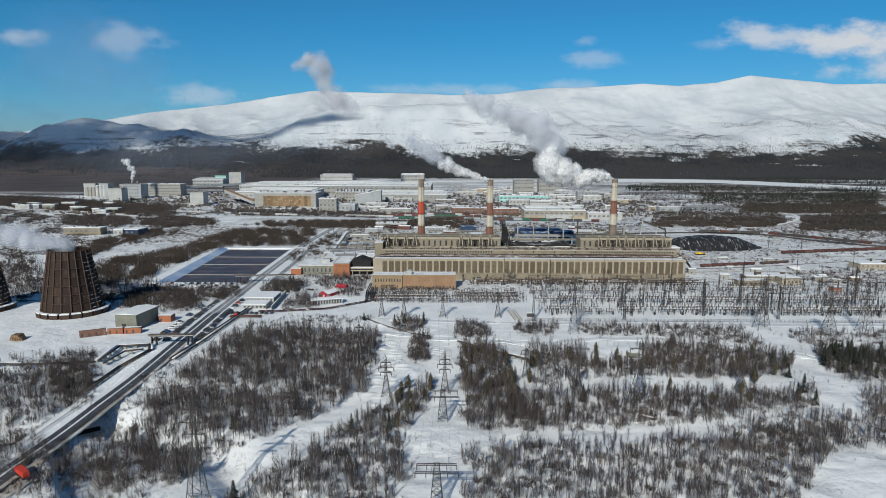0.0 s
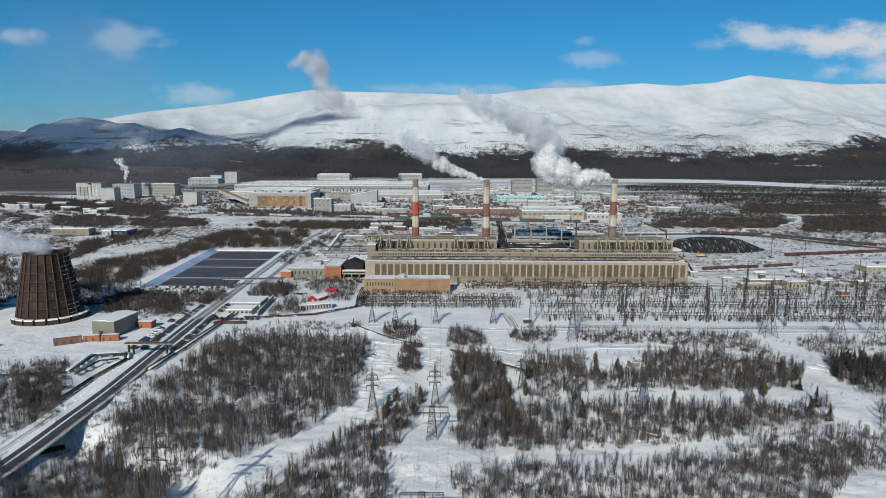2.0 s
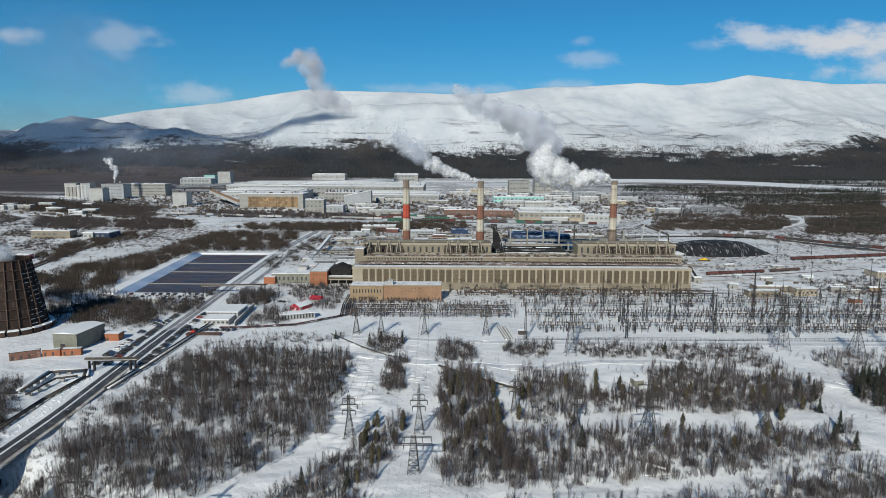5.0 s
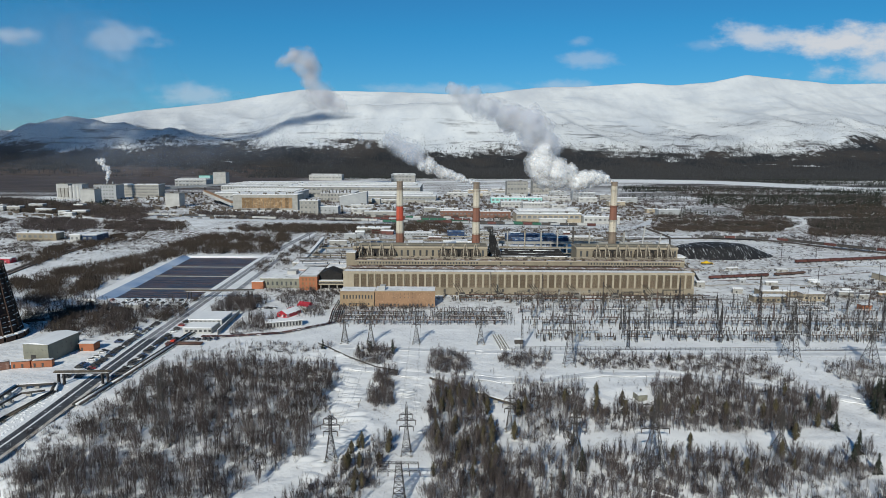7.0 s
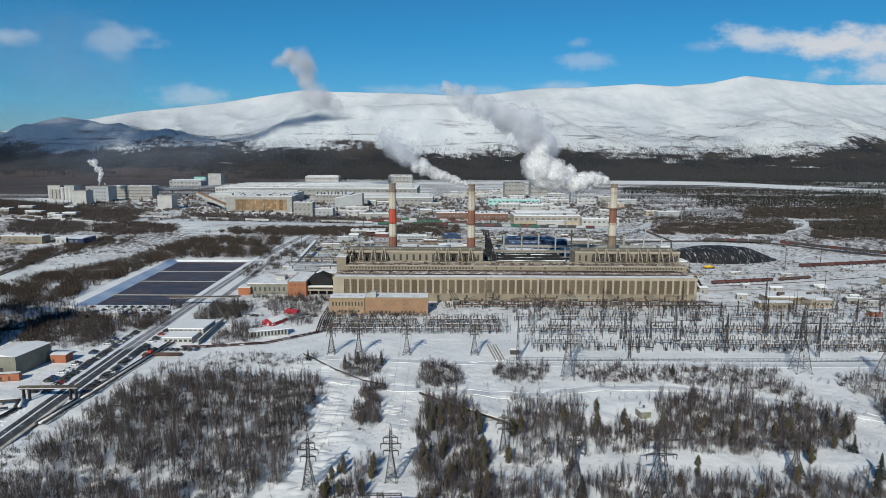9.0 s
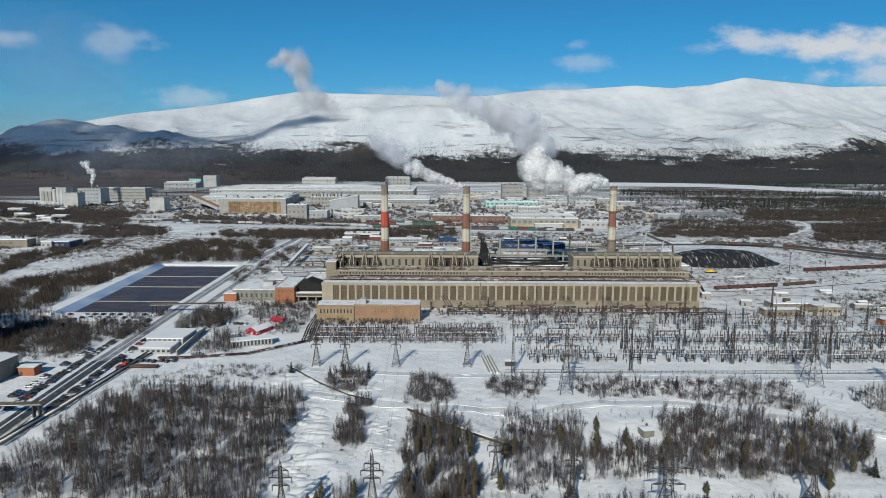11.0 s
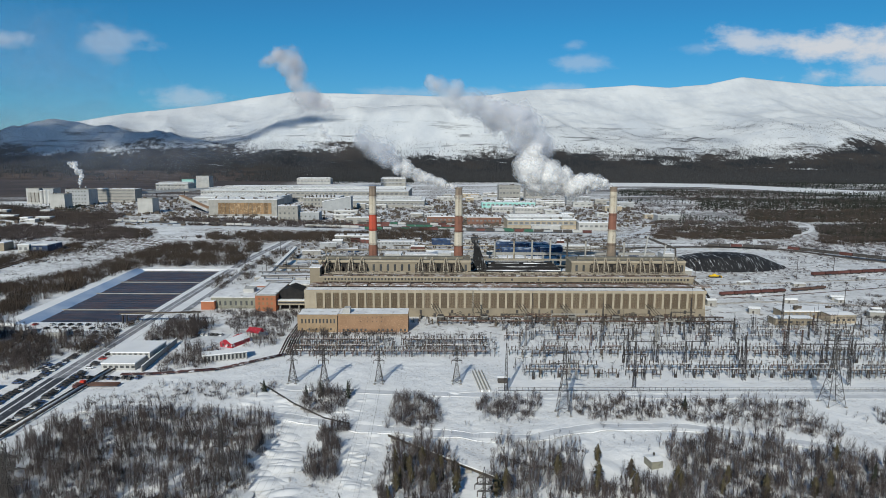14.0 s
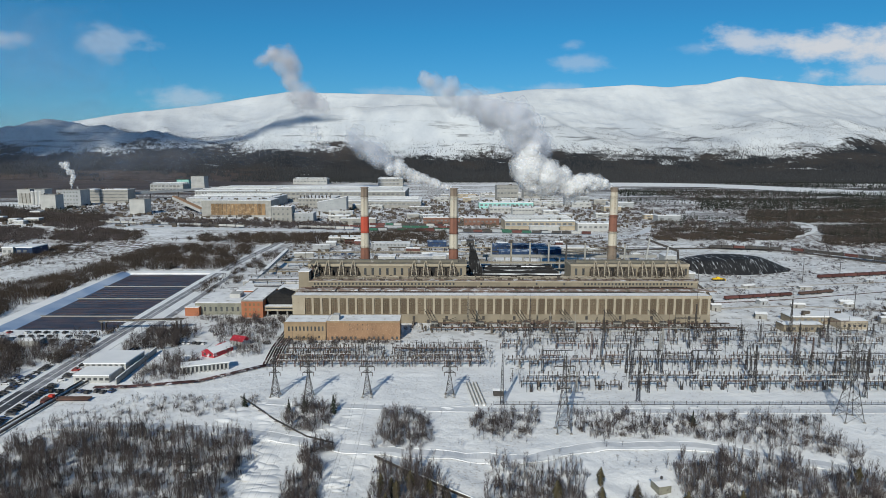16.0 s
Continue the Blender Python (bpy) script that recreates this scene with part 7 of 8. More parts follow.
while y < -40:
    if rs.random() < 0.93:
        park(road_x(y) - 9.5 + rs.uniform(-0.6, 0.6), y, 20 + rs.uniform(-9, 9), 0.2)
    if rs.random() < 0.85 and y < -90:
        park(road_x(y) + 9.0 + rs.uniform(-0.6, 0.6), y, 15 + rs.uniform(-9, 9), 0.2)
    if rs.random() < 0.55 and y < -110:
        park(road_x(y) - 16 + rs.uniform(-1, 1), y, 10 + rs.uniform(-9, 9))
    y += 2.6
for r in range(4):
    for i in range(10):
        if rs.random() < 0.75:
            park(-178 + i * 6.0 + r * 1.5, -26 - r * 9.5, 80 + rs.uniform(-8, 8), 0.02)
for i in range(9):
    park(-88 + i * 3.6, -133 + rs.uniform(-1, 1), 85)
for i in range(6):
    park(-58 + i * 3.0, -52 + rs.uniform(-1, 1), 85, 0.25)
lodge = gable("gate_lodge", -152, -58, 12, 9, 4, 0.6, "white_wall", "snow", "small white lodge beside the car park")
tk = thing("truck", -83.4, -373.5, 0.35, "bright orange-red tipper truck on the bend", "truck", rz=-38)
tk.scale = (0.95, 0.95, 0.95)
part("chassis", Form().box(-4, 4, -1, 1, 0.6, 1.0), "dark_steel", tk)
part("cab", Form().add([(2, -1.2, 1), (4, -1.2, 1), (4, 1.2, 1), (2, 1.2, 1), (2, -1.2, 3.1), (3.6, -1.1, 3.1), (3.6, 1.1, 3.1), (2, 1.2, 3.1)],
                       [(0, 1, 5, 4), (1, 2, 6, 5), (2, 3, 7, 6), (3, 0, 4, 7), (4, 5, 6, 7)]), "orange", tk)
part("tipper_body", Form().add([(-4.2, -1.2, 1.1), (1.8, -1.2, 1.1), (1.8, 1.2, 1.1), (-4.2, 1.2, 1.1), (-4.6, -1.3, 2.9), (1.9, -1.3, 3.1), (1.9, 1.3, 3.1), (-4.6, 1.3, 2.9)],
                               [(0, 1, 5, 4), (1, 2, 6, 5), (2, 3, 7, 6), (3, 0, 4, 7), (4, 5, 6, 7)]), "orange", tk)
for x in (-3.2, -1.8, 2.8):
    for s in (-1.25, 0.85):
        part("wheel", Form().tube((x, s, 0.55), (x, s + 0.4, 0.55), 0.55, 0.55, 12), "rubber", tk)
tk2 = thing("truck", -82, -146, 0.2, "orange truck parked beside the pipes", "truck", rz=80)
part("cab", Form().box(1.6, 3.4, -1.1, 1.1, 0.7, 2.9), "orange", tk2)
part("load_bed", Form().box(-3.4, 1.4, -1.2, 1.2, 0.7, 2.0), "wagon", tk2)
for x in (-2.4, 2.4):
    for s in (-1.2, 0.85):
        part("wheel", Form().tube((x, s, 0.5), (x, s + 0.35, 0.5), 0.5, 0.5, 10), "rubber", tk2)


# ---- trees ----
def spike_tris(p, q, r, rng_, sides=3):
    p, q = np.array(p, float), np.array(q, float)
    d = (q - p) / (np.linalg.norm(q - p) + 1e-9)
    u = np.cross(d, [0.3, 0.5, 0.81])
    u /= np.linalg.norm(u) + 1e-9
    v = np.cross(d, u)
    a0 = rng_.uniform(0, 6.28)
    V = [p + r * (u * math.cos(a0 + 2 * math.pi * i / sides) + v * math.sin(a0 + 2 * math.pi * i / sides)) for i in range(sides)] + [q]
    F = [(i, (i + 1) % sides, sides) for i in range(sides)] if sides > 2 else [(0, 1, 2)]
    return V, F


def bare_tree(seed, branches, spread=0.24, twigs=2, thick=1.0):
    """A leafless birch or willow one metre high and its triangles."""
    r = random.Random(seed)
    V, F = [], []

    def put(v, f):
        k = len(V)
        V.extend(v)
        F.extend(tuple(i + k for i in t) for t in f)

    lean = (r.uniform(-.06, .06), r.uniform(-.06, .06))
    put(*spike_tris((0, 0, -0.06), (lean[0], lean[1], 1.0), 0.0115 * thick, r))
    for b in range(branches):
        t = r.uniform(0.12, 0.9)
        a = r.uniform(0, 6.28)
        L = r.uniform(0.55, 1.1) * (1.05 - t) * 0.62 + 0.08
        o = spread * r.uniform(0.5, 1.2) * (1 - 0.45 * t)
        p = np.array((lean[0] * t, lean[1] * t, t))
        q = p + np.array((math.cos(a) * o, math.sin(a) * o, L * 0.85))
        put(*spike_tris(p, q, 0.0075 * thick, r, 2))
        for k in range(twigs):
            s = r.uniform(0.3, 0.85)
            p2 = p + (q - p) * s
            a2 = a + r.uniform(-1.3, 1.3)
            q2 = p2 + np.array((math.cos(a2) * o * 0.55, math.sin(a2) * o * 0.55, L * 0.38 * r.uniform(0.5, 1.2)))
            put(*spike_tris(p2, q2, 0.0052 * thick, r, 2))
    return np.array(V), np.array(F)


def conifer(seed, tiers, leaves, wide=0.17, ovoid=False):
    """A spruce, or with an ovoid crown a young pine, one metre high: drooping fans of needles round a trunk."""
    r = random.Random(seed)
    V, F = [], []

    def put(v, f):
        k = len(V)
        V.extend(v)
        F.extend(tuple(i + k for i in t) for t in f)

    put(*spike_tris((0, 0, -0.05), (0, 0, 1), 0.014, r))
    for i in range(tiers):
        t = 0.08 + 0.88 * i / tiers
        R = wide * (math.sin(3.0 * t ** 0.8) * 0.8 if ovoid else 1.05 - t) * r.uniform(0.7 if ovoid else 0.8, 1.15) + 0.012
        for k in range(leaves):
            a = 6.28 * (k + r.random()) / leaves
            w = 6.28 / leaves * 0.42
            z = t + r.uniform(-.02, .02)
            RR = R * r.uniform(0.75, 1.25)
            put([np.array((0, 0, z + 0.07)), np.array((math.cos(a - w) * RR * .8, math.sin(a - w) * RR * .8, z - 0.02)),
                 np.array((math.cos(a) * RR, math.sin(a) * RR, z - 0.045)), np.array((math.cos(a + w) * RR * .8, math.sin(a + w) * RR * .8, z - 0.02))], [(0, 1, 2), (0, 2, 3)])
    return np.array(V), np.array(F)


def scatter_points(poly, density, seed, clump=0.0, clump_size=25):
    g = np.random.default_rng(seed)
    P = np.array(poly, float)
    lo, hi = P.min(0), P.max(0)
    n = int((hi - lo).prod() * density)
    q = g.uniform(lo, hi, (n, 2))
    x, y = q[:, 0], q[:, 1]
    ins = np.zeros(n, bool)
    wob = 2.5 * np.sin(x * 0.31 + y * 0.17) + 2.0 * np.sin(y * 0.43 - x * 0.11)
    xx, yy = x + wob, y + 0.7 * wob
    j = len(P) - 1
    for i in range(len(P)):
        xi, yi, xj, yj = *P[i], *P[j]
        hitm = ((yi > yy) != (yj > yy)) & (xx < (xj - xi) * (yy - yi) / (yj - yi + 1e-9) + xi)
        ins ^= hitm
        j = i
    q = q[ins]
    if clump:
        q = q[g.uniform(0, 1, len(q)) < np.clip(1 - clump * (0.5 + fbm(q[:, 0], q[:, 1], clump_size, 3) * 1.2), 0.03, 1)]
    return q, g


def wood(name, poly, density, templates, height, material, label, seed, clump=0.5, clump_size=25, zf=ground_z, lean=0.05, wide=1.0):
    q, g = scatter_points(poly, density, seed, clump, clump_size)
    vs, fs, k = [], [], 0
    pick = g.integers(0, len(templates), len(q))
    for t, (V, F) in enumerate(templates):
        p = q[pick == t]
        n = len(p)
        if not n:
            continue
        h = g.uniform(height[0], height[1], n) * g.uniform(0.75, 1.1, n)
        a = g.uniform(0, 6.283, n)
        c, s = np.cos(a), np.sin(a)
        X = (V[None, :, 0] * c[:, None] - V[None, :, 1] * s[:, None]) * (h * wide)[:, None]
        Y = (V[None, :, 0] * s[:, None] + V[None, :, 1] * c[:, None]) * (h * wide)[:, None]
        Z = V[None, :, 2] * h[:, None]
        X = X + Z * g.normal(0, lean, n)[:, None] + p[:, 0:1]
        Y = Y + Z * g.normal(0, lean, n)[:, None] + p[:, 1:2]
        Z = Z + zf(p[:, 0], p[:, 1])[:, None]
        vs.append(np.stack([X, Y, Z], -1).reshape(-1, 3))
        fs.append((F[None] + (np.arange(n) * len(V))[:, None, None]).reshape(-1, 3) + k)
        k += n * len(V)
    if not vs:
        return None
    ob = new(name, tri_mesh(name, np.concatenate(vs), np.concatenate(fs), M[material]))
    return tagged(ob, label, "trees", kind="stuff")


BIRCH = [bare_tree(i, 28, 0.15, 2, 0.66) for i in range(6)]
SHRUB = [bare_tree(20 + i, 22, 0.34, 2, 0.95) for i in range(4)]


def thicket(seed, n, thick=1.0):
    """A clump of many fine upright twigs, one metre high."""
    r = random.Random(seed)
    V, F = [], []
    for k in range(n):
        a, d, b = r.uniform(0, 6.28), 0.42 * r.random() ** 0.5, r.uniform(0, 6.28)
        x, y = d * math.cos(a), d * math.sin(a)
        z0, z1 = r.uniform(-0.05, 0.35), r.uniform(0.55, 1.0) * (1.05 - 0.5 * d)
        w = r.uniform(0.016, 0.032) * thick
        V += [(x - w * math.cos(b), y - w * math.sin(b), z0), (x + w * math.cos(b), y + w * math.sin(b), z0), (x * 1.5 + r.uniform(-.1, .1), y * 1.5 + r.uniform(-.1, .1), z1)]
        F.append((3 * k, 3 * k + 1, 3 * k + 2))
    return np.array(V), np.array(F)


FINE = [thicket(30 + i, 56, 0.55) for i in range(6)]
THICKET = [thicket(40 + i, 28) for i in range(6)]
BRUSH = [thicket(50 + i, 46, 0.75) for i in range(4)]
SPRUCE = [conifer(60 + i, 9, 6) for i in range(3)]
FIR = [conifer(70 + i, 3, 3, 0.22) for i in range(3)]
WOODS = [
    ("birch_wood", [(-72, -272), (-73, -242), (-70, -205), (-64, -178), (-32, -174), (-1, -183), (26, -184), (28, -240), (30, -284), (20, -301), (-24, -281), (-50, -272)], 0.255, (6, 10)),
    ("birch_wood", [(-71, -318), (-71, -291), (-40, -290), (-6, -298), (14, -306), (18, -309), (0, -331), (-13, -344), (-32, -352), (-50, -353), (-71, -338)], 0.275, (6, 10)),
    ("willow_scrub", [(-69, -270), (-50, -272), (-24, -281), (20, -301), (-6, -298), (-40, -290), (-71, -291)], 0.15, (3, 7)),
    ("willow_scrub", [(-147, -247), (-130, -247), (-93, -305), (-100, -318), (-125, -285)], 0.24, (3, 6)),
    ("birch_wood", [(-160, -60), (-140, -45), (-124, -89), (-116, -120), (-132, -122)], 0.14, (5, 9)),
    ("willow_scrub", [(-137, -54), (-112, -54), (-94, -85), (-113, -89)], 0.10, (5, 8)),
    ("willow_scrub", [(-84, -26), (-66, -20), (-56, -62), (-76, -62)], 0.16, (6, 10)),
    ("birch_wood", [(-55, -84), (-43, -81), (-34, -108), (-45, -108)], 0.16, (6, 10)),
    ("willow_scrub", [(397, 6), (421, 49), (520, 70), (560, 20), (440, -20)], 0.06, (2, 5)),
    ("willow_scrub", [(-40, 2), (-2, 2), (-2, 12), (-22, 13), (-40, 12)], 0.28, (3, 6)),
    ("willow_scrub", [(-74, 8), (-44, 4), (-20, -12), (-4, -8), (-4, 2), (-40, 2), (-44, 14), (-74, 16)], 0.20, (3, 6)),
    ("willow_scrub", [(-82, -348), (-71, -338), (-32, -352), (-19, -359), (-22, -374), (-32, -379), (-65, -367)], 0.26, (4, 8)),
    ("birch_wood", [(54, -283), (62, -267), (63, -283), (57, -315), (52, -335), (55, -369), (51, -392), (-3, -393), (-7, -370), (14, -352), (24, -330), (34, -315), (45, -298)], 0.25, (5, 9)),
    ("birch_strip", [(46, -192), (57, -194), (59, -239), (50, -244)], 0.46, (5, 9)),
    ("birch_wood", [(76, -208), (100, -208), (103, -274), (103, -290), (118, -331), (79, -330), (76, -283)], 0.23, (7, 11)),
    ("birch_wood", [(121, -207), (154, -216), (143, -267), (116, -274), (113, -248)], 0.19, (6, 10)),
    ("birch_wood", [(100, -286), (252, -283), (245, -298), (197, -318), (166, -323), (120, -330), (96, -330)], 0.21, (6, 10)),
    ("birch_wood", [(188, -208), (214, -203), (262, -222), (266, -236), (255, -258), (229, -265), (147, -265), (150, -240), (184, -238)], 0.25, (6, 10)),
    ("birch_wood", [(79, -350), (118, -342), (184, -338), (232, -318), (248, -317), (230, -343), (203, -370), (185, -392), (75, -394)], 0.21, (5, 9)),
    ("birch_wood", [(291, -212), (343, -211), (302, -270), (276, -271), (279, -239)], 0.15, (6, 10)),
    ("birch_wood", [(295, -175), (369, -173), (351, -199), (289, -203)], 0.13, (4, 8)),
    ("willow_scrub", [(158, -160), (268, -165), (262, -206), (235, -196), (218, -189), (197, -183), (162, -184)], 0.19, (4, 7)),
    ("willow_scrub", [(75, -159), (98, -159), (96, -195), (74, -196)], 0.28, (4, 8)),
    ("willow_scrub", [(118, -158), (145, -158), (140, -186), (114, -187)], 0.22, (4, 8)),
    ("birch_wood", [(-181, -244), (-142, -222), (-126, -240), (-150, -262)], 0.12, (4, 7)),
    ("birch_wood", [(-171, -267), (-135, -257), (-112, -262), (-106, -314), (-112, -327), (-150, -324)], 0.22, (5, 9)),
    ("willow_scrub", [(-66, -163), (-41, -139), (16, -140), (11, -161), (-32, -168), (-66, -168)], 0.095, (2.5, 5)),
    ("birch_wood", [(-262, -60), (-241, -21), (-190, -25), (-140, -70), (-128, -112), (-142, -150), (-178, -100), (-215, -80)], 0.11, (5, 9)),
    ("birch_wood", [(-420, 60), (-340, 80), (-262, -30), (-268, -88), (-330, -85), (-400, -55)], 0.055, (5, 9)),
    ("birch_wood", [(272, -288), (310, -270), (300, -330), (250, -352), (244, -340)], 0.18, (6, 10)),
    ("willow_scrub", [(-84, -66), (-62, -66), (-52, -40), (-56, -20), (-92, -20)], 0.22, (5, 9)),
    ("willow_scrub", [(-56, -122), (-30, -118), (-30, -80), (-58, -88)], 0.16, (5, 9)),
    ("willow_scrub", [(-118, -350), (-102, -342), (-62, -348), (-72, -385), (-82, -366), (-104, -372)], 0.20, (4, 8)),
    ("willow_scrub", [(-150, -330), (-108, -326), (-106, -344), (-150, -350)], 0.22, (4, 8)),
    ("birch_wood", [(-150, -112), (-122, -135), (-117, -60), (-122, -30), (-140, -45)], 0.11, (5, 9)),
    ("willow_scrub", [(-28, -60), (-4, -40), (-2, -5), (-48, 5), (-50, -25)], 0.12, (4, 8)),
    ("willow_scrub", [(-22, -84), (-4, -74), (-2, -40), (-20, -46)], 0.14, (4, 8)),
    ("birch_wood", [(40, -30), (92, -22), (96, -6), (80, -4), (70, -20), (40, -22)], 0.03, (3, 5)),
    ("willow_scrub", [(2, -52), (78, -52), (78, -44.5), (2, -44.5)], 0.45, (2.5, 5)),
    ("willow_scrub", [(262, -350), (300, -340), (290, -395), (235, -398), (228, -385)], 0.10, (3, 7)),
    ("willow_scrub", [(32, -152), (52, -150), (54, -178), (38, -178)], 0.26, (5, 9)),
    ("willow_scrub", [(-90, -300), (-86, -262), (-70, -258), (-71, -318), (-80, -338)], 0.07, (2, 4.5)),
    ("birch_wood", [(190, -322), (236, -308), (262, -312), (240, -345), (185, -352)], 0.13, (5, 8)),
    ("willow_scrub", [(-150, -224), (-134, -228), (-119, -252), (-110, -290), (-122, -292), (-150, -260)], 0.20, (3, 6)),
    ("willow_scrub", [(-92, -294), (-89, -270), (-80, -242), (-64, -190), (-58, -180), (-62, -205), (-68, -242), (-71, -286), (-71, -318), (-82, -340)], 0.06, (1.5, 4)),
    ("birch_strip", [(-320, 158), (-250, 160), (-250, 163), (-320, 161)], 0.30, (1.5, 3.5)),
    ("birch_strip", [(-370, 238), (-236, 240), (-236, 244), (-370, 242)], 0.30, (1.5, 4)),
    ("birch_strip", [(-366, 298), (-216, 302), (-216, 306), (-366, 302)], 0.30, (2, 4)),
    ("willow_scrub", [(-115, -380), (-60, -352), (-40, -380), (-10, -400), (-115, -400)], 0.10, (3, 6)),
]
for i, (nm, poly, dens, ht) in enumerate(WOODS):
    wood(nm, poly, dens * 1.4, BIRCH if nm != "willow_scrub" else BIRCH[:2] + SHRUB, (ht[0] * 0.85, ht[1] * 0.95), "bark", "leafless grey-brown young birches standing in snow", 100 + i, 0.8, 13)
    wood("fine_twigs", poly, dens * 0.15, FINE, (ht[0] * 0.6, ht[1] * 0.72), "twigs", "fine grey twigs of leafless young birches", 150 + i, 0.6, 13)
    wood("undergrowth", poly, dens * 0.42, BRUSH, (1.8, 4.2), "bark_red" if i % 3 == 0 else "bark", "low leafless brushwood in the snow", 200 + i, 0.9, 11)
    wood("snowy_brush", poly, dens * 1.0, BRUSH, (0.9, 2.4), "frosted", "low brushwood dusted with fresh snow", 250 + i, 0.7, 9)
# scattered bushes over the open snow
wood("open_scrub", [(-115, -170), (300, -150), (330, -230), (250, -330), (190, -398), (-30, -398), (-60, -350)], 0.010, SHRUB, (1.5, 4), "bark", "scattered bare bushes on the open snow", 301, 0.9, 40)
# alder belt between the basin and the fields, and the woods round the works
FARWOODS = [
    ([(-300, 20), (-290, 107), (-271, 142), (-256, 200), (-262, 320), (-235, 385), (-130, 380), (-112, 215), (-204, 208), (-222, 162), (-220, 78), (-221, 36), (-209, -17), (-234, -44)], 0.034, (6, 10), "bark_red"),
    ([(-380, 165), (-395, 275), (-376, 390), (-335, 340), (-347, 218), (-328, 110)], 0.026, (5, 9), "bark_red"),
    ([(-330, 30), (-300, 110), (-250, 162), (-255, 100), (-290, 40)], 0.020, (3, 6), "bark"),
    ([(-212, -78), (-190, -60), (-176, -40), (-146, -94), (-154, -120), (-187, -122)], 0.05, (5, 8), "bark_red"),
    ([(-160, -60), (-127, -76), (-119, -126), (-134, -120), (-150, -90)], 0.05, (4, 8), "bark_red"),
    ([(-117, -86), (-121, -18), (-111, -20), (-108, -94)], 0.06, (4, 7), "bark_red"),
    ([(-420, 120), (-404, 120), (-330, 20), (-262, -82), (-275, -92), (-345, -25)], 0.030, (4, 8), "bark_red"),
    ([(-1100, 1090), (-875, 1000), (-665, 825), (-520, 800), (-440, 600), (-476, 566), (-584, 665), (-710, 770), (-885, 795), (-1100, 850)], 0.030, (7, 11), "bark"),
    ([(-620, 540), (-586, 600), (-500, 555), (-440, 454), (-464, 412), (-545, 430)], 0.036, (5, 9), "bark"),
    ([(-446, 470), (-460, 580), (-383, 562), (-322, 442), (-380, 400)], 0.036, (5, 9), "bark"),
    ([(-415, 738), (-236, 720), (-60, 660), (-40, 560), (-212, 610), (-312, 606)], 0.026, (5, 9), "bark"),
    ([(-260, 440), (-180, 490), (-20, 510), (110, 590), (112, 410), (-80, 410), (-130, 400)], 0.026, (6, 10), "bark_red"),
    ([(-110, 95), (-84, 95), (-70, 330), (-104, 330)], 0.022, (4, 7), "bark_red"),
    ([(455, 620), (552, 850), (590, 690), (735, 722), (684, 560), (600, 460), (472, 452), (412, 486)], 0.011, (6, 10), "bark"),
    ([(733, 630), (925, 690), (1100, 700), (800, 400), (627, 426), (690, 540)], 0.020, (6, 10), "bark"),
    ([(700, 905), (951, 920), (1100, 800), (898, 757), (790, 700), (700, 775)], 0.012, (6, 10), "bark"),
    ([(820, 1760), (1168, 1840), (1232, 1400), (1500, 1300), (1172, 1040), (1003, 957), (800, 1022), (760, 1187)], 0.003, (8, 12), "bark"),
    ([(-60, 640), (540, 620), (560, 1250), (-140, 1250)], 0.006, (3, 8), "bark"),
    ([(400, 30), (445, 15), (470, 80), (420, 70)], 0.03, (2, 5), "bark_red"),
    ([(-80, 95), (330, 130), (340, 440), (-90, 440)], 0.007, (2, 5), "bark"),
    ([(300, 90), (620, 110), (900, 180), (900, 240), (480, 300), (320, 280)], 0.024, (1.2, 3.2), "bark"),
    ([(430, 860), (560, 1180), (800, 1020), (960, 940), (700, 905), (552, 850)], 0.005, (4, 9), "bark"),
    ([(400, -5), (560, -40), (640, 60), (560, 110), (440, 60)], 0.030, (1.5, 4), "bark_red"),
    ([(420, 380), (640, 240), (960, 180), (960, 330), (640, 420), (480, 440)], 0.020, (3, 6), "bark"),
    ([(-640, 380), (-420, 100), (-300, 240), (-300, 420), (-440, 420)], 0.022, (2, 5), "bark_red"),
    ([(-340, 100), (-262, 110), (-266, 320), (-345, 330)], 0.02, (0.6, 1.8), "bark"),
    ([(-760, 640), (-470, 410), (-380, 160), (-470, 60), (-760, 300)], 0.034, (1.5, 4), "bark"),
    ([(-900, 760), (-640, 560), (-620, 380), (-900, 500)], 0.034, (3, 7), "bark"),
    ([(-900, 900), (-300, 760), (-140, 1020), (-700, 1040)], 0.012, (3, 7), "bark"),
    ([(-20, 440), (420, 440), (420, 500), (-20, 500)], 0.012, (3, 6), "bark_red"),
    ([(-1060, 1010), (-533, 788), (-444, 609), (-578, 653), (-860, 760)], 0.050, (6, 10), "bark_red"),
    ([(-655, 608), (-466, 525), (-426, 448), (-552, 450)], 0.045, (3, 6), "bark"),
    ([(-487, 550), (-343, 548), (-298, 432), (-430, 440)], 0.045, (4, 7), "bark_red"),
    ([(-247, 510), (-12, 521), (6, 411), (-67, 408), (-219, 421)], 0.030, (4, 8), "bark_red"),
    ([(-380, 130), (-350, 130), (-372, 330), (-400, 330)], 0.050, (2, 5), "bark_red"),
    ([(-240, 36), (-232, 69), (-228, 126), (-222, 190), (-208, 190), (-212, 109), (-215, 49), (-219, 10)], 0.045, (6, 10), "bark_red"),
    ([(400, 446), (462, 588), (545, 580), (594, 606), (684, 608), (660, 533), (591, 452), (508, 432)], 0.050, (4, 8), "bark_red"),
    ([(611, 410), (735, 605), (885, 662), (980, 600), (800, 400), (714, 390), (636, 392)], 0.040, (4, 8), "bark_red"),
    ([(655, 702), (770, 945), (1114, 994), (1000, 760), (899, 682)], 0.030, (5, 9), "bark_red"),
]
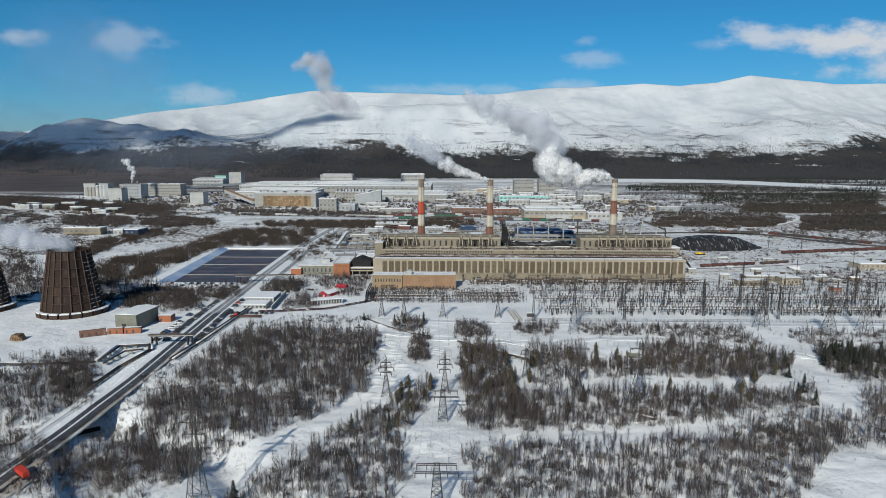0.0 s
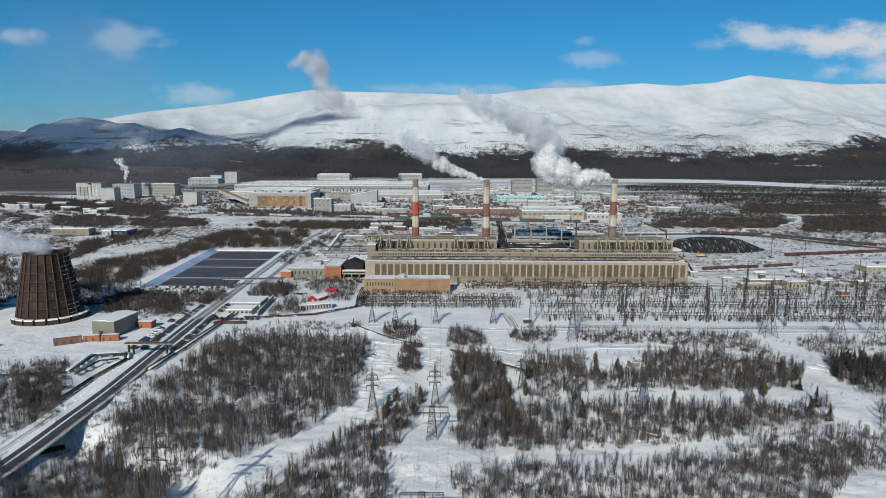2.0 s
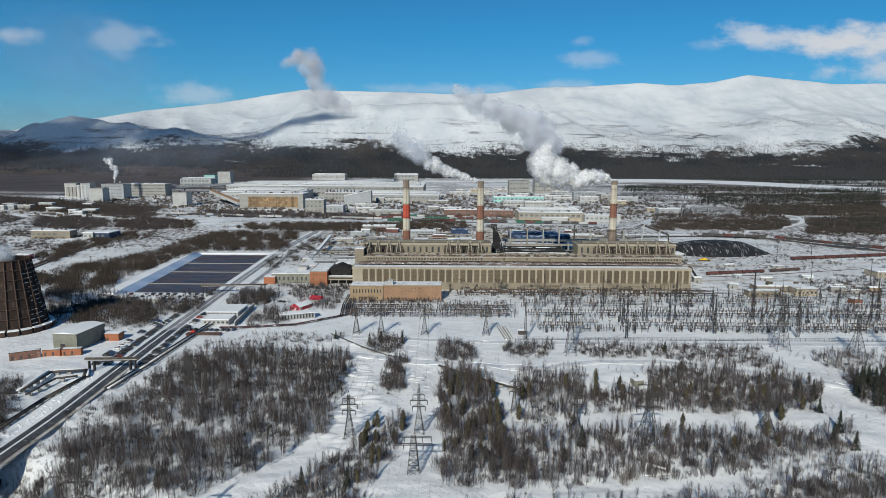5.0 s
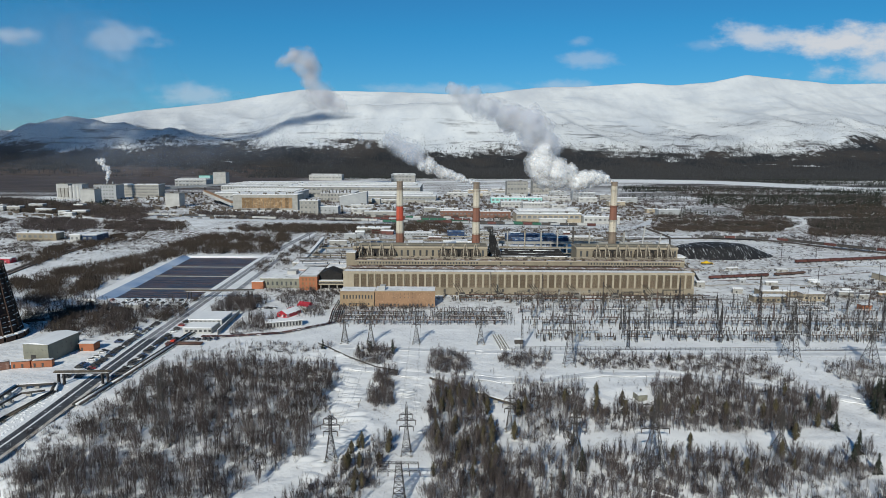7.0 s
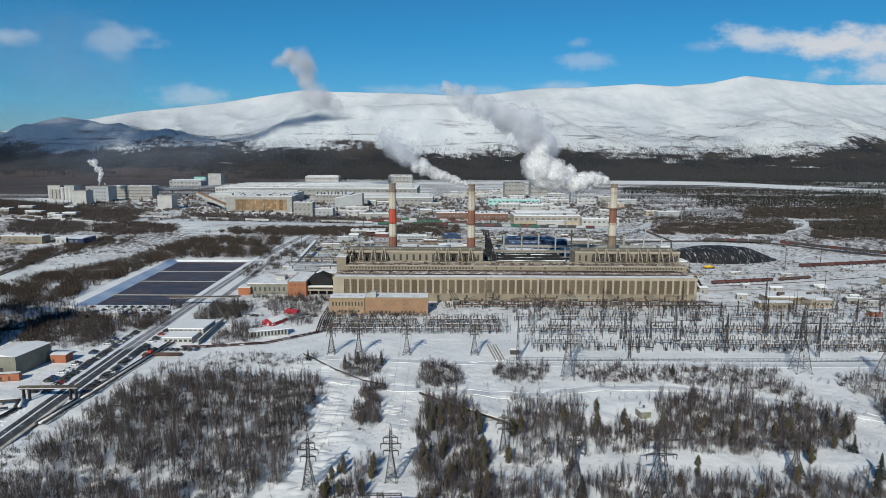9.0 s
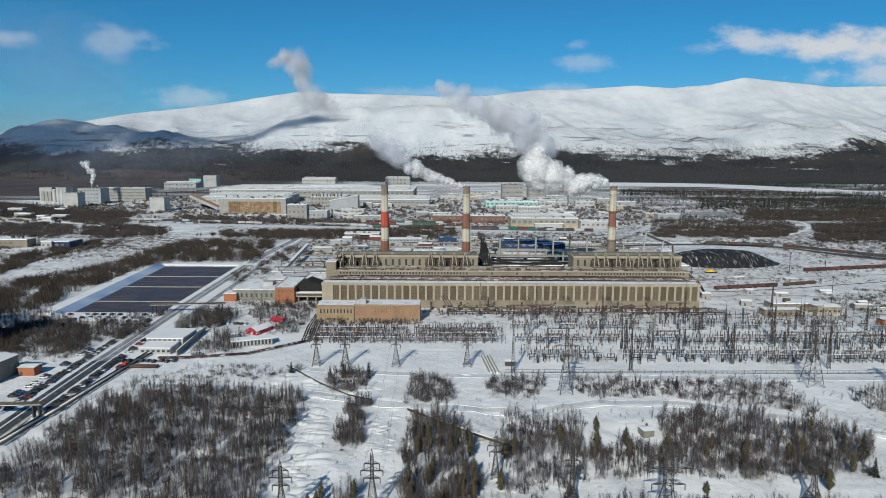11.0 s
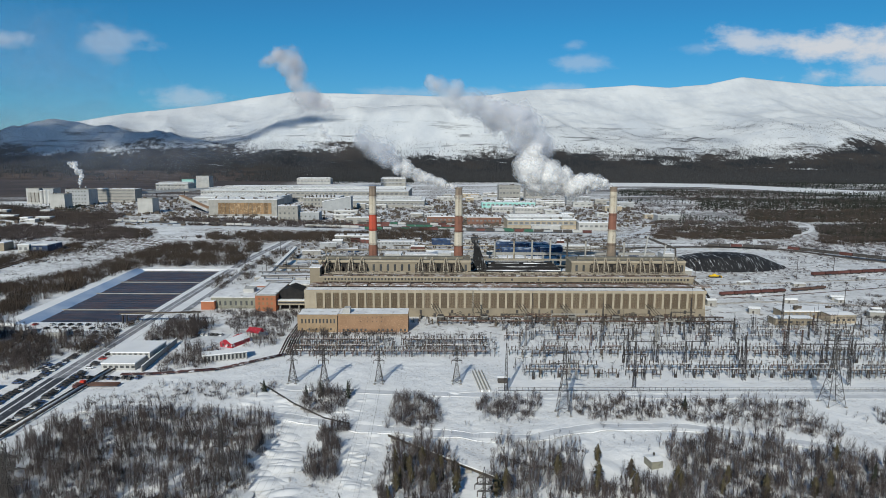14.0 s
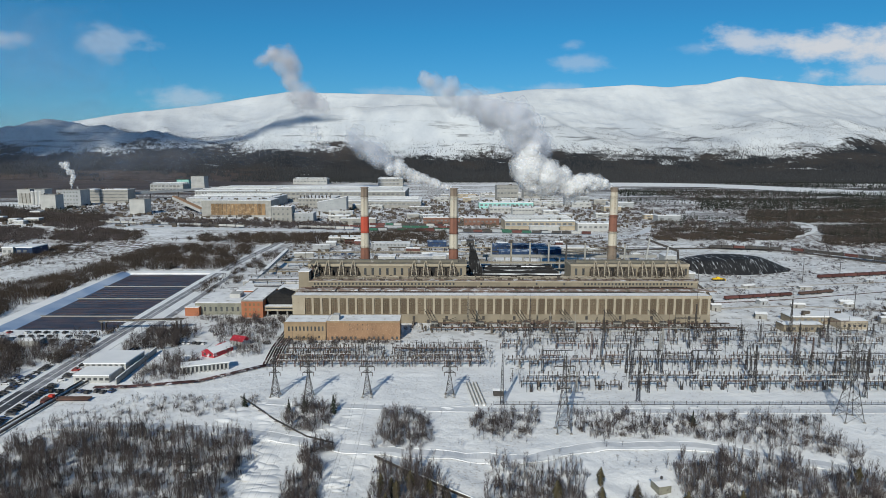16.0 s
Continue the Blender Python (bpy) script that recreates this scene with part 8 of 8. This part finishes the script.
for i, (poly, dens, ht, m_) in enumerate(FARWOODS):
    wood("distant_wood", poly, dens * 1.4, FINE if i < 7 else THICKET, ht, m_, "distant leafless brown wood on the plain", 400 + i, 0.6 if i < 13 else 0.85, 45 if i < 13 else 70, wide=1.15)
FIRS = [
    ([(633, 1480), (737, 1820), (1601, 1680), (1407, 1430)], 0.012, (9, 14)),
    ([(534, 1150), (595, 1330), (844, 1350), (752, 1149)], 0.008, (7, 12)),
    ([(680, 970), (817, 1340), (1353, 1340), (1092, 962)], 0.020, (9, 14)),
    ([(670, 720), (770, 930), (1114, 980), (899, 690)], 0.014, (6, 11)),
    ([(520, 450), (545, 570), (684, 600), (660, 533), (591, 455)], 0.012, (5, 9)),
    ([(625, 415), (735, 600), (885, 650), (960, 590), (714, 400)], 0.018, (6, 10)),
    ([(733, 630), (925, 690), (1100, 700), (800, 400), (660, 440), (690, 540)], 0.024, (7, 12)),
    ([(-1100, 1060), (-700, 1000), (-540, 820), (-800, 780)], 0.008, (8, 13)),
    ([(291, -218), (343, -214), (306, -264), (280, -262), (284, -239)], 0.07, (6, 11)),
    ([(1500, 1300), (1232, 1420), (1300, 1560), (1480, 1430), (2300, 1300), (2300, 900), (1300, 900)], 0.004, (11, 16)),
    ([(-420, 2330), (560, 2480), (560, 2640), (-420, 2610)], 0.006, (12, 18)),
    ([(1500, 1980), (2600, 1700), (2700, 2500), (1300, 2600)], 0.0035, (12, 18)),
    ([(700, 905), (951, 920), (1100, 800), (898, 757), (790, 700), (700, 775)], 0.010, (8, 12)),
    ([(455, 620), (552, 850), (735, 722), (684, 560), (600, 460), (472, 452)], 0.012, (7, 11)),
]
for i, (poly, dens, ht) in enumerate(FIRS):
    wood("conifer_wood", poly, dens, FIR if ht[0] != 6 or dens < 0.05 else SPRUCE, ht, "needles", "dark spruce wood on the snowy plain", 500 + i, 0.6, 90, lean=0.01, wide=1.3)


def slope_z(x, y):
    return np.maximum(mountain_z(x, y), ground_z(x, y)) - 1


def spire(seed):
    """A far conifer one metre high: two skirts of needles."""
    r = random.Random(seed)
    V, F = [], []
    for z0, z1, w in ((0.0, 0.7, 0.20), (0.38, 1.0, 0.14)):
        k, a0 = len(V), r.uniform(0, 6.28)
        V += [(w * r.uniform(0.7, 1.2) * math.cos(a0 + 2.094 * i), w * r.uniform(0.7, 1.2) * math.sin(a0 + 2.094 * i), z0) for i in range(3)] + [(0, 0, z1)]
        F += [(k, k + 1, k + 3), (k + 1, k + 2, k + 3), (k + 2, k, k + 3)]
    return np.array(V), np.array(F)


def foot_forest(seed, n, y0, y1, limit, fade):
    """Places of trees on the slopes, which thin out over the height fade up to the limit."""
    g = np.random.default_rng(seed)
    x, y = g.uniform(-3600, 3900, n), g.uniform(y0, y1, n)
    z = slope_z(x, y)
    top = limit + 60 * np.clip((-500 - x) / 800, 0, 1) + 105 * np.clip((x - 900) / 1300, 0, 1) + 70 / (1 + ((x - 690) / 210) ** 2) + 75 / (1 + ((x + 480) / 420) ** 2)
    ragged = 80 * fbm(x * 0.35, y, 330, 4) + 45 * fbm(x * 0.5, y, 90, 3)
    keep = g.random(n) ** 1.4 < np.clip((top - z - ragged) / fade, 0, 1)
    moor = np.clip((-420 - x) / 480, 0, 1) * np.clip((48 + 0.4 * ragged - z) / 22, 0, 1)
    keep &= g.random(n) > moor * 0.985
    return np.stack([x[keep], y[keep]], -1), g


for k_, (n_, y0_, y1_, limit_, fade_) in enumerate(((150000, 2480, 3750, 215, 170), (16000, 2480, 2900, 220, 60))):
    q_, g_ = foot_forest(9 + k_, n_, y0_, y1_, limit_, fade_)
    V, F = spire(3 + k_)
    h_ = g_.uniform(8, 15, len(q_)) * np.clip(1.25 - slope_z(q_[:, 0], q_[:, 1]) / 260, 0.45, 1.15)
    VV = np.stack([V[None, :, 0] * h_[:, None] + q_[:, 0:1], V[None, :, 1] * h_[:, None] + q_[:, 1:2], V[None, :, 2] * h_[:, None] + slope_z(q_[:, 0], q_[:, 1])[:, None]], -1).reshape(-1, 3)
    FF = (F[None] + (np.arange(len(q_)) * len(V))[:, None, None]).reshape(-1, 3)
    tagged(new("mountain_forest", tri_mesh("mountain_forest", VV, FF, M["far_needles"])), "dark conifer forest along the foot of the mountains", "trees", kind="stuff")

# single spruces and pines that stand out
sp_mesh = [tri_mesh("crown", *conifer(80 + i, 13, 8, 0.23), M["needles"]) for i in range(3)]
pn_mesh = [tri_mesh("crown", *conifer(90 + i, 15, 10, 0.25, True), M["pine"]) for i in range(2)]
trunk_form = Form().tube((0, 0, -0.06), (0, 0, 0.9), 0.018, 0.004, 7)
trunk_mesh = part("trunk", trunk_form, "trunk", None).data
bpy.data.objects.remove(bpy.data.objects["trunk"])


def single_tree(x, y, h, pine=False):
    t = thing("pine_tree" if pine else "spruce_tree", x, y, float(ground_z(x, y)), "young olive-green pine among bare birches" if pine else "dark green spruce standing in snow", "tree", "single pines" if pine else "single spruces", rs.uniform(0, 360))
    t.scale = (h, h, h)
    for nm, me in (("trunk", trunk_mesh), ("crown", rs.choice(pn_mesh if pine else sp_mesh))):
        o = new(nm, me)
        o.parent = t


for x, y, h in ((134, -299, 10), (-5, -380, 9), (252, -240, 9), (256, -246, 11), (250, -262, 8), (247, -282, 11), (238, -293, 10), (244, -298, 9), (40, -158, 8), (53, -158, 9), (11, -151, 7), (-22, -330, 7), (29, -330, 8), (232, -262, 8), (210, -258, 7),
                (33, -158, 7), (45, -330, 8), (281, -240, 9), (286, -232, 10), (292, -226, 9), (298, -236, 11), (304, -228, 10), (288, -250, 9), (296, -256, 10), (210, -172, 7), (40, -152, 6), (125, -310, 7)):
    single_tree(x, y, h)
gp = random.Random(5)
for i in range(44):
    single_tree(gp.uniform(79, 104), gp.uniform(-306, -226), gp.uniform(5, 9), True)
for i in range(26):
    single_tree(gp.uniform(118, 250), gp.uniform(-300, -220), gp.uniform(5, 9), True)
for i in range(16):
    single_tree(gp.uniform(45, 62), gp.uniform(-330, -275), gp.uniform(5, 8), True)
for x, y in ((112, -272), (116, -250), (120, -245)):
    single_tree(x, y, 9, True)


# ---- smoke and steam ----
def smoke_material(name, color, alpha, scale, cover=0.5):
    m = bpy.data.materials.new(name)
    m.use_nodes = True
    n, l = m.node_tree.nodes, m.node_tree.links
    n.remove(n["Principled BSDF"])
    out = n["Material Output"]
    df, tr, tp = n.new("ShaderNodeBsdfDiffuse"), n.new("ShaderNodeBsdfTranslucent"), n.new("ShaderNodeBsdfTransparent")
    df.inputs[0].default_value = tr.inputs[0].default_value = (*color, 1)
    a = n.new("ShaderNodeMixShader")
    a.inputs[0].default_value = 0.45
    l.new(df.outputs[0], a.inputs[1])
    l.new(tr.outputs[0], a.inputs[2])
    b = n.new("ShaderNodeMixShader")
    tx, no, mr = n.new("ShaderNodeTexCoord"), n.new("ShaderNodeTexNoise"), n.new("ShaderNodeMapRange")
    no.inputs["Scale"].default_value, no.inputs["Detail"].default_value = scale, 6
    l.new(tx.outputs["Object"], no.inputs["Vector"])
    l.new(no.outputs[0], mr.inputs[0])
    mr.inputs[1].default_value, mr.inputs[2].default_value = cover - 0.12, cover + 0.12
    mr.inputs[3].default_value, mr.inputs[4].default_value = alpha * 0.25, alpha
    l.new(mr.outputs[0], b.inputs[0])
    l.new(tp.outputs[0], b.inputs[1])
    l.new(a.outputs[0], b.inputs[2])
    l.new(b.outputs[0], out.inputs[0])
    return m


scene.cycles.transparent_max_bounces = 64
M["shell_steam"] = smoke_material("soft_steam", (0.95, 0.95, 0.96), 0.30, 0.10, 0.48)
M["shell_smoke"] = smoke_material("soft_smoke", (0.84, 0.86, 0.91), 0.10, 0.05, 0.50)
M["shell_thin"] = smoke_material("faint_smoke", (0.86, 0.85, 0.88), 0.070, 0.02, 0.48)
M["shell_mid"] = smoke_material("grey_steam", (0.86, 0.875, 0.92), 0.17, 0.07, 0.48)
# bluish, since it also stands in for the haze of distance
M["haze_smoke"] = smoke_material("thin_smoke", (0.50, 0.60, 0.78), 0.015, 0.006, 0.5)
M["steam"] = smoke_material("dense_steam", (0.92, 0.92, 0.93), 1.0, 0.12, 0.25)
M["steam_drops"] = mat("steam_droplets", (0.95, 0.95, 0.96), (0.92, 0.92, 0.94), 0.05, 3, 1.0, translucent=0.12, spec=0.0)
M["smoke_drops"] = mat("smoke_droplets", (0.86, 0.86, 0.88), (0.78, 0.78, 0.81), 0.05, 3, 1.0, translucent=0.12, spec=0.0)
ico = bmesh.new()
bmesh.ops.create_icosphere(ico, subdivisions=3, radius=1)
ICO_V = np.array([v.co[:] for v in ico.verts])
ICO_F = np.array([[v.index for v in f.verts] for f in ico.faces])
ico.free()
OCT_V = np.array([(1, 1, 1), (1, -1, -1), (-1, 1, -1), (-1, -1, 1)], float) * 0.8
OCT_F = np.array([(0, 1, 2), (0, 2, 3), (0, 3, 1), (1, 3, 2)])


def puffs(path, n, g, size, flat):
    """Centres and radii of puffs along a path of (x, y, z, radius)."""
    P = np.array(path, float)
    s = np.concatenate([[0], np.cumsum(np.linalg.norm(np.diff(P[:, :3], axis=0), axis=1))])
    u = s[-1] * (np.arange(n) + g.random(n)) / n
    c = np.stack([np.interp(u, s, P[:, k]) for k in range(4)], -1)
    d = g.normal(0, 1, (n, 3))
    d *= (g.random(n) ** 0.4 / (np.linalg.norm(d, axis=1) + 1e-9))[:, None]
    r = c[:, 3] * g.uniform(*size, n)
    return c[:, :3] + d * (c[:, 3] - r * 0.7)[:, None] * np.array((1, 0.8, flat)), r


def plume(path, n, label, seed, drops, drop_r=0.3, core=True, material="steam_drops", size=(0.32, 0.62), flat=0.75, soft=0.55, veil=""):
    """Billowing steam: a dense core of lumpy puffs and a cloud of fine droplets that thins outwards."""
    g = np.random.default_rng(seed)
    C, R = puffs(path, n, g, size, flat)
    if core:
        k = g.integers(0, n, 2 * n)
        d = g.normal(0, 1, (2 * n, 3))
        d /= np.linalg.norm(d, axis=1)[:, None] + 1e-9
        C, R = np.concatenate([C, C[k] + d * R[k, None] * 0.8]), np.concatenate([R, R[k] * g.uniform(0.22, 0.5, 2 * n)])
        n = 3 * n
    top = thing("smoke_plume", 0, 0, 0, label, "smoke", kind="stuff")
    if core:
        vs, fs = [], []
        for i in range(n):
            ph = g.uniform(0, 6.28, 6)
            V = ICO_V
            bump = 1 + 0.13 * np.sin(V[:, 0] * 5.1 + ph[0]) * np.sin(V[:, 1] * 4.7 + ph[1]) + 0.11 * np.sin(V[:, 2] * 7.3 + ph[2] + 2 * V[:, 0]) + 0.08 * np.sin(V[:, 1] * 11 + ph[3]) * np.sin(V[:, 0] * 12 + ph[4]) * np.sin(V[:, 2] * 10 + ph[5])
            fs.append(ICO_F + i * len(V))
            vs.append(V * bump[:, None] * R[i] * 0.86 + C[i])
        o = new("core", tri_mesh("core", np.concatenate(vs), np.concatenate(fs), M["steam"], True))
        o.parent = top
    vs, fs, k0 = [], [], 0
    for i in range(n):
        for q in ((1.0, 0.82, 0.62) if not core else (1.3, 1.12)):
            ph = g.uniform(0, 6.28, 4)
            V = ICO_V
            bump = 1 + 0.18 * np.sin(V[:, 0] * 4.1 + ph[0]) * np.sin(V[:, 1] * 4.7 + ph[1]) + 0.13 * np.sin(V[:, 2] * 6.3 + ph[2] + 2 * V[:, 0]) + 0.09 * np.sin(V[:, 1] * 11 + ph[3]) * np.sin(V[:, 2] * 9 + ph[0]) + 0.06 * np.sin(V[:, 0] * 15 + ph[1] + 3 * V[:, 2])
            fs.append(ICO_F + k0)
            vs.append(V * bump[:, None] * R[i] * q + C[i])
            k0 += len(V)
    o = new("veil", tri_mesh("veil", np.concatenate(vs), np.concatenate(fs), M[veil or ("shell_smoke" if material == "smoke_drops" else "shell_steam")], True))
    o.parent = top
    drops = int(drops * (0.10 if core else 0.008))
    drop_r = drop_r * 0.8
    w = R ** 2
    k = g.choice(n, drops, p=w / w.sum())
    d = g.normal(0, 1, (drops, 3))
    d /= np.linalg.norm(d, axis=1)[:, None] + 1e-9
    rad = (np.abs(g.normal(1.0, 0.16, drops)) if core else g.random(drops) ** soft * 1.05)
    p = C[k] + d * (rad * R[k])[:, None]
    r = drop_r * g.uniform(0.5, 1.5, drops)
    V = (OCT_V[None] * r[:, None, None] + p[:, None, :]).reshape(-1, 3)
    F = (OCT_F[None] + (np.arange(drops) * 4)[:, None, None]).reshape(-1, 3)
    o = new("droplets", tri_mesh("droplets", V, F, M[material]))
    o.parent = top
    return top


def drift(y, m, pts):
    """A path of (x, y, z, radius) in the upright plane y, from offsets and heights in units of m about the lane of the camera."""
    return [(87 + u * m, y, 115.5 + v * m, r * m) for u, v, r in pts]


plume(drift(84, 0.512, [(303, -49, 5), (290, -44, 10), (268, -42, 15), (242, -44, 22), (214, -40, 27), (184, -32, 31), (166, -18, 29), (168, 0, 24)]), 64, "dense white steam drifting off a tall chimney", 1, 30000, 0.26, size=(0.34, 0.62))
plume(drift(88, 0.512, [(172, -4, 29), (180, 14, 35), (168, 32, 39), (146, 50, 39), (122, 62, 35), (100, 70, 29)]), 40, "white steam billowing upwards", 2, 14000, 0.32, False, "smoke_drops", veil="shell_mid", size=(0.36, 0.66))
plume(drift(92, 0.512, [(118, 62, 32), (92, 72, 32), (64, 84, 34), (40, 98, 31), (18, 112, 23), (0, 118, 14)]), 26, "grey smoke thinning as it rises", 3, 9000, 0.30, False, "smoke_drops", size=(0.36, 0.66))
plume(drift(80, 0.512, [(49, -51, 4), (34, -48, 7), (10, -40, 11), (-16, -31, 14), (-42, -19, 18)]), 54, "white steam drifting off a chimney", 4, 12000, 0.26, False, size=(0.36, 0.66))
plume(drift(82, 0.512, [(-40, -20, 20), (-62, -4, 24), (-82, 12, 27), (-98, 24, 24), (-108, 32, 16)]), 26, "grey smoke thinning as it drifts", 5, 6500, 0.3, False, "smoke_drops", size=(0.36, 0.66))
plume(drift(84, 0.512, [(-150, 16, 15), (-164, 30, 14), (-170, 46, 10)]), 6, "faint shred of grey smoke", 9, 3000, 0.3, False, "smoke_drops", size=(0.3, 0.5))
plume(drift(1500, 1.757, [(-188, 84, 21), (-206, 92, 33), (-226, 112, 28), (-232, 138, 27), (-246, 160, 33), (-272, 162, 22), (-292, 156, 12)]), 40, "detached wisp of grey smoke", 6, 1500, 0.5, False, "smoke_drops", size=(0.36, 0.66), veil="shell_thin")
plume([(-749, 1080, 44, 4), (-753, 1082, 56, 8), (-750, 1084, 68, 9), (-760, 1086, 82, 11), (-770, 1088, 100, 12)], 22, "thin white steam over a far stack", 7, 2200, 0.55, False)
plume([(-204, -130, 46, 11), (-218, -128, 50, 13), (-240, -126, 54, 14), (-268, -124, 58, 16), (-320, -120, 61, 18)], 60, "pale steam drifting off the cooling tower", 8, 9000, 0.24, False, "smoke_drops", flat=0.5)

# wind-blown drifts along the cleared corridors and the edges of the woods
g = np.random.default_rng(77)
vs, fs = [], []
u = np.linspace(-1, 1, 13)
DU, DV = np.meshgrid(u, u)
disc = np.sqrt(1 - DV ** 2 / 2), np.sqrt(1 - DU ** 2 / 2)
DX, DY = DU * disc[0], DV * disc[1]
DOME_V = np.stack([DX, DY, np.clip(1 - DX ** 2 - DY ** 2, 0, 1) ** 1.8 - 0.04], -1).reshape(-1, 3)
idx = np.arange(DU.size).reshape(DU.shape)
DOME_F = np.stack([idx[:-1, :-1], idx[:-1, 1:], idx[1:, 1:], idx[1:, :-1]], -1).reshape(-1, 4)
for (ax, ay), (bx, by), half, count, size in (((31, -190), (41, -300), 9, 95, 1.0), ((66, -200), (69, -300), 5, 34, 0.55), ((8, -150), (60, -172), 14, 34, 0.9), ((84, -154), (240, -156), 4, 34, 0.7), ((125, -208), (112, -280), 4, 20, 0.5), ((-60, -283), (-20, -290), 7, 26, 0.7)):
    for i in range(count):
        t = g.random()
        x, y = ax + (bx - ax) * t + g.uniform(-half, half), ay + (by - ay) * t + g.uniform(-half, half)
        r = size * g.uniform(1.6, 4.4)
        P = DOME_V * (r * 1.7, r * g.uniform(0.7, 1.2), r * g.uniform(0.16, 0.28))
        fs.append(DOME_F + len(vs) * len(DOME_V))
        a = g.uniform(-0.5, 0.5)
        P = np.stack([P[:, 0] * math.cos(a) - P[:, 1] * math.sin(a), P[:, 0] * math.sin(a) + P[:, 1] * math.cos(a), P[:, 2]], -1)
        vs.append(P + (x, y, float(ground_z(np.array([x]), np.array([y]))[0]) + 0.01))
tagged(new("snow_drift", tri_mesh("snow_drift", np.concatenate(vs), np.concatenate(fs), M["snow"], True)), "rounded wind-blown drifts on the open snow", "snow", kind="stuff")

# an unseen cloud bank high over the western plain, placed to shade the foothills
g = np.random.default_rng(21)
vs, fs = [], []
for i in range(115):
    t = g.random() ** 0.8
    sx = -4300 + 3000 * t
    sy = g.uniform(2880 + 260 * t, 3760 - 60 * t)
    c = np.array((sx, sy, 150.0)) + np.array(sun_dir) * 2900
    r = g.uniform(220, 380) * (1 - 0.6 * t)
    fs.append(ICO_F + i * len(ICO_V))
    vs.append(ICO_V * (r, r, r * 0.4) * (1 + 0.12 * np.sin(ICO_V[:, :1] * 5 + i) * np.sin(ICO_V[:, 1:2] * 6)) + c)
M["cloud"] = smoke_material("thin_cloud", (0.9, 0.9, 0.9), 0.28, 0.0025, 0.44)
tagged(new("cloud_bank", tri_mesh("cloud_bank", np.concatenate(vs), np.concatenate(fs), M["cloud"], True)), "unseen white cloud bank placed to shade the foothills", "cloud", kind="stuff")
# an added streak of puffs, out of view, that casts the spur's shade band
vs, fs = [], []
for i in range(60):
    t = (i + g.random()) / 60
    c = np.array((-1440 + 900 * t, 3190 + 190 * t + g.normal(0, 22), 180.0 + 150 * t)) + np.array(sun_dir) * 2900
    r = g.uniform(45, 80) * (0.7 + 0.5 * t)
    fs.append(ICO_F + i * len(ICO_V))
    vs.append(ICO_V * (r * 1.5, r * 0.8, r * 0.3) * (1 + 0.12 * np.sin(ICO_V[:, :1] * 5 + i) * np.sin(ICO_V[:, 1:2] * 6)) + c)
M["cloud_fringe"] = smoke_material("cloud_fringe", (0.9, 0.9, 0.9), 0.11, 0.006, 0.45)
tagged(new("cloud_streak", tri_mesh("cloud_streak", np.concatenate(vs), np.concatenate(fs), M["cloud_fringe"], True)), "unseen streak of thin cloud added to shade the spur", "cloud", kind="stuff")

# a faint smoke column, and wide bluish puffs added as distance haze
vs, fs = [], []
for i in range(64):
    t = g.random()
    c = np.array((-1900 + 1600 * g.random() if i % 3 else -1060 + g.normal(0, 90), 1500 + g.normal(0, 60), (50 + 170 * t) if i % 3 else (90 + 440 * t)))
    r = g.uniform(70, 140)
    fs.append(ICO_F + i * len(ICO_V))
    vs.append(ICO_V * (r * 1.6, r, r * (0.7 if i % 3 else 1.2)) * (1 + 0.16 * np.sin(ICO_V[:, :1] * 5 + i) * np.sin(ICO_V[:, 2:3] * 6 + 2 * i)) + c)
tagged(new("smoke_haze", tri_mesh("smoke_haze", np.concatenate(vs), np.concatenate(fs), M["haze_smoke"], True)), "thin smoke column and added bluish distance haze over the far plain", "smoke", kind="stuff")
